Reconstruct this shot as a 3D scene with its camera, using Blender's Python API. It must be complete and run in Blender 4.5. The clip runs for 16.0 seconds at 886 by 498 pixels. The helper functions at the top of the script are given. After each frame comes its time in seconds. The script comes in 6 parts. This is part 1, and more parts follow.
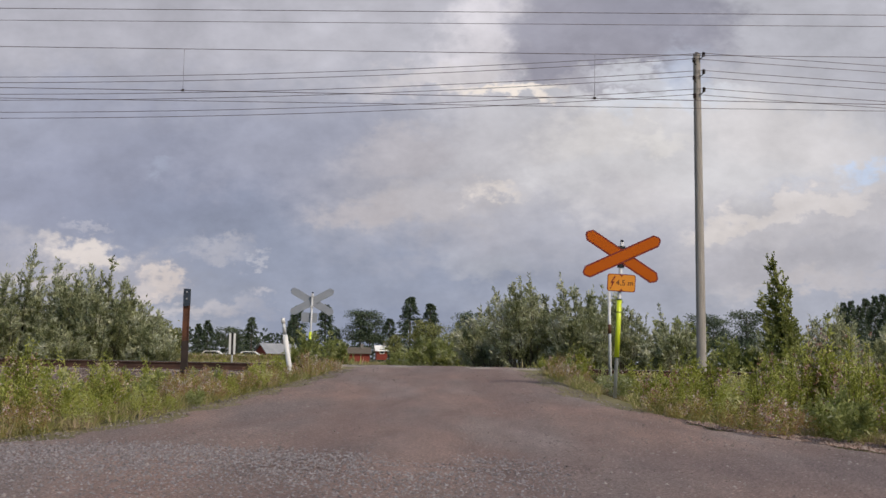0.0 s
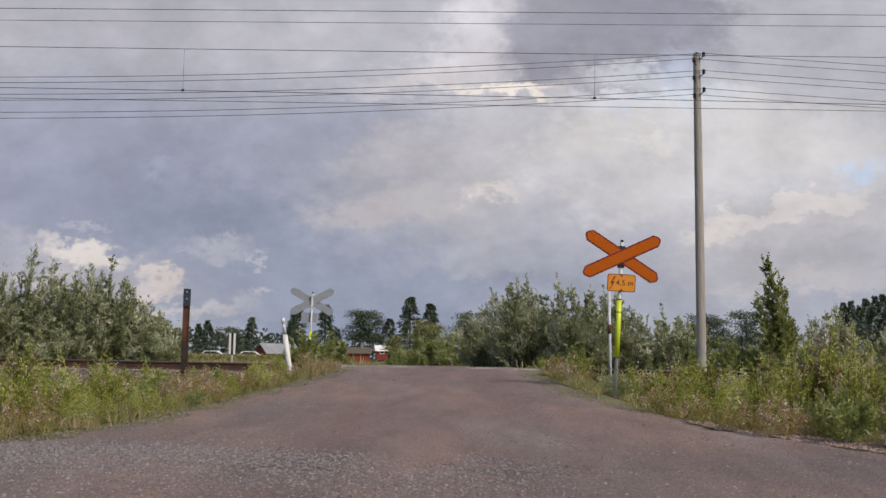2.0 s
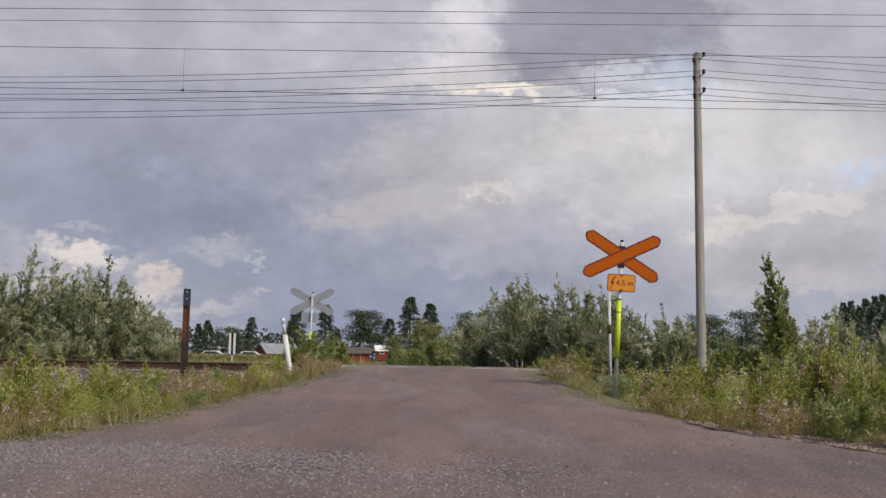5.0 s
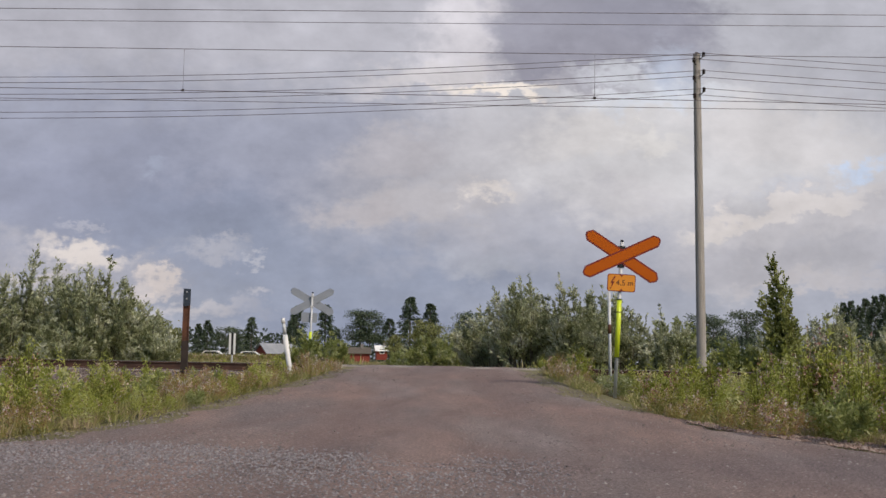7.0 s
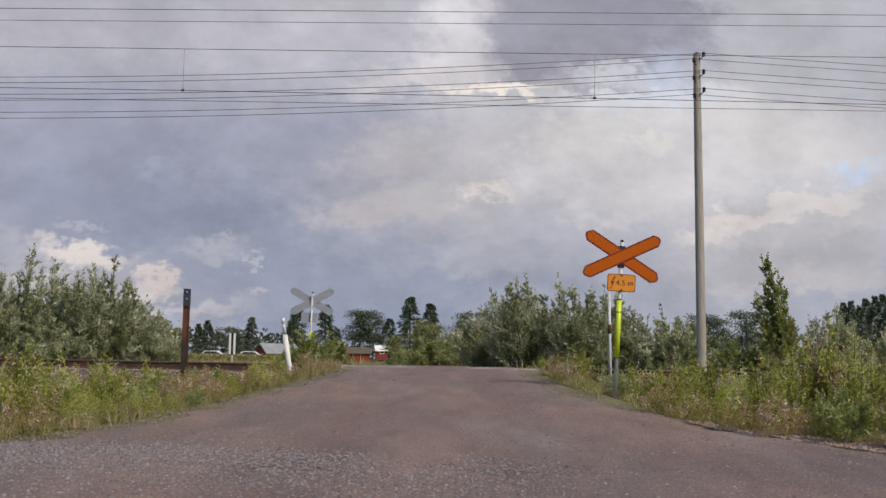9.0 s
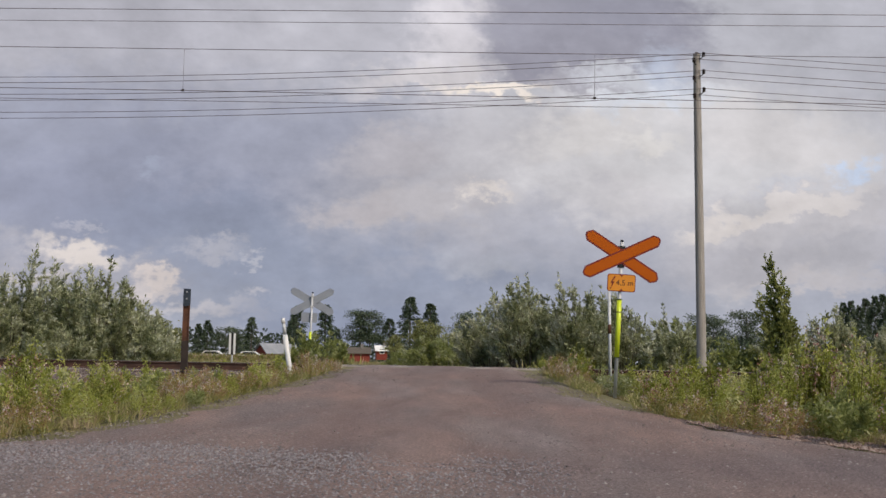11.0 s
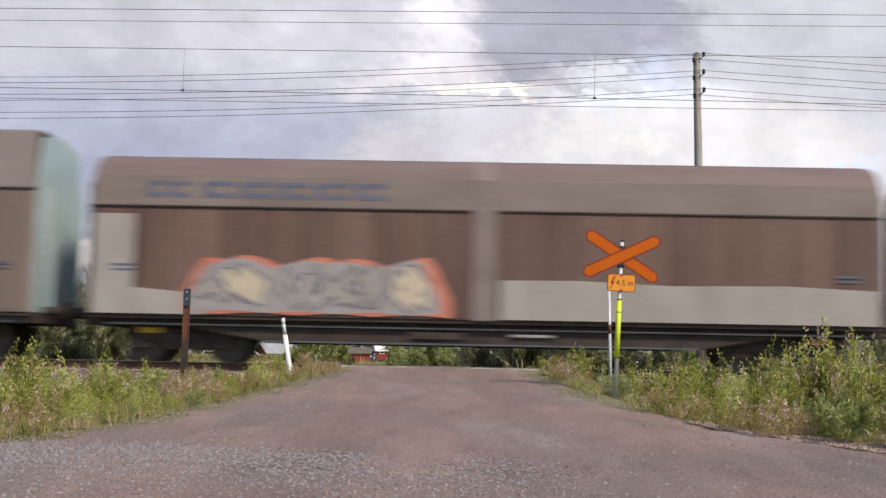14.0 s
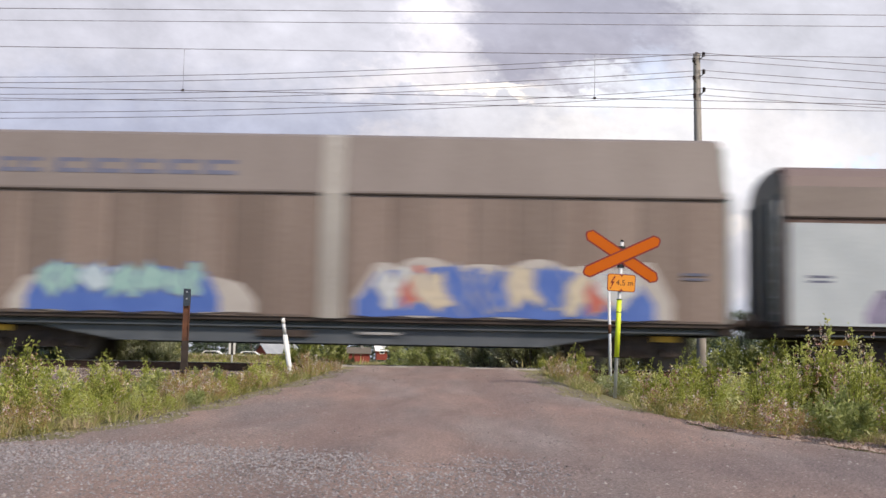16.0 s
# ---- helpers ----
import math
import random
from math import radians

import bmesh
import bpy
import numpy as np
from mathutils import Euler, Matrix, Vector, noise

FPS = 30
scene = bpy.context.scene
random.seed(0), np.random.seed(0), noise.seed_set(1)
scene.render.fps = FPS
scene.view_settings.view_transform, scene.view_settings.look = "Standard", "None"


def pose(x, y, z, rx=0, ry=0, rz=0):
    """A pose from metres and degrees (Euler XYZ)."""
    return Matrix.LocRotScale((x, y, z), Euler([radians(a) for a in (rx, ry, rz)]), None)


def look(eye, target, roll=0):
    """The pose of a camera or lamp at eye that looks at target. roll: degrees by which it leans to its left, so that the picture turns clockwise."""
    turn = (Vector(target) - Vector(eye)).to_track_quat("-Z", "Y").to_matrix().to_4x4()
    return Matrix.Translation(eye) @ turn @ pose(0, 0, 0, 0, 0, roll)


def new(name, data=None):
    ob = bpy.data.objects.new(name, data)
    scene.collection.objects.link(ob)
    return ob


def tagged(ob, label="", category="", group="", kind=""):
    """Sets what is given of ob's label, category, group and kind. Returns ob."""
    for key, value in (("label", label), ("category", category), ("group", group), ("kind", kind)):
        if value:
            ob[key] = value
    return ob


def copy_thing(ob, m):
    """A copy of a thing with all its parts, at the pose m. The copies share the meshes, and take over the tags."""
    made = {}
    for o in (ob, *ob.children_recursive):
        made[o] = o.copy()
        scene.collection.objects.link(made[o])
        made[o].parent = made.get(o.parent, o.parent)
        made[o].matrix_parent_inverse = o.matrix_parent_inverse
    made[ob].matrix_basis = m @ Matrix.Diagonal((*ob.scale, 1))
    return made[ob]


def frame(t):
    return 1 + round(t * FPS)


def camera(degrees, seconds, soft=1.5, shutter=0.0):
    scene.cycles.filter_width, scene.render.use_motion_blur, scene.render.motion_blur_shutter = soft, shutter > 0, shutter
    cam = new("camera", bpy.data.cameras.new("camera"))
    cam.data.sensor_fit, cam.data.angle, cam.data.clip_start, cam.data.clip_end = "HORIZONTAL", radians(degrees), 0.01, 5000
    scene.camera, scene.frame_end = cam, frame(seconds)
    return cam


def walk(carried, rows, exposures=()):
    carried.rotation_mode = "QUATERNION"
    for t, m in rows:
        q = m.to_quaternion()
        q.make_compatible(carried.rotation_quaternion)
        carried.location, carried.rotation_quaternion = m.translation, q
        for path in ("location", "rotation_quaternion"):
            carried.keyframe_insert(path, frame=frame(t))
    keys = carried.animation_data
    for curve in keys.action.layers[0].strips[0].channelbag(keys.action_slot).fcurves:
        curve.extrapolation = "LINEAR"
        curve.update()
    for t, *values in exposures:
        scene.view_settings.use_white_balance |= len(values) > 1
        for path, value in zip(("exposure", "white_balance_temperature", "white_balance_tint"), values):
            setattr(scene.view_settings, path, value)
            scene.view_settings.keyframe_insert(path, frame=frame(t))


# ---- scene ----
cam = camera(42.0, 16.0, soft=1.5, shutter=0.5)
EYE = (0.0, 0.0, 0.14)
AIM = look(EYE, (EYE[0] - math.sin(radians(0.7)) * 10, EYE[1] + math.cos(radians(0.7)) * 10, EYE[2] + 0.9646), 1.08)
walk(cam, [(0.0, AIM), (16.0, AIM)],
     exposures=[(0.0, 0.0), (11.3, 0.0), (12.0, 0.0), (12.5, 0.08), (13.0, 0.23), (13.6, 0.45), (14.2, 0.57), (16.0, 0.65)])

# ---- world and sun ----
world = bpy.data.worlds.new("sky")
scene.world = world
world.use_nodes = True
wn = world.node_tree
sky = wn.nodes.new("ShaderNodeTexSky")
sky.sky_type, sky.sun_disc = "NISHITA", False
sky.sun_elevation, sky.sun_rotation = radians(46), radians(136)
wn.nodes["Background"].inputs["Strength"].default_value = 0.10
wn.links.new(sky.outputs[0], wn.nodes["Background"].inputs["Color"])

sun = new("sun", bpy.data.lights.new("sun", "SUN"))
sun.data.energy, sun.data.angle, sun.data.color = 3.1, radians(9), (1.0, 0.87, 0.71)
sun.matrix_world = look((6, -6.2, 8.9), (0, 0, 0))


# ---- node helpers ----
def material(name):
    m = bpy.data.materials.new(name)
    m.use_nodes = True
    return m, m.node_tree.nodes, m.node_tree.links, m.node_tree.nodes["Principled BSDF"]


def ramp(nodes, stops):
    r = nodes.new("ShaderNodeValToRGB")
    while len(r.color_ramp.elements) < len(stops):
        r.color_ramp.elements.new(0.5)
    for e, (p, c) in zip(r.color_ramp.elements, stops):
        e.position, e.color = p, (*c, 1)
    return r


def surface(name, dark, light, scale=4.0, rough=0.7, metal=0.0, bump=0.2, fine=60.0, stretch=(1, 1, 1), depth=0.01,
            grime=None, spec=0.4, vary=0.0):
    """A painted, stony or metal surface: large stains between two colours, fine grain on top, bump."""
    m, n, l, b = material(name)
    tc = n.new("ShaderNodeTexCoord")
    mp = n.new("ShaderNodeMapping")
    mp.inputs["Scale"].default_value = stretch
    l.new(tc.outputs["Object"], mp.inputs[0])
    a, f = n.new("ShaderNodeTexNoise"), n.new("ShaderNodeTexNoise")
    a.inputs["Scale"].default_value, a.inputs["Detail"].default_value = scale, 6
    f.inputs["Scale"].default_value, f.inputs["Detail"].default_value = fine, 3
    l.new(mp.outputs[0], a.inputs["Vector"])
    l.new(tc.outputs["Object"], f.inputs["Vector"])
    mix = n.new("ShaderNodeMix")
    mix.data_type = "FLOAT"
    mix.inputs[0].default_value = 0.35
    l.new(a.outputs[0], mix.inputs[2])
    l.new(f.outputs[0], mix.inputs[3])
    stops = [(0.32, dark), (0.68, light)]
    if grime:
        stops = [(0.25, grime), (0.4, dark), (0.68, light)]
    r = ramp(n, stops)
    l.new(mix.outputs[0], r.inputs[0])
    colour = r.outputs[0]
    if vary:
        info, mul, tint = n.new("ShaderNodeObjectInfo"), n.new("ShaderNodeMapRange"), n.new("ShaderNodeMix")
        mul.inputs[3].default_value, mul.inputs[4].default_value = 1 - vary, 1 + vary
        l.new(info.outputs["Random"], mul.inputs[0])
        tint.data_type, tint.blend_type = "RGBA", "MULTIPLY"
        tint.inputs[0].default_value = 1.0
        l.new(colour, tint.inputs[6])
        l.new(mul.outputs[0], tint.inputs[7])
        colour = tint.outputs[2]
    l.new(colour, b.inputs["Base Color"])
    b.inputs["Roughness"].default_value, b.inputs["Metallic"].default_value = rough, metal
    b.inputs["Specular IOR Level"].default_value = spec
    if bump:
        bp = n.new("ShaderNodeBump")
        bp.inputs["Strength"].default_value, bp.inputs["Distance"].default_value = bump, depth
        l.new(mix.outputs[0], bp.inputs["Height"])
        l.new(bp.outputs[0], b.inputs["Normal"])
    return m


def leafy(name, tones, translucent=0.5, rough=0.55, patch=2.0, spread=0.45):
    """Leaves: a tone for each leaf and each sprig, some light let through."""
    m, n, l, b = material(name)
    g = n.new("ShaderNodeNewGeometry")
    r = ramp(n, [(i / (len(tones) - 1), c) for i, c in enumerate(tones)])
    tc, clump, own, both = n.new("ShaderNodeTexCoord"), n.new("ShaderNodeTexNoise"), n.new("ShaderNodeMath"), n.new("ShaderNodeMath")
    clump.inputs["Scale"].default_value, clump.inputs["Detail"].default_value = patch, 2
    l.new(tc.outputs["Object"], clump.inputs["Vector"])
    own.operation, both.operation = "MULTIPLY_ADD", "MULTIPLY_ADD"
    own.inputs[1].default_value, own.inputs[2].default_value = spread, -0.6 - spread / 2 + 0.5 - 0.4
    l.new(g.outputs["Random Per Island"], own.inputs[0])
    both.inputs[1].default_value = 2.0
    l.new(clump.outputs[0], both.inputs[0])
    l.new(own.outputs[0], both.inputs[2])
    l.new(both.outputs[0], r.inputs[0])
    l.new(r.outputs[0], b.inputs["Base Color"])
    b.inputs["Roughness"].default_value = rough
    t, ms = n.new("ShaderNodeBsdfTranslucent"), n.new("ShaderNodeMixShader")
    ms.inputs[0].default_value = translucent
    l.new(r.outputs[0], t.inputs["Color"])
    l.new(b.outputs[0], ms.inputs[1])
    l.new(t.outputs[0], ms.inputs[2])
    l.new(ms.outputs[0], n["Material Output"].inputs["Surface"])
    return m


# ---- mesh helpers ----
def part(name, bm, mat, parent=None, label=""):
    """Links a bmesh as one mesh object under a thing or a part."""
    me = bpy.data.meshes.new(name)
    bm.to_mesh(me)
    bm.free()
    me.materials.append(mat)
    ob = new(name, me)
    if parent is not None:
        ob.parent = parent
    return tagged(ob, label)


def sheet(name, verts, faces, mat, parent=None, smooth=False):
    me = bpy.data.meshes.new(name)
    me.from_pydata([tuple(v) for v in verts], [], [tuple(f) for f in faces])
    if smooth:
        me.shade_smooth()
    me.materials.append(mat)
    ob = new(name, me)
    if parent is not None:
        ob.parent = parent
    return ob


def empty(name, label, category, group="", kind=""):
    return tagged(new(name), label, category, group, kind)


def box(bm, x0, x1, y0, y1, z0, z1, bevel=0.0):
    vs = [bm.verts.new((x, y, z)) for x in (x0, x1) for y in (y0, y1) for z in (z0, z1)]
    fs = [bm.faces.new([vs[i] for i in q]) for q in ((0, 1, 3, 2), (4, 6, 7, 5), (0, 4, 5, 1), (2, 3, 7, 6), (0, 2, 6, 4), (1, 5, 7, 3))]
    if bevel:
        es = list({e for f in fs for e in f.edges})
        bmesh.ops.bevel(bm, geom=es, offset=bevel, segments=2, affect="EDGES", profile=0.6)
    return bm


def tube(bm, a, b, r0, r1=None, seg=10, caps=True):
    a, b = Vector(a), Vector(b)
    r1 = r0 if r1 is None else r1
    d = (b - a).normalized()
    s = d.orthogonal().normalized()
    t = d.cross(s)
    rings = []
    for p, r in ((a, r0), (b, r1)):
        rings.append([bm.verts.new(p + (s * math.cos(k * math.tau / seg) + t * math.sin(k * math.tau / seg)) * r) for k in range(seg)])
    for k in range(seg):
        f = bm.faces.new((rings[0][k], rings[0][(k + 1) % seg], rings[1][(k + 1) % seg], rings[1][k]))
        f.smooth = True
    if caps:
        bm.faces.new(rings[0][::-1])
        bm.faces.new(rings[1])
    return bm


def chain(bm, pts, r0, r1=None, seg=5):
    """A bent tube along points."""
    r1 = r0 if r1 is None else r1
    rings = []
    n = len(pts)
    for i, p in enumerate(pts):
        p = Vector(p)
        d = (Vector(pts[min(i + 1, n - 1)]) - Vector(pts[max(i - 1, 0)])).normalized()
        s = d.cross(Vector((0.13, 0.97, 0.21))).normalized()
        t = d.cross(s)
        r = r0 + (r1 - r0) * i / (n - 1)
        rings.append([bm.verts.new(p + (s * math.cos(k * math.tau / seg) + t * math.sin(k * math.tau / seg)) * r) for k in range(seg)])
    for a, b in zip(rings, rings[1:]):
        for k in range(seg):
            f = bm.faces.new((a[k], a[(k + 1) % seg], b[(k + 1) % seg], b[k]))
            f.smooth = True
    return bm


def prism(bm, outline, axis, a, b):
    """An outline of two coordinates drawn out along an axis from a to b."""
    def at(p, q):
        return {"x": (q, p[0], p[1]), "y": (p[0], q, p[1]), "z": (p[0], p[1], q)}[axis]
    r0 = [bm.verts.new(at(p, a)) for p in outline]
    r1 = [bm.verts.new(at(p, b)) for p in outline]
    n = len(outline)
    for k in range(n):
        bm.faces.new((r0[k], r0[(k + 1) % n], r1[(k + 1) % n], r1[k]))
    bm.faces.new(r0[::-1])
    bm.faces.new(r1)
    bmesh.ops.recalc_face_normals(bm, faces=bm.faces[:])
    return bm


def B():
    return bmesh.new()


# ---- cloud backdrop ----
def cloud_material():
    m, n, l, b = material("clouds")
    n.remove(b)
    tc, sep = n.new("ShaderNodeTexCoord"), n.new("ShaderNodeSeparateXYZ")
    l.new(tc.outputs["Object"], sep.inputs[0])

    def math_node(op, a, c=None, k=None):
        q = n.new("ShaderNodeMath")
        q.operation = op
        for i, v in enumerate((a, c, k)):
            if v is None:
                continue
            if isinstance(v, (int, float)):
                q.inputs[i].default_value = v
            else:
                l.new(v, q.inputs[i])
        return q.outputs[0]

    u, v = math_node("DIVIDE", sep.outputs[0], sep.outputs[1]), math_node("DIVIDE", sep.outputs[2], sep.outputs[1])
    uv = n.new("ShaderNodeCombineXYZ")
    l.new(u, uv.inputs[0])
    l.new(math_node("MULTIPLY", v, 1.45), uv.inputs[1])

    def cloud_noise(scale, detail, offset, rough=0.55):
        mp = n.new("ShaderNodeMapping")
        mp.inputs["Location"].default_value = offset
        l.new(uv.outputs[0], mp.inputs[0])
        q = n.new("ShaderNodeTexNoise")
        q.inputs["Scale"].default_value, q.inputs["Detail"].default_value, q.inputs["Roughness"].default_value = scale, detail, rough
        l.new(mp.outputs[0], q.inputs["Vector"])
        return q.outputs[0], q.outputs[1]

    big, bigc = cloud_noise(7, 8, (3.1, 1.7, 0.4), 0.55)
    small, smallc = cloud_noise(22, 9, (0.3, 4.2, 2.2), 0.6)
    fine, finec = cloud_noise(75, 8, (1.3, 0.2, 5.2), 0.6)

    def warped(at, channel, amounts):
        for c, amount in zip((bigc, smallc, finec), amounts):
            q = n.new("ShaderNodeSeparateColor")
            l.new(c, q.inputs[0])
            at = math_node("ADD", at, math_node("MULTIPLY", math_node("SUBTRACT", q.outputs[channel], 0.5), amount))
        return at

    wu, wv = warped(u, 0, (0.085, 0.070, 0.040)), warped(v, 1, (0.050, 0.055, 0.036))
    base = ramp(n, [(0.0, (0.40, 0.415, 0.48)), (0.3, (0.37, 0.385, 0.46)), (0.7, (0.41, 0.415, 0.48)), (1.0, (0.48, 0.475, 0.53))])
    l.new(math_node("MULTIPLY", wv, 2.9), base.inputs[0])
    state = [base.outputs[0]]

    def blob(cu, cv, ru, rv, colour, amount, turn, edge):
        """A heap of cloud, tilted by turn degrees; a small edge makes a crisp outline."""
        edge = min(0.85, edge * 1.15 + (0.22 if ru < 0.06 else 0.0))
        c, s = math.cos(radians(turn)), math.sin(radians(turn))
        x, y = math_node("SUBTRACT", wu, cu), math_node("SUBTRACT", wv, cv)
        du = math_node("ADD", math_node("MULTIPLY", x, c / ru), math_node("MULTIPLY", y, s / ru))
        dv = math_node("ADD", math_node("MULTIPLY", x, -s / rv), math_node("MULTIPLY", y, c / rv))
        d = math_node("SQRT", math_node("ADD", math_node("MULTIPLY", du, du), math_node("MULTIPLY", dv, dv)))
        g = n.new("ShaderNodeMapRange")
        g.interpolation_type = "SMOOTHSTEP"
        g.inputs[1].default_value, g.inputs[2].default_value = 1 + edge, 1 - edge
        l.new(d, g.inputs[0])
        mx = n.new("ShaderNodeMix")
        mx.data_type = "RGBA"
        l.new(math_node("MULTIPLY", g.outputs[0], amount), mx.inputs[0])
        l.new(state[0], mx.inputs[6])
        mx.inputs[7].default_value = (*colour, 1)
        state[0] = mx.outputs[2]

    blob(-0.284, 0.284, 0.225, 0.047, (0.456, 0.451, 0.509), 0.9, 0, 0.6)
    blob(-0.058, 0.288, 0.118, 0.039, (0.515, 0.509, 0.565), 0.8, 0, 0.6)
    blob(-0.288, 0.157, 0.206, 0.073, (0.305, 0.323, 0.423), 0.95, 0, 0.55)
    blob(-0.375, 0.196, 0.078, 0.029, (0.376, 0.392, 0.491), 0.6, 0, 0.6)
    blob(-0.193, 0.119, 0.113, 0.029, (0.254, 0.279, 0.376), 0.85, -4, 0.5)
    blob(-0.125, 0.190, 0.108, 0.034, (0.352, 0.366, 0.456), 0.8, 8, 0.6)
    blob(-0.083, 0.081, 0.206, 0.049, (0.296, 0.328, 0.429), 0.9, 0, 0.6)
    blob(0.005, 0.152, 0.118, 0.054, (0.456, 0.445, 0.491), 0.85, 8, 0.5)
    blob(0.222, 0.186, 0.206, 0.064, (0.638, 0.624, 0.644), 0.95, 0, 0.5)
    blob(0.133, 0.109, 0.118, 0.034, (0.445, 0.445, 0.503), 0.7, 0, 0.6)
    blob(0.302, 0.293, 0.127, 0.047, (0.474, 0.474, 0.527), 0.9, 0, 0.45)
    blob(-0.025, 0.139, 0.073, 0.018, (0.515, 0.491, 0.515), 0.7, 10, 0.5)
    blob(0.034, 0.150, 0.022, 0.008, (0.73, 0.672, 0.644), 0.8, 0, 0.35)
    blob(-0.055, 0.181, 0.044, 0.015, (0.491, 0.468, 0.503), 0.7, 12, 0.4)
    blob(0.046, 0.193, 0.054, 0.020, (0.515, 0.503, 0.539), 0.7, 15, 0.4)
    blob(-0.084, 0.128, 0.034, 0.011, (0.503, 0.468, 0.491), 0.6, 0, 0.4)
    blob(0.025, 0.085, 0.029, 0.012, (0.434, 0.445, 0.503), 0.6, 0, 0.4)
    blob(0.113, 0.199, 0.054, 0.017, (0.672, 0.644, 0.644), 0.75, 10, 0.4)
    blob(0.172, 0.195, 0.024, 0.008, (0.761, 0.73, 0.716), 0.7, 0, 0.35)
    blob(0.158, 0.145, 0.054, 0.020, (0.617, 0.591, 0.61), 0.6, 0, 0.4)
    blob(0.291, 0.202, 0.073, 0.024, (0.658, 0.631, 0.644), 0.7, -10, 0.4)
    blob(0.032, 0.284, 0.034, 0.059, (0.701, 0.672, 0.716), 0.9, -25, 0.4)
    blob(-0.012, 0.247, 0.059, 0.011, (0.631, 0.597, 0.617), 0.8, 10, 0.4)
    blob(0.150, 0.291, 0.093, 0.051, (0.332, 0.328, 0.392), 1.0, -6, 0.22)
    blob(0.080, 0.263, 0.042, 0.022, (0.314, 0.309, 0.371), 1.0, -10, 0.22)
    blob(0.182, 0.309, 0.054, 0.024, (0.296, 0.296, 0.361), 0.8, 0, 0.3)
    blob(0.135, 0.245, 0.064, 0.010, (0.392, 0.381, 0.434), 0.9, 0, 0.4)
    blob(0.043, 0.237, 0.042, 0.006, (0.888, 0.807, 0.745), 1.0, 2, 0.3)
    blob(0.167, 0.245, 0.044, 0.007, (0.617, 0.631, 0.687), 0.8, -4, 0.4)
    blob(0.187, 0.228, 0.059, 0.009, (0.672, 0.701, 0.776), 0.8, 4, 0.4)
    blob(0.207, 0.256, 0.020, 0.020, (0.515, 0.578, 0.716), 0.6, 0, 0.5)
    blob(0.362, 0.178, 0.020, 0.009, (0.527, 0.638, 0.839), 0.7, 20, 0.35)
    blob(0.290, 0.154, 0.029, 0.007, (0.61, 0.665, 0.776), 0.5, 15, 0.4)
    blob(0.300, 0.112, 0.103, 0.047, (0.533, 0.515, 0.546), 0.95, 10, 0.28)
    blob(0.290, 0.139, 0.073, 0.010, (0.687, 0.644, 0.638), 0.85, 14, 0.35)
    blob(0.236, 0.121, 0.024, 0.008, (0.672, 0.624, 0.61), 0.8, 20, 0.3)
    blob(0.339, 0.103, 0.059, 0.017, (0.434, 0.429, 0.474), 0.8, 6, 0.4)
    blob(0.241, 0.087, 0.054, 0.014, (0.413, 0.407, 0.456), 0.6, 0, 0.4)
    blob(0.319, 0.071, 0.083, 0.008, (0.527, 0.497, 0.515), 0.6, 0, 0.4)
    blob(-0.354, 0.071, 0.093, 0.029, (0.434, 0.429, 0.491), 0.8, 0, 0.4)
    blob(-0.318, 0.092, 0.037, 0.010, (0.73, 0.665, 0.638), 0.95, -8, 0.3)
    blob(-0.369, 0.076, 0.029, 0.007, (0.617, 0.565, 0.565), 0.8, 0, 0.35)
    blob(-0.264, 0.070, 0.016, 0.008, (0.701, 0.624, 0.597), 0.85, 20, 0.3)
    blob(-0.272, 0.058, 0.024, 0.005, (0.617, 0.565, 0.565), 0.8, 0, 0.35)
    blob(-0.209, 0.093, 0.024, 0.007, (0.491, 0.485, 0.539), 0.6, 0, 0.35)
    blob(-0.174, 0.087, 0.009, 0.004, (0.578, 0.571, 0.617), 0.5, 0, 0.35)
    blob(-0.314, 0.115, 0.018, 0.003, (0.503, 0.497, 0.558), 0.5, 0, 0.35)
    blob(-0.175, 0.051, 0.015, 0.004, (0.565, 0.546, 0.591), 0.7, 0, 0.35)
    blob(-0.214, 0.037, 0.054, 0.007, (0.617, 0.578, 0.591), 0.9, 0, 0.4)
    blob(-0.337, 0.039, 0.078, 0.008, (0.515, 0.503, 0.552), 0.7, 0, 0.4)
    blob(-0.101, 0.031, 0.118, 0.018, (0.27, 0.305, 0.413), 0.8, 0, 0.5)
    blob(-0.264, 0.160, 0.010, 0.004, (0.434, 0.491, 0.617), 0.25, 0, 0.4)
    shade = math_node("ADD", math_node("MULTIPLY", big, 0.30), math_node("ADD", math_node("MULTIPLY", small, 0.50), math_node("MULTIPLY", fine, 0.14)))
    em = n.new("ShaderNodeEmission")
    l.new(state[0], em.inputs[0])
    l.new(math_node("ADD", shade, 0.53), em.inputs[1])
    l.new(em.outputs[0], n["Material Output"].inputs["Surface"])
    return m


def cloud_bank():
    radii = [380, 450, 550, 700, 900, 1200, 1600, 2100, 2700, 3300, 3900, 4300, 4500, 4600, 4620]
    verts, faces = [], []
    cols = 61
    for i, r in enumerate(radii):
        z = 470 * (1 - ((r - 3200) / 3400) ** 2)
        if r == 4600:
            z = 200
        if r == 4620:
            z = -60
        for k in range(cols):
            a = radians(-62 + 124 * k / (cols - 1))
            verts.append((r * math.sin(a), r * math.cos(a), z))
    for i in range(len(radii) - 1):
        for k in range(cols - 1):
            faces.append((i * cols + k, i * cols + k + 1, (i + 1) * cols + k + 1, (i + 1) * cols + k))
    ob = sheet("backdrop", verts, faces, cloud_material(), None, True)
    return tagged(ob, "grey and white rain clouds drifting over the evening sky", "sky", kind="structure")


clouds = cloud_bank()

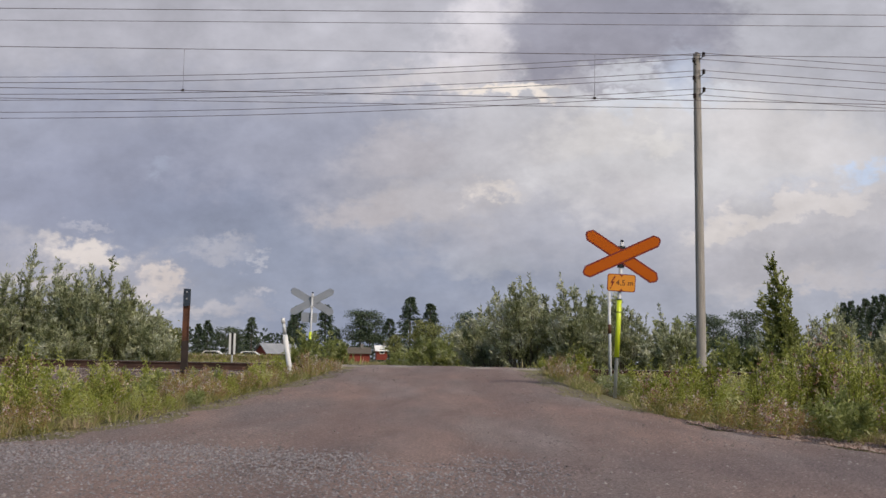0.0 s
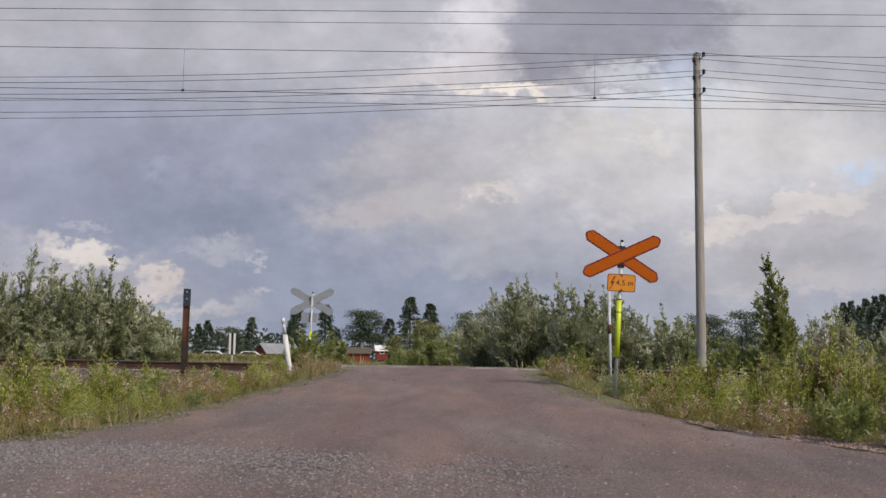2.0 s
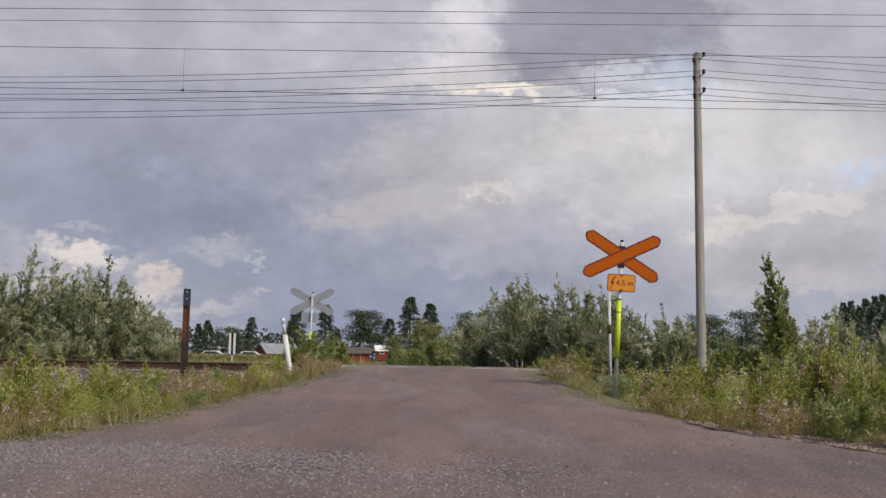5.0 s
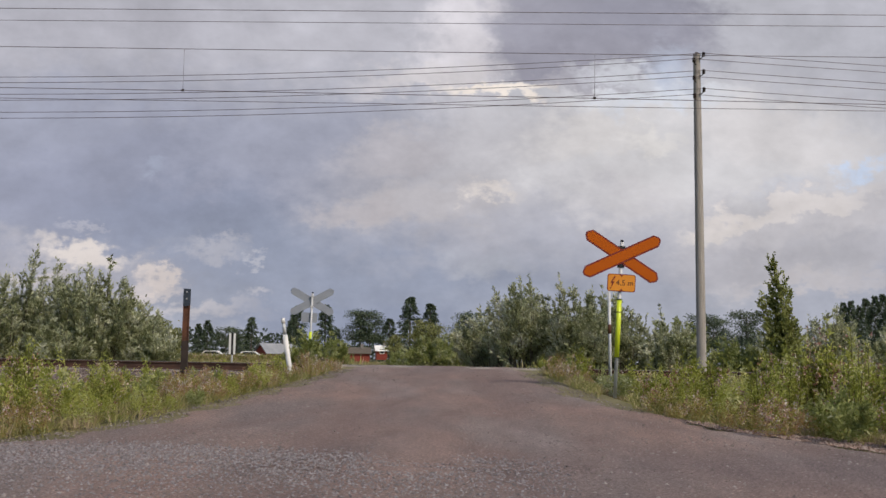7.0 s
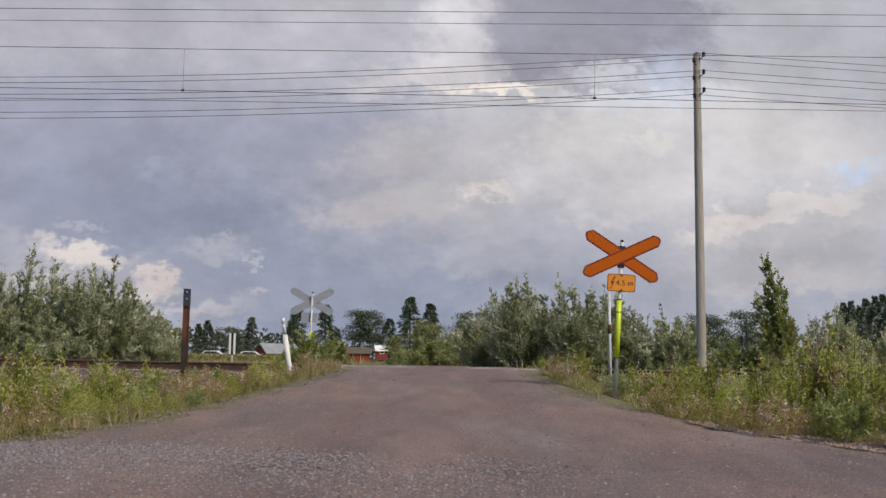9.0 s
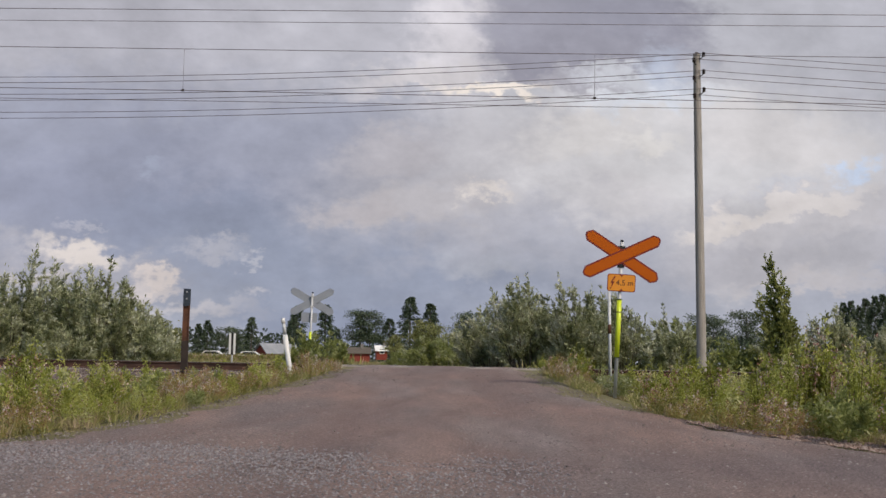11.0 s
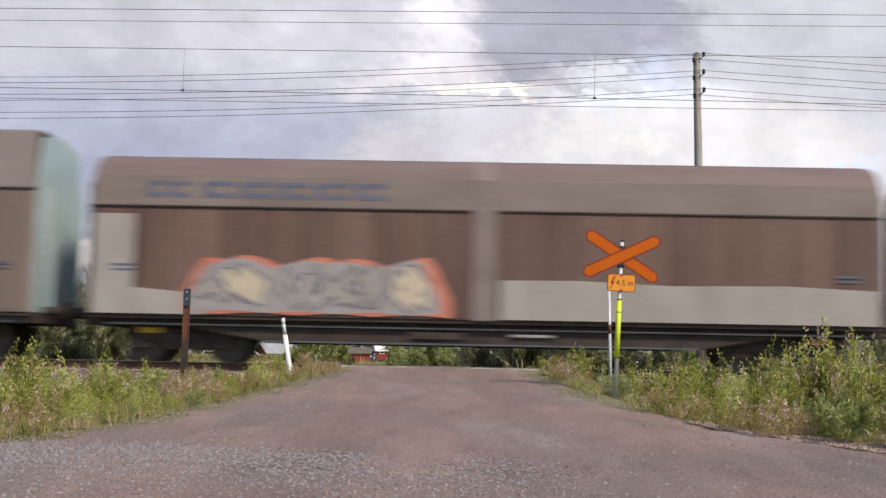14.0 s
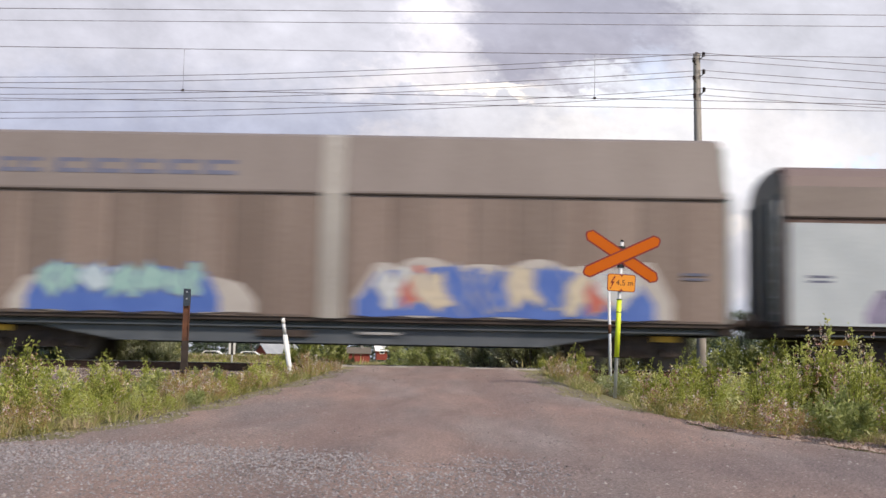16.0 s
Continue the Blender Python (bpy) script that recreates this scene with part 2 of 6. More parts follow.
# ---- materials ----
M_SOIL = surface("soil", (0.085, 0.085, 0.036), (0.20, 0.175, 0.09), 1.2, 0.95, bump=0.5, fine=30, depth=0.05)
M_BALLAST = surface("ballast", (0.07, 0.055, 0.05), (0.25, 0.205, 0.19), 7.0, 0.95, bump=1.0, fine=24, depth=0.06)
M_RAIL = surface("rusty_rail", (0.04, 0.022, 0.017), (0.11, 0.058, 0.042), 6.0, 0.7, 0.3, bump=0.2, fine=90)
M_RAILTOP = surface("polished_steel", (0.38, 0.37, 0.36), (0.55, 0.54, 0.53), 3.0, 0.3, 1.0, bump=0.03)
M_SLEEPER = surface("grey_concrete", (0.16, 0.15, 0.14), (0.30, 0.28, 0.26), 5.0, 0.9)
# pale deck planks, drawn as a pale line along the crest
M_PLANK = surface("pale_planks", (0.26, 0.23, 0.21), (0.42, 0.38, 0.35), 3.0, 0.9, stretch=(0.3, 4, 4))
M_WHITE = surface("white_loco_paint", (0.41, 0.435, 0.495), (0.52, 0.545, 0.60), 2.0, 0.42, bump=0.03, fine=20, grime=(0.35, 0.355, 0.375))
M_GREEN = surface("green_loco_paint", (0.05, 0.205, 0.068), (0.07, 0.26, 0.088), 2.0, 0.42, bump=0.03, fine=20)
M_SKIRT = surface("blue_grey_paint", (0.098, 0.119, 0.151), (0.138, 0.162, 0.202), 1.6, 0.5, bump=0.05, fine=20, grime=(0.079, 0.083, 0.094))
M_ROOFGREY = surface("weathered_roof_paint", (0.21, 0.205, 0.215), (0.34, 0.335, 0.345), 2.0, 0.65, bump=0.1)
M_PALEGREY = surface("pale_grey_paint", (0.357, 0.357, 0.383), (0.468, 0.468, 0.493), 2.0, 0.55, bump=0.05)
M_YELLOW = surface("warning_yellow_paint", (0.46, 0.27, 0.02), (0.62, 0.40, 0.05), 3.0, 0.5, bump=0.05, fine=30)
M_DARK = surface("oily_dark_steel", (0.020, 0.015, 0.014), (0.068, 0.049, 0.043), 4.0, 0.75, 0.2, bump=0.3, fine=30)
M_GRILLE = surface("dark_brown_grille", (0.018, 0.012, 0.010), (0.045, 0.03, 0.025), 6.0, 0.8, bump=0.2)
M_RUBBER = surface("black_rubber", (0.012, 0.012, 0.013), (0.03, 0.03, 0.032), 8.0, 0.8)
M_WHEEL = surface("worn_wheel_steel", (0.05, 0.042, 0.038), (0.13, 0.11, 0.1), 5.0, 0.55, 0.6)
M_BEIGE = surface("beige_wagon_paint", (0.155, 0.114, 0.098), (0.212, 0.165, 0.146), 0.9, 0.6, bump=0.06, fine=12, stretch=(1.6, 1, 0.25), grime=(0.184, 0.128, 0.105), vary=0.18)
M_BEIGETOP = surface("faded_beige_paint", (0.158, 0.131, 0.123), (0.202, 0.171, 0.163), 0.8, 0.6, bump=0.05, fine=12, stretch=(1, 1, 0.4))
M_BROWN = surface("brown_wagon_paint", (0.088, 0.050, 0.041), (0.151, 0.095, 0.078), 0.9, 0.65, bump=0.06, fine=12, stretch=(1.6, 1, 0.25), grime=(0.076, 0.046, 0.040), vary=0.18)
M_TAUPE = surface("sooty_taupe_paint", (0.139, 0.111, 0.101), (0.210, 0.174, 0.160), 0.8, 0.65, bump=0.06, fine=12, stretch=(0.6, 1, 1.6))
M_BROWNROOF = surface("dull_brown_roof", (0.122, 0.088, 0.084), (0.172, 0.130, 0.125), 1.0, 0.7, bump=0.05, stretch=(0.4, 1, 2))
M_DIRTWHITE = surface("dirty_white_paint", (0.246, 0.225, 0.212), (0.348, 0.327, 0.310), 1.2, 0.6, bump=0.05, fine=14, stretch=(1, 1, 0.4), grime=(0.178, 0.153, 0.140))
M_BAND = surface("white_band_paint", (0.335, 0.362, 0.398), (0.42, 0.445, 0.478), 1.2, 0.55, bump=0.04, fine=14, grime=(0.408, 0.399, 0.391))
M_TEAL = surface("pale_teal_paint", (0.240, 0.320, 0.336), (0.336, 0.424, 0.440), 1.5, 0.6, bump=0.05)
M_SOLE = surface("grey_blue_sole_bar", (0.055, 0.063, 0.077), (0.094, 0.102, 0.116), 2.0, 0.6, bump=0.1, grime=(0.028, 0.025, 0.025))
M_BLUEBAR = surface("dark_blue_lettering", (0.075, 0.08, 0.13), (0.12, 0.125, 0.18), 4.0, 0.6, bump=0.0)
M_BLACKBAR = surface("black_lettering", (0.02, 0.02, 0.025), (0.05, 0.05, 0.06), 4.0, 0.6, bump=0.0)
M_ICEBAR = surface("pale_blue_spray", (0.30, 0.38, 0.45), (0.44, 0.50, 0.56), 8.0, 0.6, bump=0.0)
M_POLE = surface("weathered_grey_wood", (0.24, 0.215, 0.19), (0.40, 0.37, 0.34), 6.0, 0.85, bump=0.4, fine=70, stretch=(5, 5, 0.25), depth=0.01)
M_GALV = surface("galvanised_steel", (0.40, 0.41, 0.43), (0.55, 0.56, 0.58), 9.0, 0.5, 0.15, bump=0.05)
M_SIGNRED = surface("red_sign_sheeting", (0.153, 0.014, 0.007), (0.194, 0.020, 0.009), 3.0, 0.45, bump=0.0)
M_SIGNYEL = surface("orange_yellow_sheeting", (0.40, 0.085, 0.003), (0.46, 0.10, 0.005), 3.0, 0.6, bump=0.0, spec=0.12)
M_SIGNYEL2 = surface("yellow_plate_sheeting", (0.62, 0.22, 0.015), (0.70, 0.27, 0.02), 3.0, 0.45, bump=0.0)
M_LIME = surface("lime_yellow_sleeve", (0.52, 0.62, 0.02), (0.62, 0.72, 0.04), 4.0, 0.4, bump=0.0)
M_ALU = surface("dull_aluminium", (0.235, 0.255, 0.295), (0.29, 0.31, 0.35), 4.0, 0.55, 0.1, bump=0.0)
M_RUSTPOST = surface("rusted_iron", (0.035, 0.022, 0.018), (0.19, 0.075, 0.04), 5.0, 0.8, 0.2, bump=0.4, fine=50, stretch=(1, 1, 0.5))
M_BLUEBLACK = surface("blue_black_paint", (0.016, 0.022, 0.036), (0.036, 0.048, 0.068), 6.0, 0.5, bump=0.1)
M_POSTWHITE = surface("white_plastic", (0.62, 0.61, 0.60), (0.76, 0.75, 0.74), 4.0, 0.5, bump=0.05, grime=(0.42, 0.40, 0.38))
M_WIRE = surface("dark_copper_wire", (0.13, 0.11, 0.115), (0.22, 0.19, 0.195), 4.0, 0.5, 0.5, bump=0.0)
M_INSUL = surface("brown_glazed_porcelain", (0.03, 0.02, 0.018), (0.06, 0.04, 0.035), 4.0, 0.25, bump=0.0)
M_BARK = surface("grey_brown_bark", (0.06, 0.05, 0.04), (0.15, 0.13, 0.11), 8.0, 0.9, bump=0.5)
M_REDWALL = surface("falu_red_boards", (0.17, 0.032, 0.022), (0.24, 0.05, 0.034), 2.0, 0.9, bump=0.2, stretch=(6, 6, 0.3))
M_ROOFTIN = surface("grey_tin_roof", (0.23, 0.24, 0.26), (0.33, 0.34, 0.36), 1.0, 0.55, bump=0.1)
M_TRIM = surface("white_trim", (0.70, 0.70, 0.69), (0.8, 0.8, 0.79), 2.0, 0.6, bump=0.0)
M_PANE = surface("dark_window_glass", (0.02, 0.024, 0.03), (0.035, 0.04, 0.05), 1.0, 0.08, bump=0.0, spec=0.6)
# the blue sky reflected in the cab glass is put into its base colour
M_CABGLASS = surface("sky_toned_cab_glass", (0.075, 0.105, 0.14), (0.12, 0.16, 0.20), 0.8, 0.07, bump=0.0, spec=0.8)

# ---- terrain ----
TRACK_Y = 26.45


def smooth01(v):
    v = np.clip(v, 0, 1)
    return v * v * (3 - 2 * v)


def road_z(y):
    y = np.asarray(y, float)
    near = np.maximum(-0.045 * np.clip(24.9 - y, 0, 60), -1.02)
    far = -0.9 * smooth01((y - 28.2) / 26)
    return np.where(y < 26.4, near, far)


def road_left(y):
    return np.interp(y, [0, 7.2, 8.1, 8.9, 9.7, 10.5, 11.86, 14.2, 20.4, 24.4, 30, 45, 70, 110, 160],
                     [-160, -160, -30, -9, -5.3, -4.1, -3.5, -3.14, -2.48, -2.25, -2.3, -3.0, -6, -16, -34])


def road_right(y):
    return np.interp(y, [0, 7.6, 8.6, 9.5, 10.57, 12.7, 16.26, 21.2, 24.0, 30, 45, 70, 110, 160],
                     [160, 160, 26, 6.2, 3.95, 2.7, 2.0, 1.62, 1.55, 1.7, 1.6, -1, -10, -28])


def ground_z(x, y):
    x, y = np.asarray(x, float), np.asarray(y, float)
    rz = road_z(y)
    out = np.maximum(np.maximum(road_left(y) - x, x - road_right(y)), 0)
    side = np.where(y < 26.4, np.minimum(rz, -0.74), -0.85)
    shelf = np.where(x > 0, 0.7 * smooth01((13.5 - y) / 3), 0.0)
    z = rz + (side - rz) * smooth01((out - 0.25 - shelf) / 1.5)
    bank = -0.30 - 0.55 * np.clip((np.abs(y - TRACK_Y) - 2.0) / 1.0, 0, 1)
    z = np.where((np.abs(y - TRACK_Y) < 3.1) & (out > 0.2), np.maximum(z, bank), z)
    wob = 0.05 * np.sin(x * 0.9 + y * 0.5) * np.sin(y * 0.7 - x * 0.3)
    wob = wob + 0.12 * smooth01((y - 60) / 80) * np.sin(x * 0.05) * np.sin(y * 0.06)
    return z + wob * smooth01(out / 1.5) - 0.03


def grid_sheet(name, xs, ys, zf, mat):
    X, Y = np.meshgrid(xs, ys)
    Zv = zf(X, Y)
    verts = np.stack([X, Y, Zv], -1).reshape(-1, 3)
    c = len(xs)
    faces = [(j * c + i, j * c + i + 1, (j + 1) * c + i + 1, (j + 1) * c + i) for j in range(len(ys) - 1) for i in range(c - 1)]
    return sheet(name, verts.tolist(), faces, mat, None, True)


def build_ground():
    half = np.concatenate([np.arange(0, 12, 0.3), np.arange(12, 30, 1.0), np.geomspace(30, 4700, 26)])
    xs = np.concatenate([-half[:0:-1], half])
    ys = np.concatenate([[-4700, -1500, -400, -120, -50, -20, -8, -3], np.arange(0, 32, 0.3), np.arange(32, 80, 2.0), np.geomspace(80, 4700, 30)])
    ob = grid_sheet("ground", xs, ys, ground_z, M_SOIL)
    tagged(ob, "overgrown verge and field of grassy soil", "ground", kind="structure")
    ys = np.concatenate([np.arange(-2, 8, 0.5), np.arange(8, 32, 0.15), np.arange(32, 162, 2.0)])
    rows = []
    rng = np.random.default_rng(4)
    for y in ys:
        s = np.linspace(0, 1, 49)
        lo, hi = float(road_left(y)), float(road_right(y))
        lo += 0.10 * math.sin(y * 3.1) + 0.07 * math.sin(y * 7.7)
        hi += 0.10 * math.sin(y * 2.7 + 1) + 0.07 * math.sin(y * 8.3)
        hi += 0.45 * float(smooth01((17.5 - y) / 4)) if y < 60 else 0
        s = s + 0.25 * np.sin(2 * np.pi * s) / (2 * np.pi) if hi - lo > 20 else s
        x = lo + (hi - lo) * s
        u = (x + 0.3)
        rut = -0.022 * np.exp(-((np.abs(u) - 0.85) / 0.28) ** 2) + 0.012 * np.exp(-(u / 0.4) ** 2)
        edge = -0.10 * (1 - smooth01(np.minimum(x - lo, hi - x) / 0.35))
        z = road_z(y) + rut * (1 if 9 < y < 25 else 0.2) + edge + rng.normal(0, 0.0015, x.shape)
        rows.append(np.stack([x, np.full_like(x, y), z], -1))
    verts = np.concatenate(rows)
    c = 49
    faces = [(j * c + i, j * c + i + 1, (j + 1) * c + i + 1, (j + 1) * c + i) for j in range(len(ys) - 1) for i in range(c - 1)]
    ob = sheet("road", verts.tolist(), faces, road_material(), None, True)
    tagged(ob, "reddish-grey gravel road climbing to the level crossing", "road", kind="structure")


def road_material():
    """Packed gravel with grey loose stretches, darker wheel tracks and stone speckle."""
    m, n, l, b = material("packed_gravel")
    tc, mp = n.new("ShaderNodeTexCoord"), n.new("ShaderNodeMapping")
    l.new(tc.outputs["Object"], mp.inputs[0])
    mp.inputs["Scale"].default_value = (0.55, 0.22, 1)
    big, mid, spk = (n.new("ShaderNodeTexNoise") for _ in range(3))
    big.inputs["Scale"].default_value, big.inputs["Detail"].default_value = 1.0, 4
    mid.inputs["Scale"].default_value, mid.inputs["Detail"].default_value = 2.6, 8
    spk.inputs["Scale"].default_value, spk.inputs["Detail"].default_value, spk.inputs["Roughness"].default_value = 45, 4, 0.7
    l.new(mp.outputs[0], big.inputs["Vector"])
    mp3 = n.new("ShaderNodeMapping")
    mp3.inputs["Scale"].default_value = (1.3, 0.32, 1)
    l.new(tc.outputs["Object"], mp3.inputs[0])
    l.new(mp3.outputs[0], mid.inputs["Vector"])
    l.new(tc.outputs["Object"], spk.inputs["Vector"])
    r1 = ramp(n, [(0.38, (0.165, 0.135, 0.130)), (0.62, (0.215, 0.155, 0.137))])
    l.new(big.outputs[0], r1.inputs[0])
    sp = n.new("ShaderNodeSeparateXYZ")
    l.new(tc.outputs["Object"], sp.inputs[0])
    def op(kind, a, c):
        q = n.new("ShaderNodeMath")
        q.operation = kind
        for i, v in enumerate((a, c)):
            if isinstance(v, (int, float)):
                q.inputs[i].default_value = v
            else:
                l.new(v, q.inputs[i])
        return q.outputs[0]
    # wheel tracks: two worn, smoother and browner bands that wander a little
    wob = n.new("ShaderNodeTexNoise")
    wob.inputs["Scale"].default_value = 0.35
    l.new(tc.outputs["Object"], wob.inputs["Vector"])
    off = op("ABSOLUTE", op("ADD", op("ADD", sp.outputs[0], 0.3), op("MULTIPLY", op("SUBTRACT", wob.outputs[0], 0.5), 1.6)), 0)
    band = op("DIVIDE", op("ABSOLUTE", op("SUBTRACT", off, 0.85), 0), 0.42)
    worn = op("EXPONENT", op("MULTIPLY", op("MULTIPLY", band, band), -1.0), 0)
    # arcs left by vehicles that turn off to either side below the crossing
    back = op("MAXIMUM", op("SUBTRACT", 19.0, sp.outputs[1]), 0.0)
    bow = op("MULTIPLY", back, back)
    for base, curve, wide in ((0.55, 0.022, 0.22), (-0.85, 0.030, 0.24), (-0.2, -0.026, 0.22), (1.0, -0.034, 0.20)):
        away = op("DIVIDE", op("ADD", op("SUBTRACT", sp.outputs[0], base), op("ADD", op("MULTIPLY", bow, curve), op("MULTIPLY", op("SUBTRACT", wob.outputs[0], 0.5), 0.9))), wide)
        worn = op("MAXIMUM", worn, op("MULTIPLY", op("EXPONENT", op("MULTIPLY", op("MULTIPLY", away, away), -1.0), 0), 0.8))
    tracks = n.new("ShaderNodeMix")
    tracks.data_type = "RGBA"
    l.new(op("MULTIPLY", worn, 0.55), tracks.inputs[0])
    l.new(r1.outputs[0], tracks.inputs[6])
    tracks.inputs[7].default_value = (0.150, 0.107, 0.100, 1)
    grey = n.new("ShaderNodeTexNoise")
    grey.inputs["Scale"].default_value, grey.inputs["Detail"].default_value = 0.5, 5
    mp2 = n.new("ShaderNodeMapping")
    mp2.inputs["Scale"].default_value, mp2.inputs["Rotation"].default_value = (1.1, 0.30, 1), (0, 0, 0.25)
    l.new(tc.outputs["Object"], mp2.inputs[0])
    l.new(mp2.outputs[0], grey.inputs["Vector"])
    gr = ramp(n, [(0.52, (0, 0, 0)), (0.66, (1, 1, 1))])
    l.new(grey.outputs[0], gr.inputs[0])
    drift = n.new("ShaderNodeMix")
    drift.data_type = "RGBA"
    l.new(op("MULTIPLY", gr.outputs[0], 0.7), drift.inputs[0])
    l.new(tracks.outputs[2], drift.inputs[6])
    drift.inputs[7].default_value = (0.23, 0.205, 0.20, 1)
    ex = op("DIVIDE", op("SUBTRACT", op("ADD", sp.outputs[0], op("MULTIPLY", wob.outputs[0], 1.5)), 4.0), 2.3)
    ey = op("DIVIDE", op("SUBTRACT", sp.outputs[1], 9.7), 1.5)
    damp = n.new("ShaderNodeMix")
    damp.data_type = "RGBA"
    l.new(op("MULTIPLY", op("EXPONENT", op("MULTIPLY", op("ADD", op("MULTIPLY", ex, ex), op("MULTIPLY", ey, ey)), -1.0), 0), 0.8), damp.inputs[0])
    l.new(drift.outputs[2], damp.inputs[6])
    damp.inputs[7].default_value = (0.125, 0.104, 0.108, 1)
    r2 = ramp(n, [(0.28, (0.47, 0.47, 0.475)), (0.5, (0.54, 0.54, 0.54)), (0.75, (0.62, 0.615, 0.61))])
    l.new(mid.outputs[0], r2.inputs[0])
    r3 = ramp(n, [(0.3, (0.30, 0.30, 0.30)), (0.52, (0.5, 0.5, 0.5)), (0.72, (1.0, 0.97, 0.95))])
    l.new(spk.outputs[0], r3.inputs[0])
    last = damp.outputs[2]
    for r in (r2, r3):
        mx = n.new("ShaderNodeMix")
        mx.data_type, mx.blend_type = "RGBA", "MULTIPLY"
        mx.inputs[0].default_value = 1.0
        sc = n.new("ShaderNodeMix")
        sc.data_type, sc.blend_type = "RGBA", "ADD"
        sc.inputs[0].default_value = 1.0
        l.new(r.outputs[0], sc.inputs[6])
        l.new(r.outputs[0], sc.inputs[7])
        l.new(last, mx.inputs[6])
        l.new(sc.outputs[2], mx.inputs[7])
        last = mx.outputs[2]
    l.new(last, b.inputs["Base Color"])
    b.inputs["Roughness"].default_value, b.inputs["Specular IOR Level"].default_value = 0.95, 0.2
    bp = n.new("ShaderNodeBump")
    bp.inputs["Strength"].default_value, bp.inputs["Distance"].default_value = 0.7, 0.015
    l.new(spk.outputs[0], bp.inputs["Height"])
    l.new(bp.outputs[0], b.inputs["Normal"])
    return m


build_ground()


def stones(name, pts, sizes, mat, label, seed):
    """Many small angular stones in one mesh."""
    rng = np.random.default_rng(seed)
    octa = np.array([(1, 0, 0), (-1, 0, 0), (0, 1, 0), (0, -1, 0), (0, 0, 1), (0, 0, -0.5)], float)
    tri = [(0, 2, 4), (2, 1, 4), (1, 3, 4), (3, 0, 4), (2, 0, 5), (1, 2, 5), (3, 1, 5), (0, 3, 5)]
    n = len(pts)
    s = sizes[:, None, None] * rng.uniform(0.6, 1.3, (n, 6, 1)) * np.array([1, 1, 0.7])
    ang = rng.uniform(0, 6.28, n)
    ca, sa = np.cos(ang)[:, None], np.sin(ang)[:, None]
    v = octa[None] * s
    x, y = v[..., 0] * ca - v[..., 1] * sa, v[..., 0] * sa + v[..., 1] * ca
    v = np.stack([x, y, v[..., 2]], -1) + pts[:, None]
    f = (np.array(tri)[None] + 6 * np.arange(n)[:, None, None]).reshape(-1, 3)
    ob = sheet(name, v.reshape(-1, 3).tolist(), f.tolist(), mat)
    return tagged(ob, label, "gravel", kind="stuff")


def stone_tones(name, tones):
    m, n, l, b = material(name)
    g = n.new("ShaderNodeNewGeometry")
    r = ramp(n, [(i / (len(tones) - 1), c) for i, c in enumerate(tones)])
    l.new(g.outputs["Random Per Island"], r.inputs[0])
    l.new(r.outputs[0], b.inputs["Base Color"])
    b.inputs["Roughness"].default_value = 0.9
    return m


M_PEBBLE = stone_tones("mixed_pebbles", [(0.13, 0.105, 0.10), (0.17, 0.14, 0.13), (0.21, 0.18, 0.17), (0.30, 0.27, 0.26)])
M_GREYSTONE = stone_tones("grey_gravel", [(0.115, 0.101, 0.106), (0.172, 0.155, 0.162), (0.218, 0.201, 0.210), (0.287, 0.267, 0.278)])
M_RUBBLE = stone_tones("reddish_rubble", [(0.11, 0.075, 0.06), (0.20, 0.135, 0.11), (0.27, 0.19, 0.16), (0.36, 0.30, 0.27)])
M_BALSTONE = stone_tones("ballast_stones", [(0.05, 0.04, 0.037), (0.12, 0.09, 0.08), (0.2, 0.155, 0.14), (0.28, 0.24, 0.22)])


def build_gravel():
    rng = np.random.default_rng(11)
    n = 15000
    y = 6.5 + 19 * rng.random(n) ** 1.9
    lo, hi = np.maximum(road_left(y), -7), np.minimum(road_right(y), 7)
    x = lo + (hi - lo) * rng.random(n)
    keep = rng.random(n) < np.where(np.abs(np.abs(x + 0.3) - 0.85) < 0.35, 0.35, 1.0) * np.where(y > 12, 0.35, 1.0)
    x, y = x[keep], y[keep]
    stones("gravel", np.stack([x, y, road_z(y) + 0.001], -1), rng.uniform(0.005, 0.016, len(x)) * (1 + 0.6 * (rng.random(len(x)) > 0.93)), M_PEBBLE,
           "loose grey and reddish pebbles on the road", 3)
    n = 17000
    x = 0.9 - 6.5 * rng.random(n) ** 0.8
    y = 10.15 - 0.28 * np.clip(x + 1.2, 0, 3) - np.abs(rng.normal(0, 1.25, n)) + rng.normal(0, 0.22, n) + 0.15 * np.sin(x * 1.7)
    stones("windrow", np.stack([x, y, road_z(y) + 0.002], -1), rng.uniform(0.006, 0.016, n), M_GREYSTONE,
           "drift of loose grey gravel swept off the wheel tracks", 6)
    n = 4200
    left = rng.random(n) < 0.5
    y = 9.5 + 14 * rng.random(n)
    off = np.abs(rng.normal(0, 0.55, n))
    x = np.where(left, road_left(y) + off * 0.8 - 0.1, road_right(y) - off + 0.2)
    stones("shoulder_gravel", np.stack([x, y, road_z(y) - 0.015], -1), rng.uniform(0.006, 0.019, n), M_PEBBLE,
           "coarser loose stones along the road shoulders", 5)
    n = 3200
    y = 9.3 + 4.2 * rng.random(n) ** 0.8
    x = road_right(y) + 0.15 + np.abs(rng.normal(0, 0.30, n)) * (1 + 0.5 * (12 - y).clip(0))
    stones("shoulder_rubble", np.stack([x, y, np.maximum(ground_z(x, y) + 0.03, road_z(y) - 0.04)], -1), rng.uniform(0.008, 0.026, n), M_RUBBLE,
           "reddish-brown rubble and dry clods beside the road", 7)


build_gravel()


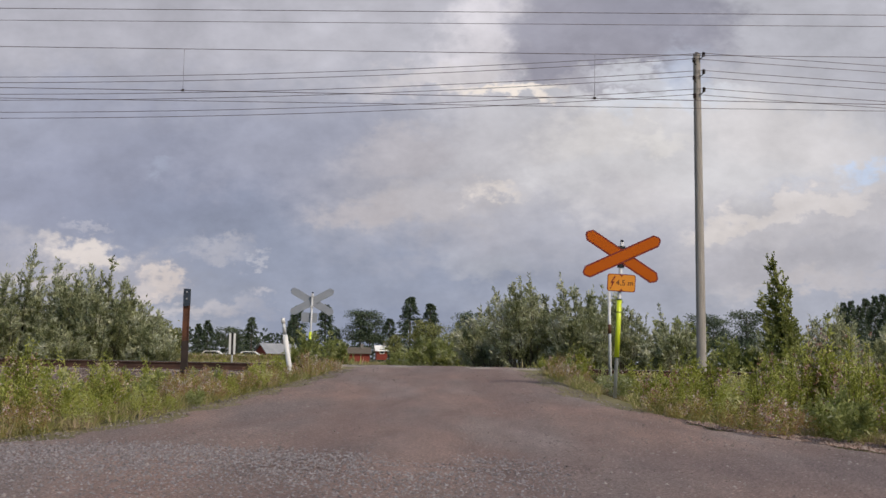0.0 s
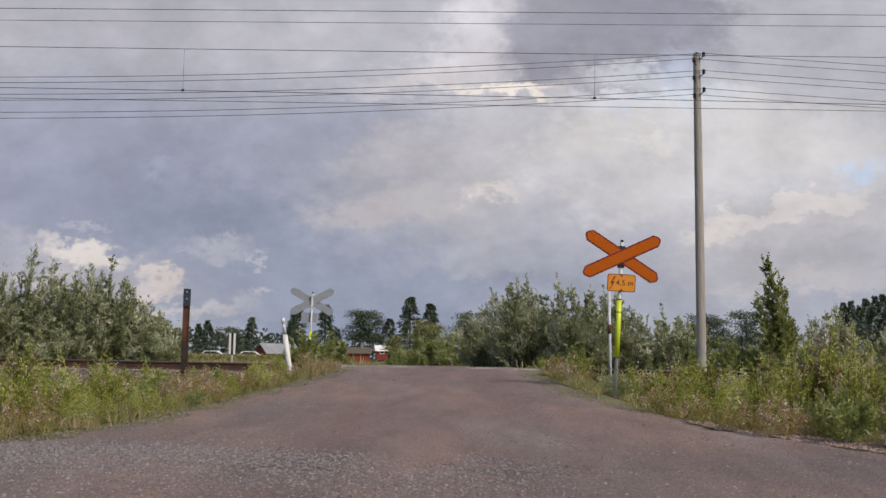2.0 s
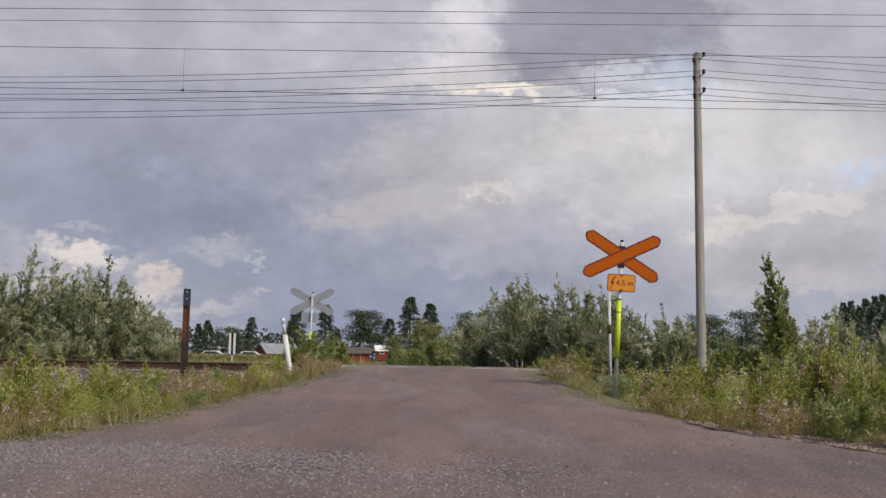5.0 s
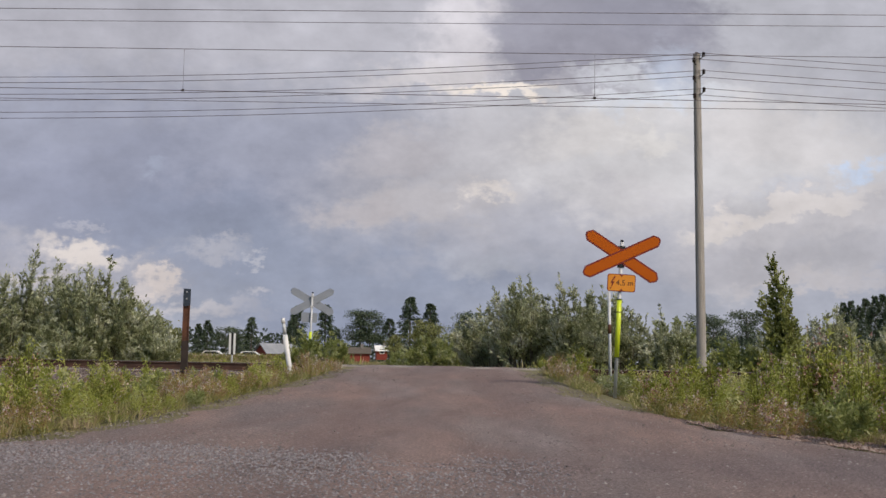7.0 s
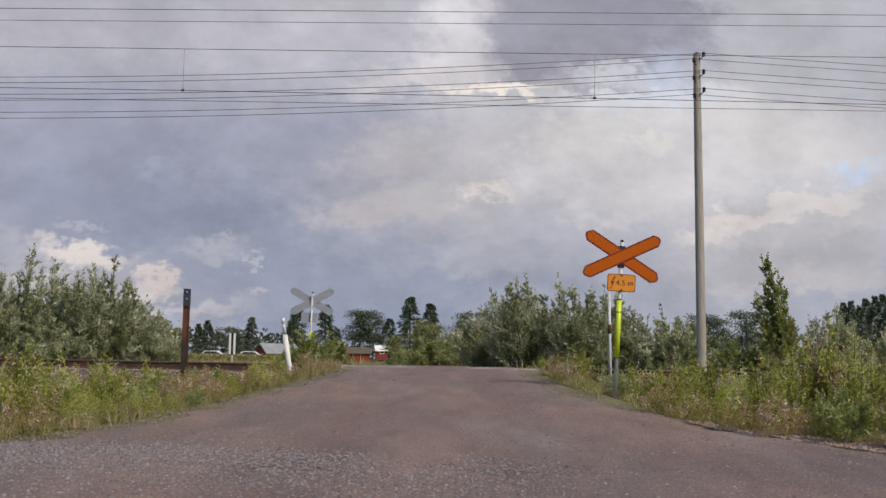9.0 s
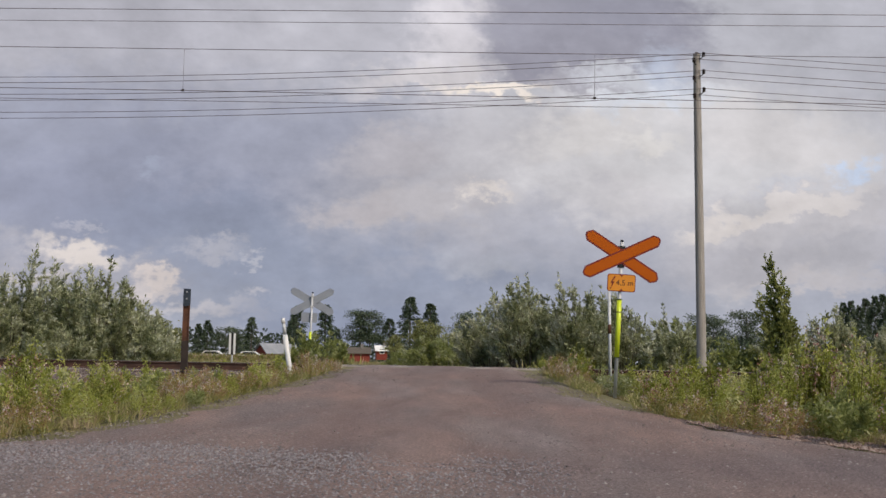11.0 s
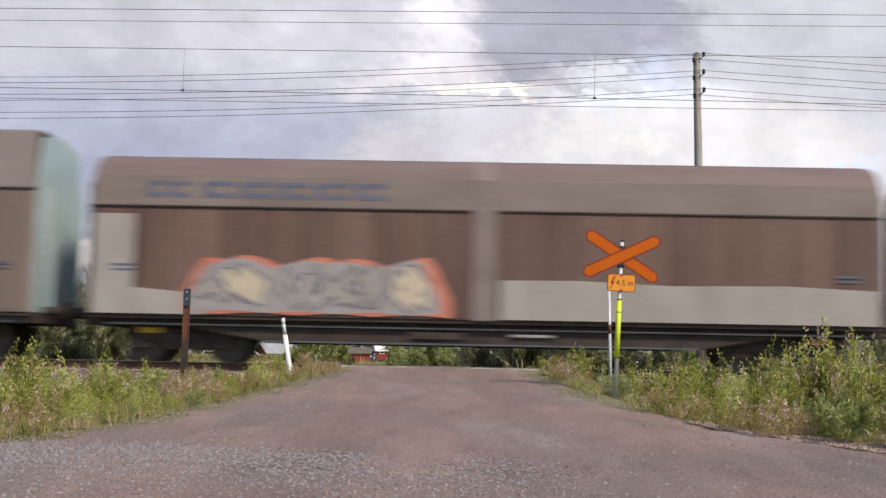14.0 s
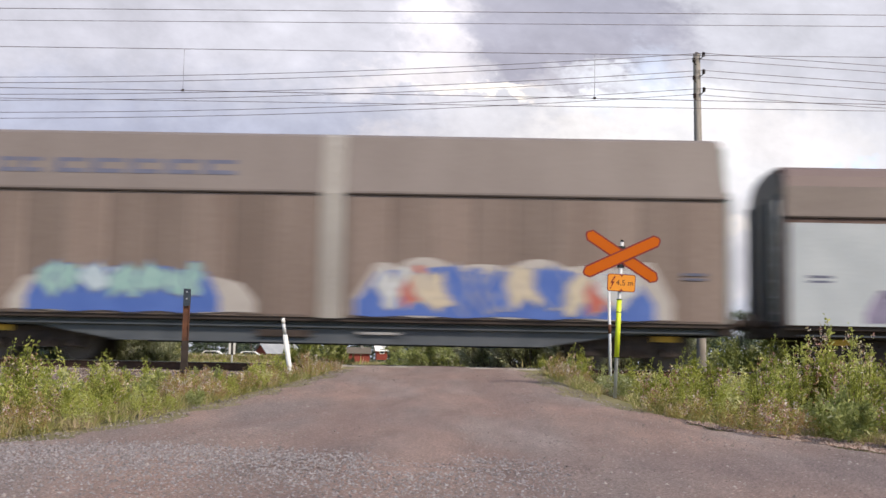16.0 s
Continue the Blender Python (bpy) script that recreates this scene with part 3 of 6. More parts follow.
# ---- railway ----
def build_track():
    prof = [(-2.35, -0.62), (-1.75, -0.22), (1.75, -0.22), (2.35, -0.62)]
    for lo, hi in ((-300, -2.7), (2.05, 300)):
        bm = B()
        prism(bm, [(TRACK_Y + a, z) for a, z in [(-3.0, -0.95), (-2.0, -0.22), (2.0, -0.22), (3.0, -0.95)]], "x", lo, hi)
        tagged(part("ballast_bed", bm, M_BALLAST), "reddish-grey crushed stone bed under the track", "ballast", kind="structure")
    rng = np.random.default_rng(8)
    n = 16000
    x = rng.uniform(-16, 15, n)
    a = rng.uniform(-2.95, -0.9, n)
    z = np.where(a < -2.0, -0.22 + (a + 2.0) * 0.73, -0.21)
    keep = (x < -2.7) | (x > 2.05)
    pts = np.stack([x, TRACK_Y + a, z + 0.0], -1)[keep]
    stones("ballast_stones", pts, rng.uniform(0.025, 0.055, len(pts)), M_BALSTONE, "angular brown-grey ballast stones beside the rails", 9)

    track = empty("railway_track", "single electrified railway track on concrete sleepers", "railway", kind="structure")
    for s in (-1, 1):
        c = TRACK_Y + s * 0.795
        prof = [(-0.075, -0.172), (0.075, -0.172), (0.075, -0.16), (0.012, -0.135), (0.012, -0.04), (0.036, -0.03), (0.036, -0.004),
                (-0.036, -0.004), (-0.036, -0.03), (-0.012, -0.04), (-0.012, -0.135), (-0.075, -0.16)]
        rail = part("rail", prism(B(), [(c + a, z) for a, z in prof], "x", -300, 300), M_RAIL, track, "rusty steel rail")
        part("running_surface", box(B(), -300, 300, c - 0.03, c + 0.03, -0.004, 0.0), M_RAILTOP, rail, "polished rail top")
    proto = None
    for i in range(130):
        x = -40 + i * 0.61
        if -3 < x < 2.3:
            continue
        if proto is None:
            proto = part("sleeper", box(B(), -0.12, 0.12, -1.25, 1.25, -0.38, -0.175, 0.02), M_SLEEPER, track)
            proto.location = (x, TRACK_Y, 0)
        else:
            s = new("sleeper", proto.data)
            s.parent, s.location = track, (x, TRACK_Y, 0)

    deck = empty("crossing_deck", "timber deck laid between and beside the rails", "level crossing", kind="structure")
    for y0, y1 in ((-1.75, -1.33), (-1.32, -0.90), (-0.70, -0.24), (-0.23, 0.23), (0.24, 0.70), (0.90, 1.32), (1.33, 1.75)):
        part("plank", box(B(), -2.75, 2.1, TRACK_Y + y0, TRACK_Y + y1, -0.14, -0.008, 0.012), M_PLANK, deck)


build_track()


# ---- rolling stock ----
def wheelset(x, radius, parent, side_y=0.76):
    bm = B()
    for s in (-1, 1):
        y = s * side_y
        tube(bm, (x, y - 0.06, radius), (x, y + 0.06, radius), radius, radius, 28)
        tube(bm, (x, y - s * 0.06, radius), (x, y - s * 0.09, radius), radius + 0.028, radius + 0.028, 28)
        tube(bm, (x, y + s * 0.06, radius), (x, y + s * 0.13, radius), 0.13, 0.11, 14)
    tube(bm, (x, -side_y, radius), (x, side_y, radius), 0.08, 0.08, 12)
    return part("wheelset", bm, M_WHEEL, parent)


def bogie(thing, x, base, radius, frame_z, half, yellow=None):
    fr = B()
    for s in (-1, 1):
        y = s * 1.02
        prism(fr, [(x - half, frame_z + 0.12), (x - half, frame_z - 0.05), (x - base / 2 - 0.18, frame_z - 0.12), (x - 0.55, frame_z - 0.16), (x - 0.42, frame_z - 0.34),
                   (x + 0.42, frame_z - 0.34), (x + 0.55, frame_z - 0.16), (x + base / 2 + 0.18, frame_z - 0.12), (x + half, frame_z - 0.05), (x + half, frame_z + 0.12)], "y", y - 0.07, y + 0.07)
        for w in (-1, 1):
            xx = x + w * base / 2
            box(fr, xx - 0.17, xx + 0.17, y - 0.12 if s < 0 else y - 0.05, y + 0.05 if s < 0 else y + 0.12, radius - 0.17, radius + 0.2, 0.03)
        for k in (-0.22, 0.0, 0.22):
            tube(fr, (x + k, y - 0.02, frame_z - 0.32), (x + k, y - 0.02, frame_z + 0.02), 0.085, 0.085, 10)
    box(fr, x - 0.3, x + 0.3, -0.95, 0.95, frame_z - 0.25, frame_z + 0.1)
    bg = part("bogie", fr, M_DARK, thing, "oily dark steel bogie")
    for w in (-1, 1):
        wheelset(x + w * base / 2, radius, bg)
    if yellow:
        for s in (-1, 1):
            part("bogie_plate", box(B(), x + yellow - 0.25, x + yellow + 0.25, s * 1.15 - 0.02, s * 1.15 + 0.02, frame_z + 0.0, frame_z + 0.13, 0.01), M_YELLOW, bg, "yellow plate on the bogie")
    return bg


def buffers(thing, x, sgn, z=1.06):
    for y in (-0.95, 0.95):
        bm = B()
        tube(bm, (x, y, z), (x + sgn * 0.30, y, z), 0.10, 0.10, 14)
        tube(bm, (x + sgn * 0.30, y, z), (x + sgn * 0.47, y, z), 0.075, 0.075, 14)
        tube(bm, (x + sgn * 0.45, y, z), (x + sgn * 0.485, y, z), 0.23, 0.22, 20)
        part("buffer", bm, M_DARK, thing)
    bm = B()
    chain(bm, [(x, 0, z - 0.02), (x + sgn * 0.25, 0, z - 0.05), (x + sgn * 0.4, 0, z - 0.25), (x + sgn * 0.43, 0, z - 0.5)], 0.035, 0.03, 8)
    part("coupling", bm, M_DARK, thing)


def plate(points, y, thick=0.012):
    """A flat piece on the side facing the road: outline of (x, z) at depth y."""
    return prism(B(), points, "y", y - thick, y)


def build_loco():
    t = empty("locomotive", "white, green and blue-grey electric locomotive with black underframe", "locomotive")
    L, W = 8.99, 1.55
    # body shell: section with rounded shoulders, drawn along x with chamfered, raked ends
    sec = [(-W, 1.54), (-W, 3.56), (-W + 0.05, 3.62), (-1.25, 3.80), (-0.8, 3.88), (0.8, 3.88), (1.25, 3.80), (W - 0.05, 3.62), (W, 3.56), (W, 1.54)]
    bm = B()
    rings = []
    for x in (-L, -L + 0.38, L - 0.38, L):
        ring = []
        for y, z in sec:
            end = abs(x) == L
            rake = max(0.0, (z - 2.6) * 0.16) if end else 0
            yy = y * (0.90 if end else 1.0)
            ring.append(bm.verts.new((x - math.copysign(rake, x), yy, z)))
        rings.append(ring)
    n = len(sec)
    for a, b in zip(rings, rings[1:]):
        for k in range(n):
            bm.faces.new((a[k], a[(k + 1) % n], b[(k + 1) % n], b[k]))
    bm.faces.new(rings[0])
    bm.faces.new(rings[-1][::-1])
    bmesh.ops.recalc_face_normals(bm, faces=bm.faces[:])
    body = part("body", bm, M_WHITE, t, "glossy white painted body shell")
    # lower skirt
    bm = B()
    prism(bm, [(-L, -1.35), (-L + 0.4, -W - 0.02), (L - 0.4, -W - 0.02), (L, -1.35), (L, 1.35), (L - 0.4, W + 0.02), (-L + 0.4, W + 0.02), (-L, 1.35)], "z", 0.9, 1.53)
    part("skirt", bm, M_SKIRT, t, "blue-grey lower skirt")
    part("waist_line", box(B(), -L + 0.38, L - 0.38, -W - 0.03, -W, 1.53, 1.56), M_TRIM, body, "thin white waist line")
    # roof walk and gutter
    for s in (-1, 1):
        part("gutter", box(B(), -L + 0.4, L - 0.4, s * W - 0.03, s * W + 0.03, 3.575, 3.66, 0.015), M_ROOFGREY, body, "grey roof gutter")
    bm = B()
    prism(bm, [(-1.46, 3.70), (-1.2, 3.86), (-0.8, 3.93), (0.8, 3.93), (1.2, 3.86), (1.46, 3.70)], "x", -L + 0.7, L - 0.7)
    part("roof", bm, M_ROOFGREY, t, "weathered grey roof")
    # ribs, painted with the livery they cross
    yr = -W
    def green_span(z):
        slant = -2.93 + (z - 1.575) * 0.977
        if z < 1.98:
            return [(-8.62, slant), (5.55 + (1.98 - z) * 0.74, 8.62)]
        if z < 2.58:
            return [(-4.83 + (z - 1.98) * 1.08, slant if z < 2.22 else 2.42 - (z - 2.22) * 0.75)]
        return []
    for i, z in enumerate(np.arange(1.72, 3.5, 0.205)):
        for x0, x1 in ((-6.95, 6.95),) if z < 2.55 else ((-6.95, -6.05), (-5.3, -4.15), (4.25, 5.4), (6.1, 6.95)):
            cuts = green_span(z)
            ends = sorted({x0, x1, *(c for ab in cuts for c in ab if x0 < c < x1)})
            for a, b in zip(ends, ends[1:]):
                mid = (a + b) / 2
                mat = M_GREEN if any(p < mid < q for p, q in cuts) else M_WHITE
                for s in (-1, 1):
                    part("rib", prism(B(), [(s * W, z - 0.022), (s * (W + 0.022), z - 0.008), (s * (W + 0.022), z + 0.008), (s * W, z + 0.022)], "x", a, b), mat, body)
    # green livery
    y = yr - 0.004
    def green(pts, proud=0.0):
        part("green_stripe", plate(pts, y - proud, 0.010), M_GREEN, body, "green livery stripe")
    green([(-8.62, 1.575), (-2.93, 1.575), (-2.3, 2.22), (2.42, 2.22), (2.15, 2.58), (-4.18, 2.58), (-4.83, 1.98), (-8.62, 1.98)])
    green([(-4.16, 2.584), (-1.3, 2.584), (-1.65, 3.50), (-3.6, 3.50), (-4.03, 3.46)])
    green([(2.85, 2.60), (3.22, 2.60), (3.60, 1.98), (3.95, 2.60), (4.28, 2.60), (3.80, 1.66), (3.42, 1.66)], 0.010)
    green([(4.40, 2.60), (5.05, 2.60), (5.24, 2.52), (5.24, 2.38), (4.30, 2.38)], 0.010)
    green([(4.12, 2.21), (5.22, 2.21), (5.18, 2.06), (5.02, 1.99), (4.02, 1.99)], 0.010)
    green([(4.62, 1.95), (4.98, 1.95), (5.27, 1.66), (4.92, 1.66)], 0.010)
    green([(5.55, 1.98), (8.62, 1.98), (8.62, 1.575), (5.85, 1.575)])
    # grilles in recessed frames, two rows, and roof grilles
    cols = (-4.03, -2.63, -1.14, 0.28, 1.74, 3.15)
    for c in cols:
        for z0, z1 in ((3.15, 3.47), (2.67, 3.0)):
            g = part("grille", box(B(), c, c + 0.975, yr - 0.028, yr + 0.02, z0, z1, 0.01), M_GRILLE, body, "dark brown ventilation grille")
            bm = B()
            for k in range(5):
                zz = z0 + (z1 - z0) * (k + 0.5) / 5
                box(bm, c + 0.03, c + 0.945, yr - 0.04, yr - 0.03, zz - 0.012, zz + 0.006)
            part("slat", bm, M_DARK, g)
    for a, b in zip(cols[2:], cols[3:]):
        part("pillar", box(B(), a + 1.02, b - 0.04, yr - 0.018, yr, 2.62, 3.50), M_PALEGREY, body, "grey pillar between the grilles")
    for c in cols[2:4]:
        part("roof_grille", prism(B(), [(yr + 0.03, 3.64), (yr + 0.02, 3.66), (-1.22, 3.95), (-1.15, 3.95)], "x", c, c + 0.975), M_GRILLE, body, "dark roof grille")
    # cab windows, doors, portholes
    for s in (-1, 1):
        x0, x1 = sorted((s * 7.58, s * 8.52))
        rake = 0.10 * s
        w = part("cab_window", plate([(x0, 2.83), (x1, 2.83), (x1 - (rake if s > 0 else 0), 3.50), (x0 - (rake if s < 0 else 0), 3.50)], yr - 0.006, 0.012), M_RUBBER, body, "black rubber seal")
        part("pane", plate([(x0 + 0.04, 2.87), (x1 - 0.04, 2.87), (x1 - 0.04 - (rake if s > 0 else 0), 3.46), (x0 + 0.04 - (rake if s < 0 else 0), 3.46)], yr - 0.02, 0.008), M_CABGLASS, w, "side glass coloured like the sky it reflects")
        xd = s * 7.15
        d = part("cab_door", box(B(), xd - 0.36, xd + 0.36, yr - 0.012, yr + 0.01, 1.60, 3.5, 0.006), M_WHITE, body, "white cab door")
        part("green_stripe", box(B(), xd - 0.36, xd + 0.36, yr - 0.018, yr - 0.012, 1.60, 1.98), M_GREEN, d)
        part("handle", box(B(), xd - 0.30, xd - 0.12, yr - 0.05, yr - 0.013, 2.35, 2.38, 0.008), M_GALV, d, "steel door handle")
        for xr in (xd - 0.43, xd + 0.43):
            part("handrail", tube(B(), (xr, yr - 0.06, 1.6), (xr, yr - 0.06, 2.9), 0.014, 0.014, 6), M_GALV, body)
        xp = s * 5.72
        port = part("porthole", tube(B(), (xp, yr - 0.02, 3.1), (xp, yr + 0.01, 3.1), 0.34, 0.34, 32), M_PALEGREY, body, "round grey porthole rim")
        part("pane", tube(B(), (xp, yr - 0.028, 3.1), (xp, yr - 0.02, 3.1), 0.27, 0.27, 32), M_BLUEBLACK, port)
        # front screen, lights, yellow corner
        xe = s * L
        part("front_window", prism(B(), [(-1.2, 2.75), (1.2, 2.75), (1.1, 3.45), (-1.1, 3.45)], "x", *sorted((xe - s * 0.12, xe - s * 0.02))), M_CABGLASS, body, "dark windscreen")
        xa, xb = sorted((xe - s * 0.005, xe - s * 0.42))
        part("corner_panel", prism(B(), [(s * (L + 0.012), -1.36), (s * (L - 0.41), -W - 0.032), (s * (L - 0.72), -W - 0.032), (s * (L - 0.72), -W - 0.02), (s * (L - 0.4), -W - 0.02), (s * L, -1.34)], "z", 0.91, 1.33), M_YELLOW, t, "yellow warning panel at the cab corner")
        part("front_panel", box(B(), *sorted((xe, xe + s * 0.012)), -1.33, 1.33, 0.91, 1.33), M_YELLOW, t, "yellow warning panel")
        part("step_recess", box(B(), *sorted((s * 6.95, s * 7.4)), -W - 0.03, -W - 0.02, 1.30, 1.42, 0.003), M_RUBBER, t)
        for y in (-1.0, 1.0):
            part("headlight", tube(B(), (xe, y, 1.75), (xe + s * 0.05, y, 1.75), 0.13, 0.13, 16), M_PALEGREY, t, "round headlight")
        hood = B()
        prism(hood, [(s * 7.55, 3.72), (s * 8.78, 3.66), (s * 8.95, 3.85), (s * 8.80, 4.08), (s * 7.62, 4.10)], "y", -1.2, 1.2)
        part("cab_roof_hood", hood, M_ROOFGREY, t, "grey roof hood over the cab")
        part("hood_panel", box(B(), *sorted((s * 7.68, s * 8.62)), -1.215, -1.2, 3.76, 4.05, 0.004), M_GRILLE, t)
        part("horn", tube(B(), (s * 8.7, -0.5, 4.05), (s * 8.98, -0.5, 4.05), 0.03, 0.08, 10), M_DARK, t)
        buffers(t, xe, s)
        bm = B()
        prism(bm, [(-1.2, 0.28), (1.2, 0.28), (1.35, 0.85), (-1.35, 0.85)], "x", *sorted((xe - s * 0.08, xe - s * 0.14)))
        part("snow_plough", bm, M_DARK, t)
    # equipment on the roof
    for xc, w in ((-3.2 + 1.05, 0.62), (1.95, 0.62)):
        bm = B()
        prism(bm, [(xc - w, 3.85), (xc + w, 3.85), (xc + w - 0.1, 4.42), (xc - w + 0.1, 4.42)], "y", -1.0, 1.0)
        u = part("roof_unit", bm, M_PALEGREY, t, "grey louvred roof housing")
        for k in range(6):
            zz = 3.95 + k * 0.078
            part("louvre", box(B(), xc - w + 0.16, xc + w - 0.16, -1.035, -0.98, zz, zz + 0.035, 0.004), M_ROOFGREY, u)
        part("roof_case", box(B(), xc - 1.32, xc - 0.72, -0.75, 0.75, 3.88, 4.36, 0.03), M_BAND, t, "pale roof equipment case")
        part("roof_case", box(B(), xc + 0.72, xc + 1.2, -0.75, 0.75, 3.88, 4.25, 0.03), M_BAND, t, "pale roof equipment case")
        part("cable_rail", tube(B(), (xc - 1.4, -0.6, 4.5), (xc + 1.4, -0.6, 4.47), 0.018, 0.018, 6), M_DARK, t)
    for x in (-6.6, -4.35, -0.9, -0.1, 0.5, 1.0, 3.4, 3.75, 6.55):
        bm = B()
        for k in range(4):
            tube(bm, (x, -0.5, 3.9 + k * 0.07), (x, -0.5, 3.95 + k * 0.07), 0.085, 0.06, 10)
        part("insulator", bm, M_INSUL, t)
    part("roof_breaker", box(B(), -0.45, 0.05, -0.6, 0.1, 4.18, 4.30, 0.04), M_DARK, t)
    part("busbar", tube(B(), (-6.6, -0.5, 4.2), (6.55, -0.5, 4.2), 0.016, 0.016, 6), M_DARK, t)
    for xa, xb, top in ((-3.55, -3.0, 4.3), (-0.78, -0.46, 4.36), (0.1, 0.62, 4.4), (3.36, 4.1, 4.14), (-7.2, -6.75, 4.12), (6.6, 6.95, 4.08)):
        part("roof_case", box(B(), xa, xb, -0.8, 0.7, 3.88, top, 0.03), M_BAND, t, "pale roof equipment case")
    for x in (-6.35, -5.9, -4.8, -4.4, 4.5, 5.6):
        part("pantograph_foot", tube(B(), (x, -0.5, 3.9), (x, -0.5, 4.06), 0.07, 0.05, 10), M_BAND, t, "white porcelain foot")
    pantograph(t, -5.35, 0.0)
    pantograph(t, 5.05, 1.0)
    # underframe
    for x in (-4.4, 4.4):
        bogie(t, x, 3.0, 0.625, 0.78, 2.15)
    bm = B()
    box(bm, -1.9, 0.35, -1.38, 1.38, 0.32, 0.9, 0.05)
    part("battery_box", bm, M_DARK, t)
    part("transformer", box(B(), 0.5, 2.1, -1.3, 1.3, 0.25, 0.9, 0.06), M_WHEEL, t, "brown-grey transformer tank")
    # added dark boxes close the gaps where only darkness shows under the body
    for xa, xb, low in ((-8.4, -7.1, 0.34), (-6.7, -6.2, 0.2), (-4.95, -3.85, 0.24), (-2.75, -2.1, 0.22), (2.25, 2.75, 0.2), (3.85, 4.95, 0.24), (6.15, 6.7, 0.2), (7.2, 8.4, 0.34)):
        part("gap_filler", box(B(), xa, xb, -1.24, 1.24, low, 0.82, 0.04), M_DARK, t, "plain dark box added to fill the gaps below the frame")
    for xa in (-6.2, -3.1, 2.75, 5.75):
        part("brake_rigging", tube(B(), (xa, -1.2, 0.36), (xa + 0.5, -1.2, 0.62), 0.03, 0.03, 6), M_WHEEL, t)
    part("maker_plate", box(B(), 0.95, 1.55, -W - 0.03, -W - 0.02, 1.2, 1.33, 0.003), M_TAUPE, t, "brownish plate on the skirt")
    part("underframe", box(B(), -8.8, 8.8, -1.1, 1.1, 0.78, 0.9), M_DARK, t)
    return t


def pantograph(t, xc, up):
    """A diamond pantograph: folded flat (up 0) or raised to the wire (up 1)."""
    bm = B()
    box(bm, xc - 0.62, xc + 0.62, -0.55, 0.55, 4.02, 4.22, 0.05)
    p = part("pantograph", bm, M_DARK, t, "raised diamond pantograph" if up else "folded diamond pantograph")
    hz = 4.15
    mid = 5.22 if up else 4.22
    top = 6.17 if up else 4.34
    reach = 1.28 if up else 1.55
    for s in (-1, 1):
        for y in (-0.45, 0.45):
            part("lower_arm", tube(B(), (xc + s * 0.55, y, hz), (xc + s * reach, y * 1.1, mid), 0.035, 0.03, 8), M_ROOFGREY, p)
            part("upper_arm", tube(B(), (xc + s * reach, y * 1.1, mid), (xc + s * 0.12, y * 0.6, top), 0.026, 0.022, 8), M_ROOFGREY, p)
        part("knee_tube", tube(B(), (xc + s * reach, -0.52, mid), (xc + s * reach, 0.52, mid), 0.03, 0.03, 8), M_ROOFGREY, p)
        part("collector", tube(B(), (xc + s * 0.2, -0.85, top + 0.10), (xc + s * 0.2, 0.85, top + 0.10), 0.03, 0.03, 8), M_DARK, p)
    part("head_frame", box(B(), xc - 0.24, xc + 0.24, -0.5, 0.5, top - 0.03, top + 0.09, 0.02), M_DARK, p)


def graffiti_material(name, tones, scale=1.6):
    m, n, l, b = material(name)
    tc, mp = n.new("ShaderNodeTexCoord"), n.new("ShaderNodeMapping")
    mp.inputs["Scale"].default_value = (1.0, 1, 0.75)
    l.new(tc.outputs["Object"], mp.inputs[0])
    w = n.new("ShaderNodeTexNoise")
    w.inputs["Scale"].default_value, w.inputs["Detail"].default_value = 3.0, 3
    l.new(mp.outputs[0], w.inputs["Vector"])
    add = n.new("ShaderNodeVectorMath")
    add.operation = "MULTIPLY_ADD"
    add.inputs[1].default_value = (0.35, 0.35, 0.35)
    l.new(w.outputs["Color"], add.inputs[0])
    l.new(mp.outputs[0], add.inputs[2])
    v = n.new("ShaderNodeTexVoronoi")
    v.inputs["Scale"].default_value = scale
    l.new(add.outputs[0], v.inputs["Vector"])
    sc = n.new("ShaderNodeSeparateColor")
    l.new(v.outputs["Color"], sc.inputs[0])
    r = ramp(n, [(i / len(tones), c) for i, c in enumerate(tones)])
    r.color_ramp.interpolation = "CONSTANT"
    l.new(sc.outputs[0], r.inputs[0])
    edge = n.new("ShaderNodeTexVoronoi")
    edge.feature = "DISTANCE_TO_EDGE"
    edge.inputs["Scale"].default_value = scale
    l.new(add.outputs[0], edge.inputs["Vector"])
    line = ramp(n, [(0.02, (0.16, 0.16, 0.2)), (0.10, (1, 1, 1))])
    l.new(edge.outputs["Distance"], line.inputs[0])
    mx = n.new("ShaderNodeMix")
    mx.data_type, mx.blend_type = "RGBA", "MULTIPLY"
    mx.inputs[0].default_value = 1.0
    l.new(r.outputs[0], mx.inputs[6])
    l.new(line.outputs[0], mx.inputs[7])
    l.new(mx.outputs[2], b.inputs["Base Color"])
    b.inputs["Roughness"].default_value = 0.5
    return m


G_WHITE = graffiti_material("white_violet_spray", [(0.495, 0.495, 0.486), (0.144, 0.117, 0.216), (0.540, 0.540, 0.531), (0.090, 0.099, 0.126), (0.468, 0.468, 0.450), (0.225, 0.198, 0.297)], 2.0)
G_BLUE = graffiti_material("blue_salmon_spray", [(0.077, 0.105, 0.182), (0.294, 0.140, 0.105), (0.098, 0.119, 0.189), (0.315, 0.231, 0.196), (0.140, 0.091, 0.112), (0.084, 0.112, 0.196)], 2.0)
G_DUSK = graffiti_material("violet_blue_spray", [(0.098, 0.105, 0.180), (0.180, 0.120, 0.150), (0.105, 0.112, 0.195), (0.150, 0.128, 0.188), (0.150, 0.090, 0.098)], 2.0)
M_HALO = surface("pale_spray_halo", (0.328, 0.296, 0.281), (0.406, 0.374, 0.359), 2.0, 0.6, bump=0.0)
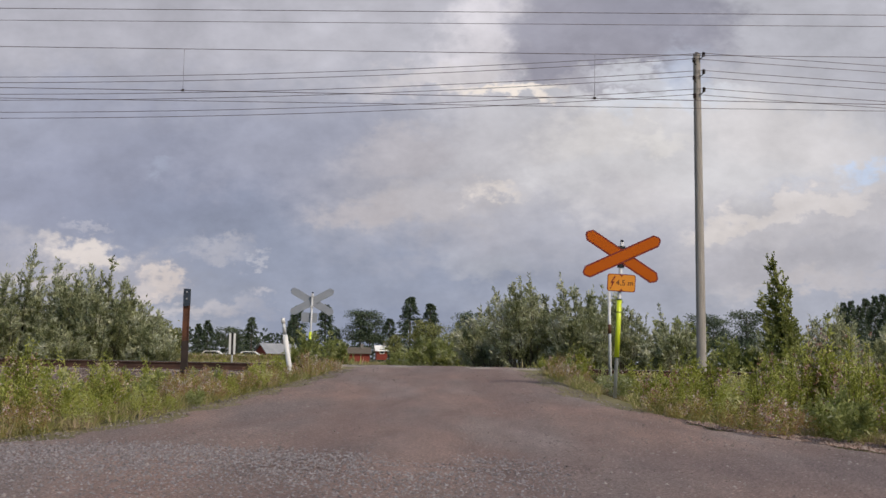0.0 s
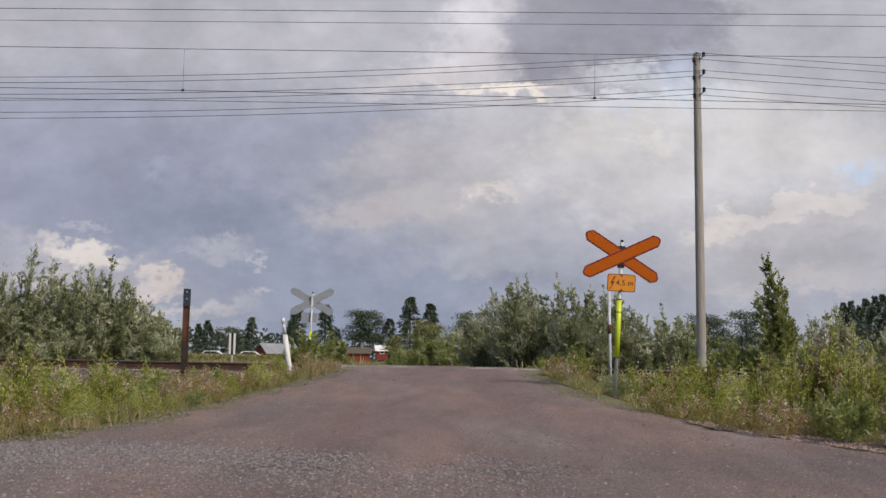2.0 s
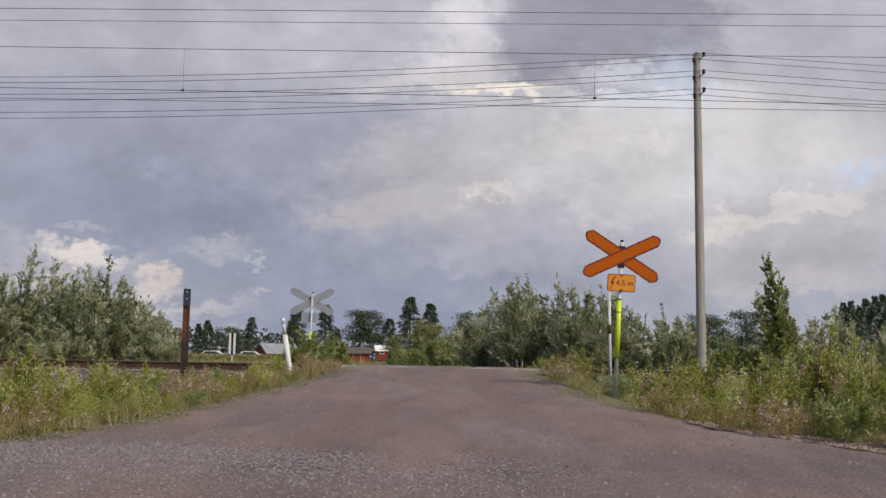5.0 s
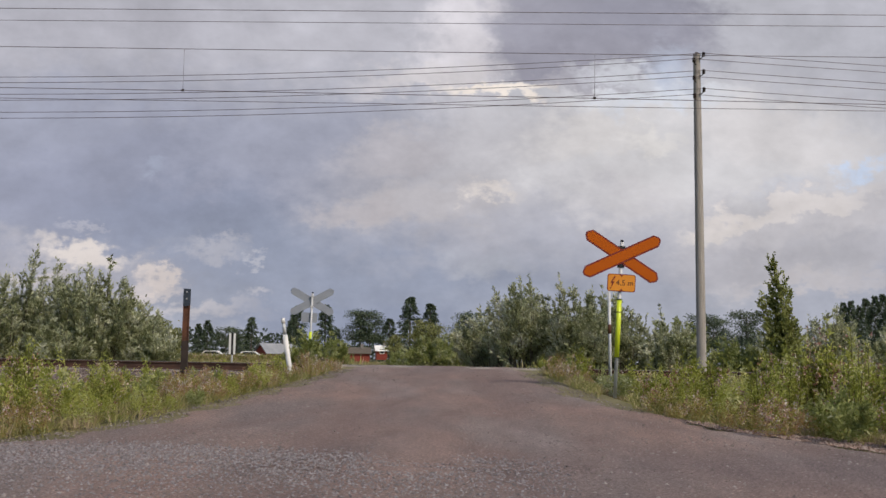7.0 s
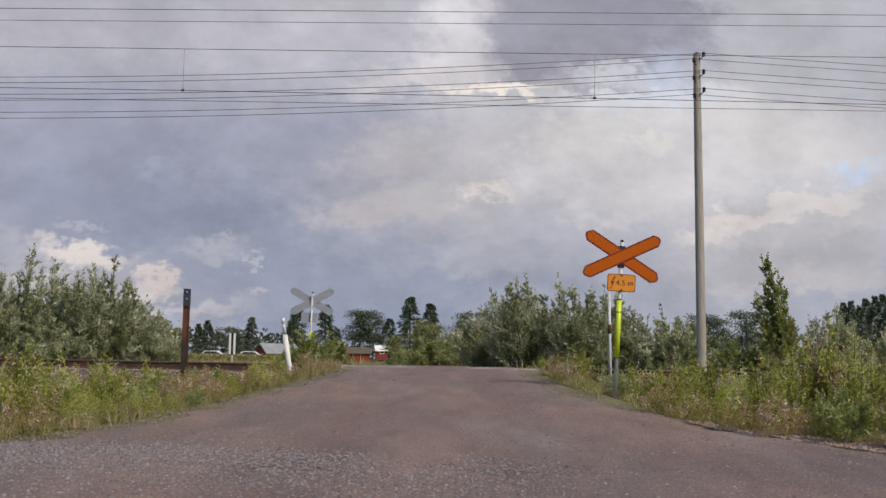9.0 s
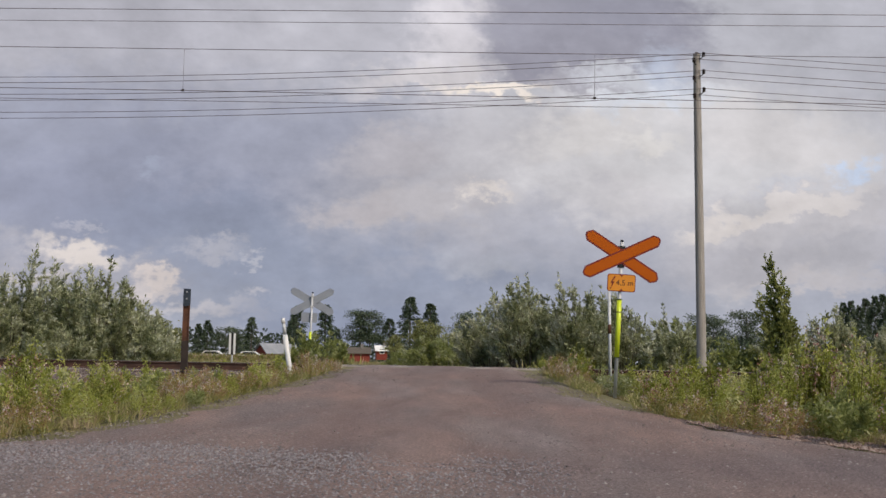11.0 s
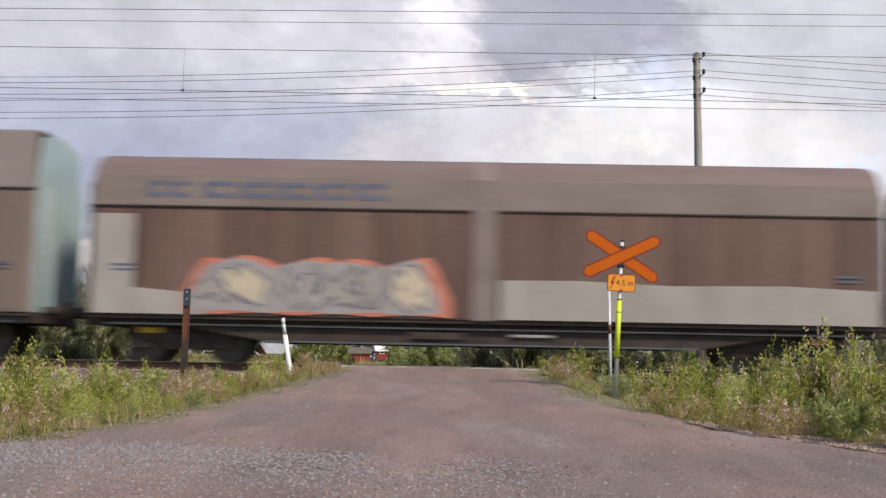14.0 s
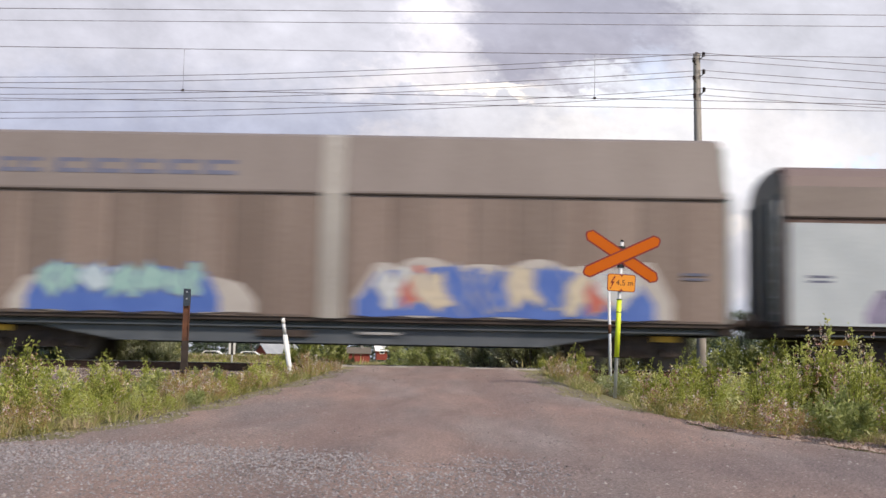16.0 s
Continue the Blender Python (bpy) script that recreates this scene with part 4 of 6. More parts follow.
M_REDHALO = surface("red_spray_edge", (0.42, 0.12, 0.08), (0.50, 0.2, 0.14), 2.0, 0.6, bump=0.0)
M_VIOLET = surface("violet_spray", (0.17, 0.14, 0.25), (0.24, 0.2, 0.32), 2.0, 0.6, bump=0.0)
M_SPRAYWHITE = surface("white_spray", (0.38, 0.39, 0.41), (0.48, 0.49, 0.51), 5.0, 0.6, bump=0.0)
M_SPRAYDARK = surface("blue_black_spray", (0.05, 0.055, 0.09), (0.10, 0.10, 0.15), 5.0, 0.6, bump=0.0)
M_SPRAYGREY = surface("grey_spray", (0.22, 0.21, 0.22), (0.33, 0.31, 0.31), 5.0, 0.6, bump=0.0)
M_SPRAYRED = surface("red_spray", (0.34, 0.08, 0.06), (0.45, 0.13, 0.10), 5.0, 0.6, bump=0.0)
M_SPRAYCREAM = surface("cream_spray", (0.40, 0.34, 0.26), (0.50, 0.43, 0.34), 5.0, 0.6, bump=0.0)
M_SPRAYMINT = surface("mint_spray", (0.19, 0.32, 0.32), (0.28, 0.41, 0.40), 5.0, 0.6, bump=0.0)
M_SPRAYDUSK = surface("dull_blue_spray", (0.10, 0.13, 0.22), (0.17, 0.20, 0.30), 5.0, 0.6, bump=0.0)
M_SPRAYROSE = surface("rose_spray", (0.22, 0.155, 0.155), (0.30, 0.22, 0.215), 5.0, 0.6, bump=0.0)
M_BLUESPRAY = surface("blue_spray", (0.05, 0.10, 0.33), (0.08, 0.14, 0.4), 2.0, 0.6, bump=0.0)


def tag_patch(wagon, x0, x1, z0, z1, y, mat, seed, label):
    """A sprayed area with a lobed outline, paint-thin on the wagon side."""
    rng = random.Random(seed)
    n = max(10, int((x1 - x0) / 0.16))
    top, bot = [], []
    ph = [rng.uniform(0, 6) for _ in range(3)]
    for i in range(n + 1):
        s = i / n
        lobe = abs(math.sin(s * (x1 - x0) * 2.6 + ph[0])) ** 0.5 * 0.14 + 0.05 * math.sin(s * 17 + ph[1])
        env = min(1, 9 * s + 0.35, 9 * (1 - s) + 0.35)
        top.append((x0 + (x1 - x0) * s, z0 + (z1 - z0) * (0.78 + lobe) * env))
        bot.append((x0 + (x1 - x0) * s, z0 + 0.05 * abs(math.sin(s * 11 + ph[2]))))
    return part("graffiti", plate(bot + top[::-1], y, 0.003), mat, wagon, label)


def ribbon(bm, pts, wide, y):
    """A brush stroke along points (x, z), paint-thin, one strip with mitred bends and blunt round ends."""
    pairs = []
    for i, (x, z) in enumerate(pts):
        (xa, za), (xb, zb) = pts[max(i - 1, 0)], pts[min(i + 1, len(pts) - 1)]
        d = math.hypot(xb - xa, zb - za) or 1.0
        nx, nz = -(zb - za) / d * wide / 2, (xb - xa) / d * wide / 2
        yy = y - 0.00004 * i
        if i in (0, len(pts) - 1):
            out = -1 if i == 0 else 1
            tip = (x + out * (xb - xa) / d * wide * 0.35, yy, z + out * (zb - za) / d * wide * 0.35)
            pairs.append((bm.verts.new((x - nx, yy, z - nz)), bm.verts.new((x + nx, yy, z + nz)), bm.verts.new(tip)))
        else:
            pairs.append((bm.verts.new((x - nx, yy, z - nz)), bm.verts.new((x + nx, yy, z + nz))))
    for a, b in zip(pairs, pairs[1:]):
        bm.faces.new((a[0], b[0], b[1], a[1]))
    bm.faces.new((pairs[0][0], pairs[0][1], pairs[0][2]))
    bm.faces.new((pairs[-1][1], pairs[-1][0], pairs[-1][2]))


def lettered(wagon, x0, x1, z0, z1, y, outline, fills, seed, pitch=0.92, wide=0.24):
    """Fat sprayed scrawls that spell nothing: tangled strokes, an outline under a coloured band."""
    rng = random.Random(seed)
    n = max(3, round((x1 - x0) / pitch * 1.5))
    for i in range(n):
        w = (x1 - x0) / n * rng.uniform(1.3, 2.0)
        cx = x0 + (x1 - x0) * (i + 0.5) / n
        cx = min(max(cx, x0 + w / 2), x1 - w / 2)
        up = rng.random() < 0.5
        pts = []
        for k in range(rng.randint(4, 6)):
            b = rng.uniform(0.72, 1.0) if (k % 2 == 0) == up else rng.uniform(0.0, 0.35)
            pts.append((cx + w * (rng.uniform(-0.5, 0.5) * 0.6 + 0.4 * (k / 4 - 0.5)), z0 + (z1 - z0) * b))
        bend = [pts[0]]
        for p, q in zip(pts, pts[1:]):
            m = (p[0] * 0.5 + q[0] * 0.5 + 0.14 * w * (1 if q[1] > p[1] else -1), p[1] * 0.5 + q[1] * 0.5)
            bend += [m, q]
        yy = y - 0.0012 * i
        width = wide * rng.uniform(0.7, 1.15)
        under, over = B(), B()
        ribbon(under, bend, width + 0.11, yy)
        ribbon(over, bend, width, yy - 0.0006)
        stroke = part("graffiti_stroke", under, outline, wagon, "sprayed outline stroke")
        part("graffiti_fill", over, fills[rng.randrange(len(fills))], stroke)


def bars(wagon, x0, z0, widths, h, y, mat, name, label, hollow=True):
    """Lettering that stands as plain bars of its size."""
    bm = B()
    x = x0
    for w, gap in widths:
        if hollow and w > 0.3:
            a, b, c, t = x, x + w, x + w * 0.26, h * 0.28
            prism(bm, [(a, z0), (b, z0), (b, z0 + t), (c, z0 + t), (c, z0 + h - t), (b, z0 + h - t), (b, z0 + h), (a, z0 + h)], "y", y - 0.003, y)
        else:
            box(bm, x, x + w, y - 0.003, y, z0, z0 + h)
        x += w + gap
    return part(name, bm, mat, wagon, label)


def build_wagon(kind, label):
    """A two-door sliding-wall wagon. kind: tall, low or band."""
    t = empty("sliding_wall_wagon", label, "railway wagon", "wagons of the freight train")
    tall = kind == "tall"
    H, W = 8.6, 1.55
    ledge = 3.72 if tall else 3.38
    if tall:
        up = [(W, ledge), (1.50, 4.0), (1.26, 5.02), (1.06, 5.11), (0.6, 5.17), (0, 5.19)]
        lowm, upm, roofm = M_BEIGE, M_BEIGETOP, M_BEIGETOP
        split = 2
    else:
        up = [(W, ledge), (1.52, 4.06), (1.42, 4.30), (1.2, 4.47), (0.75, 4.60), (0, 4.64)]
        lowm, upm, roofm = M_BROWN, (M_BAND if kind == "band" else M_TAUPE), M_BROWNROOF
        split = 1
    part("core", prism(B(), [(-1.40, 1.05), (-1.40, ledge - 0.1), (-1.05, up[-2][1] - 0.18), (1.05, up[-2][1] - 0.18), (1.40, ledge - 0.1), (1.40, 1.05)], "x", -H + 0.06, H - 0.06), M_DARK, t)
    for s, (xa, xb) in ((0, (-H, -0.27)), (1, (0.27, H))):
        for sy in (-1, 1):
            door = part("sliding_wall", box(B(), xa + 0.02, xb - 0.02, *sorted((sy * (W - 0.06), sy * W)), 1.02, ledge - 0.03), lowm, t)
            # pressed vertical panels
            n = 9
            for i in range(n):
                a = xa + 0.1 + (xb - xa - 0.2) * i / n
                b = xa + 0.1 + (xb - xa - 0.2) * (i + 1) / n
                bm = B()
                d = sy * (0.02 if i % 2 else 0.012)
                prism(bm, [(a + 0.02, sy * W), (a + 0.06, sy * W + d), (b - 0.06, sy * W + d), (b - 0.02, sy * W)], "z", 1.06, ledge - 0.08)
                part("panel", bm, lowm, door)
            rail = part("door_rail", box(B(), xa, xb, *sorted((sy * (W - 0.04), sy * (W + 0.035))), ledge - 0.024, ledge + 0.018, 0.008), M_DARK, door, "dark running rail")
            part("lip", box(B(), xa, xb, *sorted((sy * (W - 0.04), sy * (W + 0.02))), ledge + 0.018, ledge + 0.06), M_PALEGREY if kind == "band" else upm, rail)
            for i in range(len(up) - 1):
                (y0, z0), (y1, z1) = up[i], up[i + 1]
                in0 = 0.12 * (i + 0) / 4 * (2.0 if tall else 1)
                in1 = 0.12 * (i + 1) / 4 * (2.0 if tall else 1)
                bm = B()
                e0, e1 = (in0, in1) if s == 0 else (0, 0)
                f0, f1 = (in0, in1) if s == 1 else (0, 0)
                lo = z0 + (0.06 if i == 0 else 0)
                vs = [bm.verts.new(p) for p in ((xa + e0, sy * y0, lo), (xb - f0, sy * y0, lo), (xb - f1, sy * y1, z1), (xa + e1, sy * y1, z1),
                                                (xa + e0, sy * (y0 - 0.05), lo - 0.02), (xb - f0, sy * (y0 - 0.05), lo - 0.02), (xb - f1, sy * max(0, y1 - 0.05), z1 - 0.05), (xa + e1, sy * max(0, y1 - 0.05), z1 - 0.05))]
                for q in ((0, 1, 2, 3), (7, 6, 5, 4), (0, 4, 5, 1), (2, 6, 7, 3), (0, 3, 7, 4), (1, 5, 6, 2)):
                    bm.faces.new([vs[k] for k in q])
                bmesh.ops.remove_doubles(bm, verts=bm.verts[:], dist=0.001)
                bmesh.ops.recalc_face_normals(bm, faces=bm.faces[:])
                part("upper_wall" if i < split else "roof_sheet", bm, upm if i < split else roofm, door)
    # centre post
    for sy in (-1, 1):
        bm = B()
        pts = [(W, 1.0)] + up
        for (y0, z0), (y1, z1) in zip(pts, pts[1:]):
            vs = [bm.verts.new(p) for p in ((-0.26, sy * (y0 + 0.02), z0), (0.26, sy * (y0 + 0.02), z0), (0.26, sy * (y1 + 0.02), z1), (-0.26, sy * (y1 + 0.02), z1))]
            bm.faces.new(vs)
        bmesh.ops.remove_doubles(bm, verts=bm.verts[:], dist=0.001)
        bmesh.ops.recalc_face_normals(bm, faces=bm.faces[:])
        bmesh.ops.solidify(bm, geom=bm.faces[:], thickness=0.06)
        part("centre_post", bm, M_DIRTWHITE if tall else M_TAUPE, t, "pale centre post")
    # end walls with frame
    for s in (-1, 1):
        xe = s * H
        full = [(-y, z) for y, z in [(W - 0.04, 1.02)] + up[:-1]]
        full = full + [(0, up[-1][1])] + [(-a, z) for a, z in full[::-1]]
        sc = [(a * 0.93, 1.02 + (z - 1.02) * 0.965) for a, z in full]
        part("end_wall", prism(B(), sc, "x", *sorted((xe - s * 0.06, xe - s * 0.0))), M_TEAL if tall else M_TAUPE, t, "pale ribbed end wall")
        bm = B()
        for y in (-1.3, -0.45, 0.45, 1.3):
            box(bm, *sorted((xe, xe + s * 0.08)), y - 0.06, y + 0.06, 1.05, 3.9)
        part("end_stanchion", bm, M_TEAL if tall else M_SOLE, t)
        bm = B()
        for z in np.arange(1.3, 3.8, 0.35):
            tube(bm, (xe + s * 0.12, -1.42, z), (xe + s * 0.12, -1.02, z), 0.012, 0.012, 6)
        for y in (-1.42, -1.02):
            tube(bm, (xe + s * 0.12, y, 1.1), (xe + s * 0.12, y, 3.75), 0.014, 0.014, 6)
        part("ladder", bm, M_GALV, t)
        buffers(t, xe + s * 0.08, s)
        part("headstock", box(B(), *sorted((xe - s * 0.25, xe + s * 0.1)), -1.35, 1.35, 0.78, 1.0, 0.02), M_DARK, t)
    # floor sill and fish-bellied sole bars
    part("floor_sill", box(B(), -H, H, -1.52, 1.52, 0.93, 1.02, 0.01), M_DARK, t)
    for sy in (-1, 1):
        y0, y1 = sorted((sy * 1.25, sy * 1.34))
        part("sole_bar", prism(B(), [(-H, 0.93), (-H, 0.78), (-H + 2.2, 0.76), (-H + 4.0, 0.46), (H - 4.0, 0.46), (H - 2.2, 0.76), (H, 0.78), (H, 0.93)], "y", y0, y1), M_DARK if kind == "low" else M_SOLE, t, "fish-bellied sole bar")
        y0, y1 = sorted((sy * 1.345, sy * 1.44))
        part("sole_flange", box(B(), -H + 3.9, H - 3.9, y0, y1, 0.46, 0.50), M_SOLE, t)
        part("sole_flange", box(B(), -H + 0.4, H - 0.4, y0, y1, 0.80, 0.835), M_SOLE, t)
        part("brake_gear", box(B(), -1.6, -0.4, *sorted((sy * 1.345, sy * 1.40)), 0.58, 0.74, 0.02), M_DARK, t)
        part("brake_lever", box(B(), 0.6, 1.5, *sorted((sy * 1.345, sy * 1.40)), 0.66, 0.72, 0.01), M_ROOFGREY, t)
    for s in (-1, 1):
        bogie(t, s * 6.55, 1.8, 0.46, 0.62, 1.35, yellow=s * 0.75)
    return t


def build_train():
    loco = build_loco()
    y = -1.55 - 0.026
    yt = -1.53
    sizes = [(0.45, 0.12), (0.5, 0.35), (0.8, 0.2), (0.8, 0.2), (0.8, 0.2), (0.8, 0.2), (0.8, 0.2)]
    tall_y = -1.50
    w1 = build_wagon("tall", "tall beige sliding-wall wagon with white and violet graffiti")
    w2 = build_wagon("low", "low brown sliding-wall wagon with grey graffiti and a pale lower edge")
    w3 = build_wagon("band", "low brown sliding-wall wagon with white upper band and blue graffiti")
    w4 = build_wagon("tall", "tall beige sliding-wall wagon with mint and blue graffiti")
    w5 = build_wagon("low", "low brown sliding-wall wagon with a whitewashed side")
    def upper_bars(w, z, yy, lean, mat, k=1.0):
        x = -7.4
        for wide, gap in ((0.42, 0.08), (0.46, 0.3), (0.66, 0.14), (0.7, 0.14), (0.66, 0.14), (0.7, 0.14), (0.7, 0.1)):
            b = bars(w, x, 0, [(wide * k, 0)], 0.36, 0, mat, "lettering", "faded lettering")
            b.matrix_basis = pose(0, yy, z, lean, 0, 0)
            x += wide * k + gap
    upper_bars(w1, 4.10, -1.482, -14.6, M_BLUEBAR)
    upper_bars(w4, 4.10, -1.482, -14.6, M_BLUEBAR)
    upper_bars(w2, 3.58, -1.546, -2.5, M_BLUEBAR)
    upper_bars(w3, 3.62, -1.543, -2.5, M_BLACKBAR, 0.86)
    tag_patch(w1, -6.7, -0.9, 1.06, 2.0, y, M_VIOLET, 1, "violet spray ground")
    lettered(w1, -6.0, -1.2, 1.15, 2.28, y - 0.006, M_ICEBAR, (M_SPRAYWHITE, M_SPRAYWHITE, M_ICEBAR, M_SPRAYDARK), 2, 1.1, 0.27)
    tag_patch(w1, 0.55, 5.3, 1.06, 1.75, y, M_VIOLET, 3, "violet spray ground")
    lettered(w1, 1.0, 4.5, 1.15, 2.1, y - 0.006, M_ICEBAR, (M_SPRAYWHITE, M_SPRAYDARK, M_SPRAYGREY), 4, 1.1, 0.25)
    part("notice_panel", plate([(-8.35, 1.15), (-7.6, 1.15), (-7.6, 1.75), (-8.35, 1.75)], y, 0.003), M_HALO, w1, "pale overpainted patch")
    part("notice_panel", plate([(5.3, 1.15), (6.2, 1.15), (6.2, 1.9), (5.3, 1.9)], y, 0.003), M_HALO, w1, "pale overpainted patch")
    tag_patch(w2, -6.55, -0.7, 1.04, 2.40, y, M_REDHALO, 5, "red spray edge")
    tag_patch(w2, -6.4, -0.95, 1.08, 2.32, y - 0.005, M_SPRAYGREY, 6, "grey spray ground")
    lettered(w2, -6.2, -1.1, 1.25, 2.08, y - 0.010, M_SPRAYDARK, (M_SPRAYCREAM, M_DIRTWHITE), 36, 1.25, 0.26)
    part("pale_edge", plate([(0.35, 1.03), (8.5, 1.03), (8.5, 1.78), (6.5, 1.86), (4, 1.82), (2, 1.9), (0.35, 1.88)], y, 0.003), M_DIRTWHITE, w2, "dirty white lower edge")
    part("pale_edge", plate([(-8.5, 1.03), (-6.0, 1.03), (-6.4, 1.5), (-7.6, 1.6), (-7.6, 3.2), (-8.5, 3.2)], y, 0.003), M_DIRTWHITE, w2, "dirty white end panel")
    tag_patch(w3, -6.2, 0.2, 1.1, 2.4, y, G_BLUE, 7, "blue and salmon graffiti")
    tag_patch(w3, 0.0, 5.4, 1.1, 2.4, y - 0.006, G_DUSK, 8, "violet and blue graffiti")
    lettered(w3, -6.1, 0.0, 1.25, 2.2, y - 0.012, M_SPRAYDUSK, (M_SPRAYROSE, M_SPRAYGREY, M_SPRAYDUSK), 37, 0.95, 0.20)
    lettered(w3, 0.4, 5.2, 1.25, 2.2, y - 0.018, M_SPRAYDARK, (M_SPRAYDUSK, M_VIOLET, M_SPRAYROSE), 38, 0.95, 0.20)
    tag_patch(w3, -7.5, -6.7, 1.3, 1.8, y, M_DIRTWHITE, 12, "pale graffiti")
    tag_patch(w3, 5.6, 7.6, 1.15, 1.65, y, M_TAUPE, 13, "faded grey-brown graffiti")
    for x in (-5.6, -4.35, -3.1, -1.95, -0.75, 0.85, 1.75, 2.65, 3.6, 4.65, 5.6, 6.5, 7.35):
        bars(w3, x + 0.1, 2.68, [(0.26, 0)], 0.13, y, M_SPRAYGREY, "spray_mark", "pale grey spray mark")
    tag_patch(w4, -7.0, -1.6, 1.05, 1.95, y, M_HALO, 9, "pale spray halo")
    tag_patch(w4, -6.6, -2.4, 1.04, 2.1, y - 0.006, M_BLUESPRAY, 10, "blue spray ground")
    lettered(w4, -6.5, -2.5, 1.45, 2.1, y - 0.012, M_SPRAYDUSK, (M_SPRAYMINT, M_SPRAYMINT, M_ICEBAR), 39, 0.85, 0.24)
    tag_patch(w4, 0.5, 7.4, 1.04, 2.4, y, M_HALO, 14, "pale spray halo")
    tag_patch(w4, 0.55, 7.0, 1.04, 2.2, y - 0.006, M_BLUESPRAY, 11, "blue spray ground")
    lettered(w4, 0.95, 6.6, 1.2, 2.15, y - 0.012, M_SPRAYGREY, (M_SPRAYCREAM, M_SPRAYWHITE, M_SPRAYRED, M_SPRAYROSE, M_BLUESPRAY, M_SPRAYWHITE), 40, 0.8, 0.24)
    part("whitewash", plate([(-8.5, 1.03), (-0.35, 1.03), (-0.35, 3.25), (-8.5, 3.25)], y, 0.003), M_BAND, w5, "whitewashed side panels")
    tag_patch(w5, -6.9, -3.0, 1.05, 1.9, y - 0.006, G_WHITE, 21, "violet and white graffiti")
    for w in (w1, w2, w4, w5):
        for x in (-8.1, 7.6):
            bars(w, x, 2.05, [(0.5, 0.1)], 0.06, y - 0.002, M_BLUEBAR, "data_lettering", "stencilled data lines", False)
            bars(w, x, 1.95, [(0.5, 0.1)], 0.05, y - 0.002, M_BLUEBAR, "data_lettering", "stencilled data lines", False)
    return [(loco, 0.0)] + [(w, 9.6 + 18.4 * (k + 0.5)) for k, w in enumerate((w1, w2, w3, w4, w5))]


train = build_train()
SPEED = 20.06


# ---- signs and posts ----
def arm_outline(length, width):
    c = width * 0.36
    h, w = length / 2, width / 2
    return [(-h + c, -w), (h - c, -w), (h, -w + c), (h, w - c), (h - c, w), (-h + c, w), (-h, w - c), (-h, -w + c)]


def turned(bm, ang):
    bmesh.ops.rotate(bm, verts=bm.verts[:], cent=(0, 0, 0), matrix=Matrix.Rotation(radians(ang), 3, "Y"))
    return bm


def crossbuck(front, label):
    """A pole with crossed boards; the boards' faces look along -y."""
    t = empty("crossing_sign", label, "traffic sign", "crossbuck signs at the crossing")
    part("pole", tube(B(), (0, 0, 0), (0, 0, 2.58), 0.03, 0.03, 14), M_GALV, t, "galvanised steel pole")
    part("cap", tube(B(), (0, 0, 2.58), (0, 0, 2.61), 0.034, 0.02, 14), M_RUBBER, t)
    for k, a in enumerate((30.6, -27.5)):
        y = -0.045 - 0.012 * k
        arm = part("board", turned(prism(B(), arm_outline(1.42, 0.212), "y", y, y + 0.01), a), M_SIGNRED if front else M_ALU, t, "red-edged orange board" if front else "bare aluminium back of the board")
        arm.location = (0, 0, 2.33)
        if front:
            face = part("face", turned(prism(B(), arm_outline(1.365, 0.158), "y", y - 0.003, y), a), M_SIGNYEL, arm, "orange-yellow reflective face")
    for z in (2.48, 2.17):
        bm = B()
        box(bm, -0.055, 0.055, -0.04, 0.04, z - 0.025, z + 0.025, 0.008)
        part("clamp", bm, M_RUBBER if front else M_GALV, t)
    return t


def rounded(w, h, r, n=5):
    pts = []
    for cx, cz, a0 in ((w / 2 - r, h / 2 - r, 0), (-w / 2 + r, h / 2 - r, 90), (-w / 2 + r, -h / 2 + r, 180), (w / 2 - r, -h / 2 + r, 270)):
        for k in range(n + 1):
            a = radians(a0 + 90 * k / n)
            pts.append((cx + r * math.cos(a), cz + r * math.sin(a)))
    return pts


def text_part(name, body, size, mat, parent, at, label):
    cu = bpy.data.curves.new(name, "FONT")
    cu.body, cu.size, cu.extrude, cu.align_x, cu.align_y = body, size, 0.0015, "CENTER", "CENTER"
    tmp = bpy.data.objects.new(name, cu)
    scene.collection.objects.link(tmp)
    me = bpy.data.meshes.new_from_object(tmp.evaluated_get(bpy.context.evaluated_depsgraph_get()))
    bpy.data.objects.remove(tmp)
    me.materials.append(mat)
    ob = new(name, me)
    ob.parent = parent
    ob.matrix_basis = at
    return tagged(ob, label)


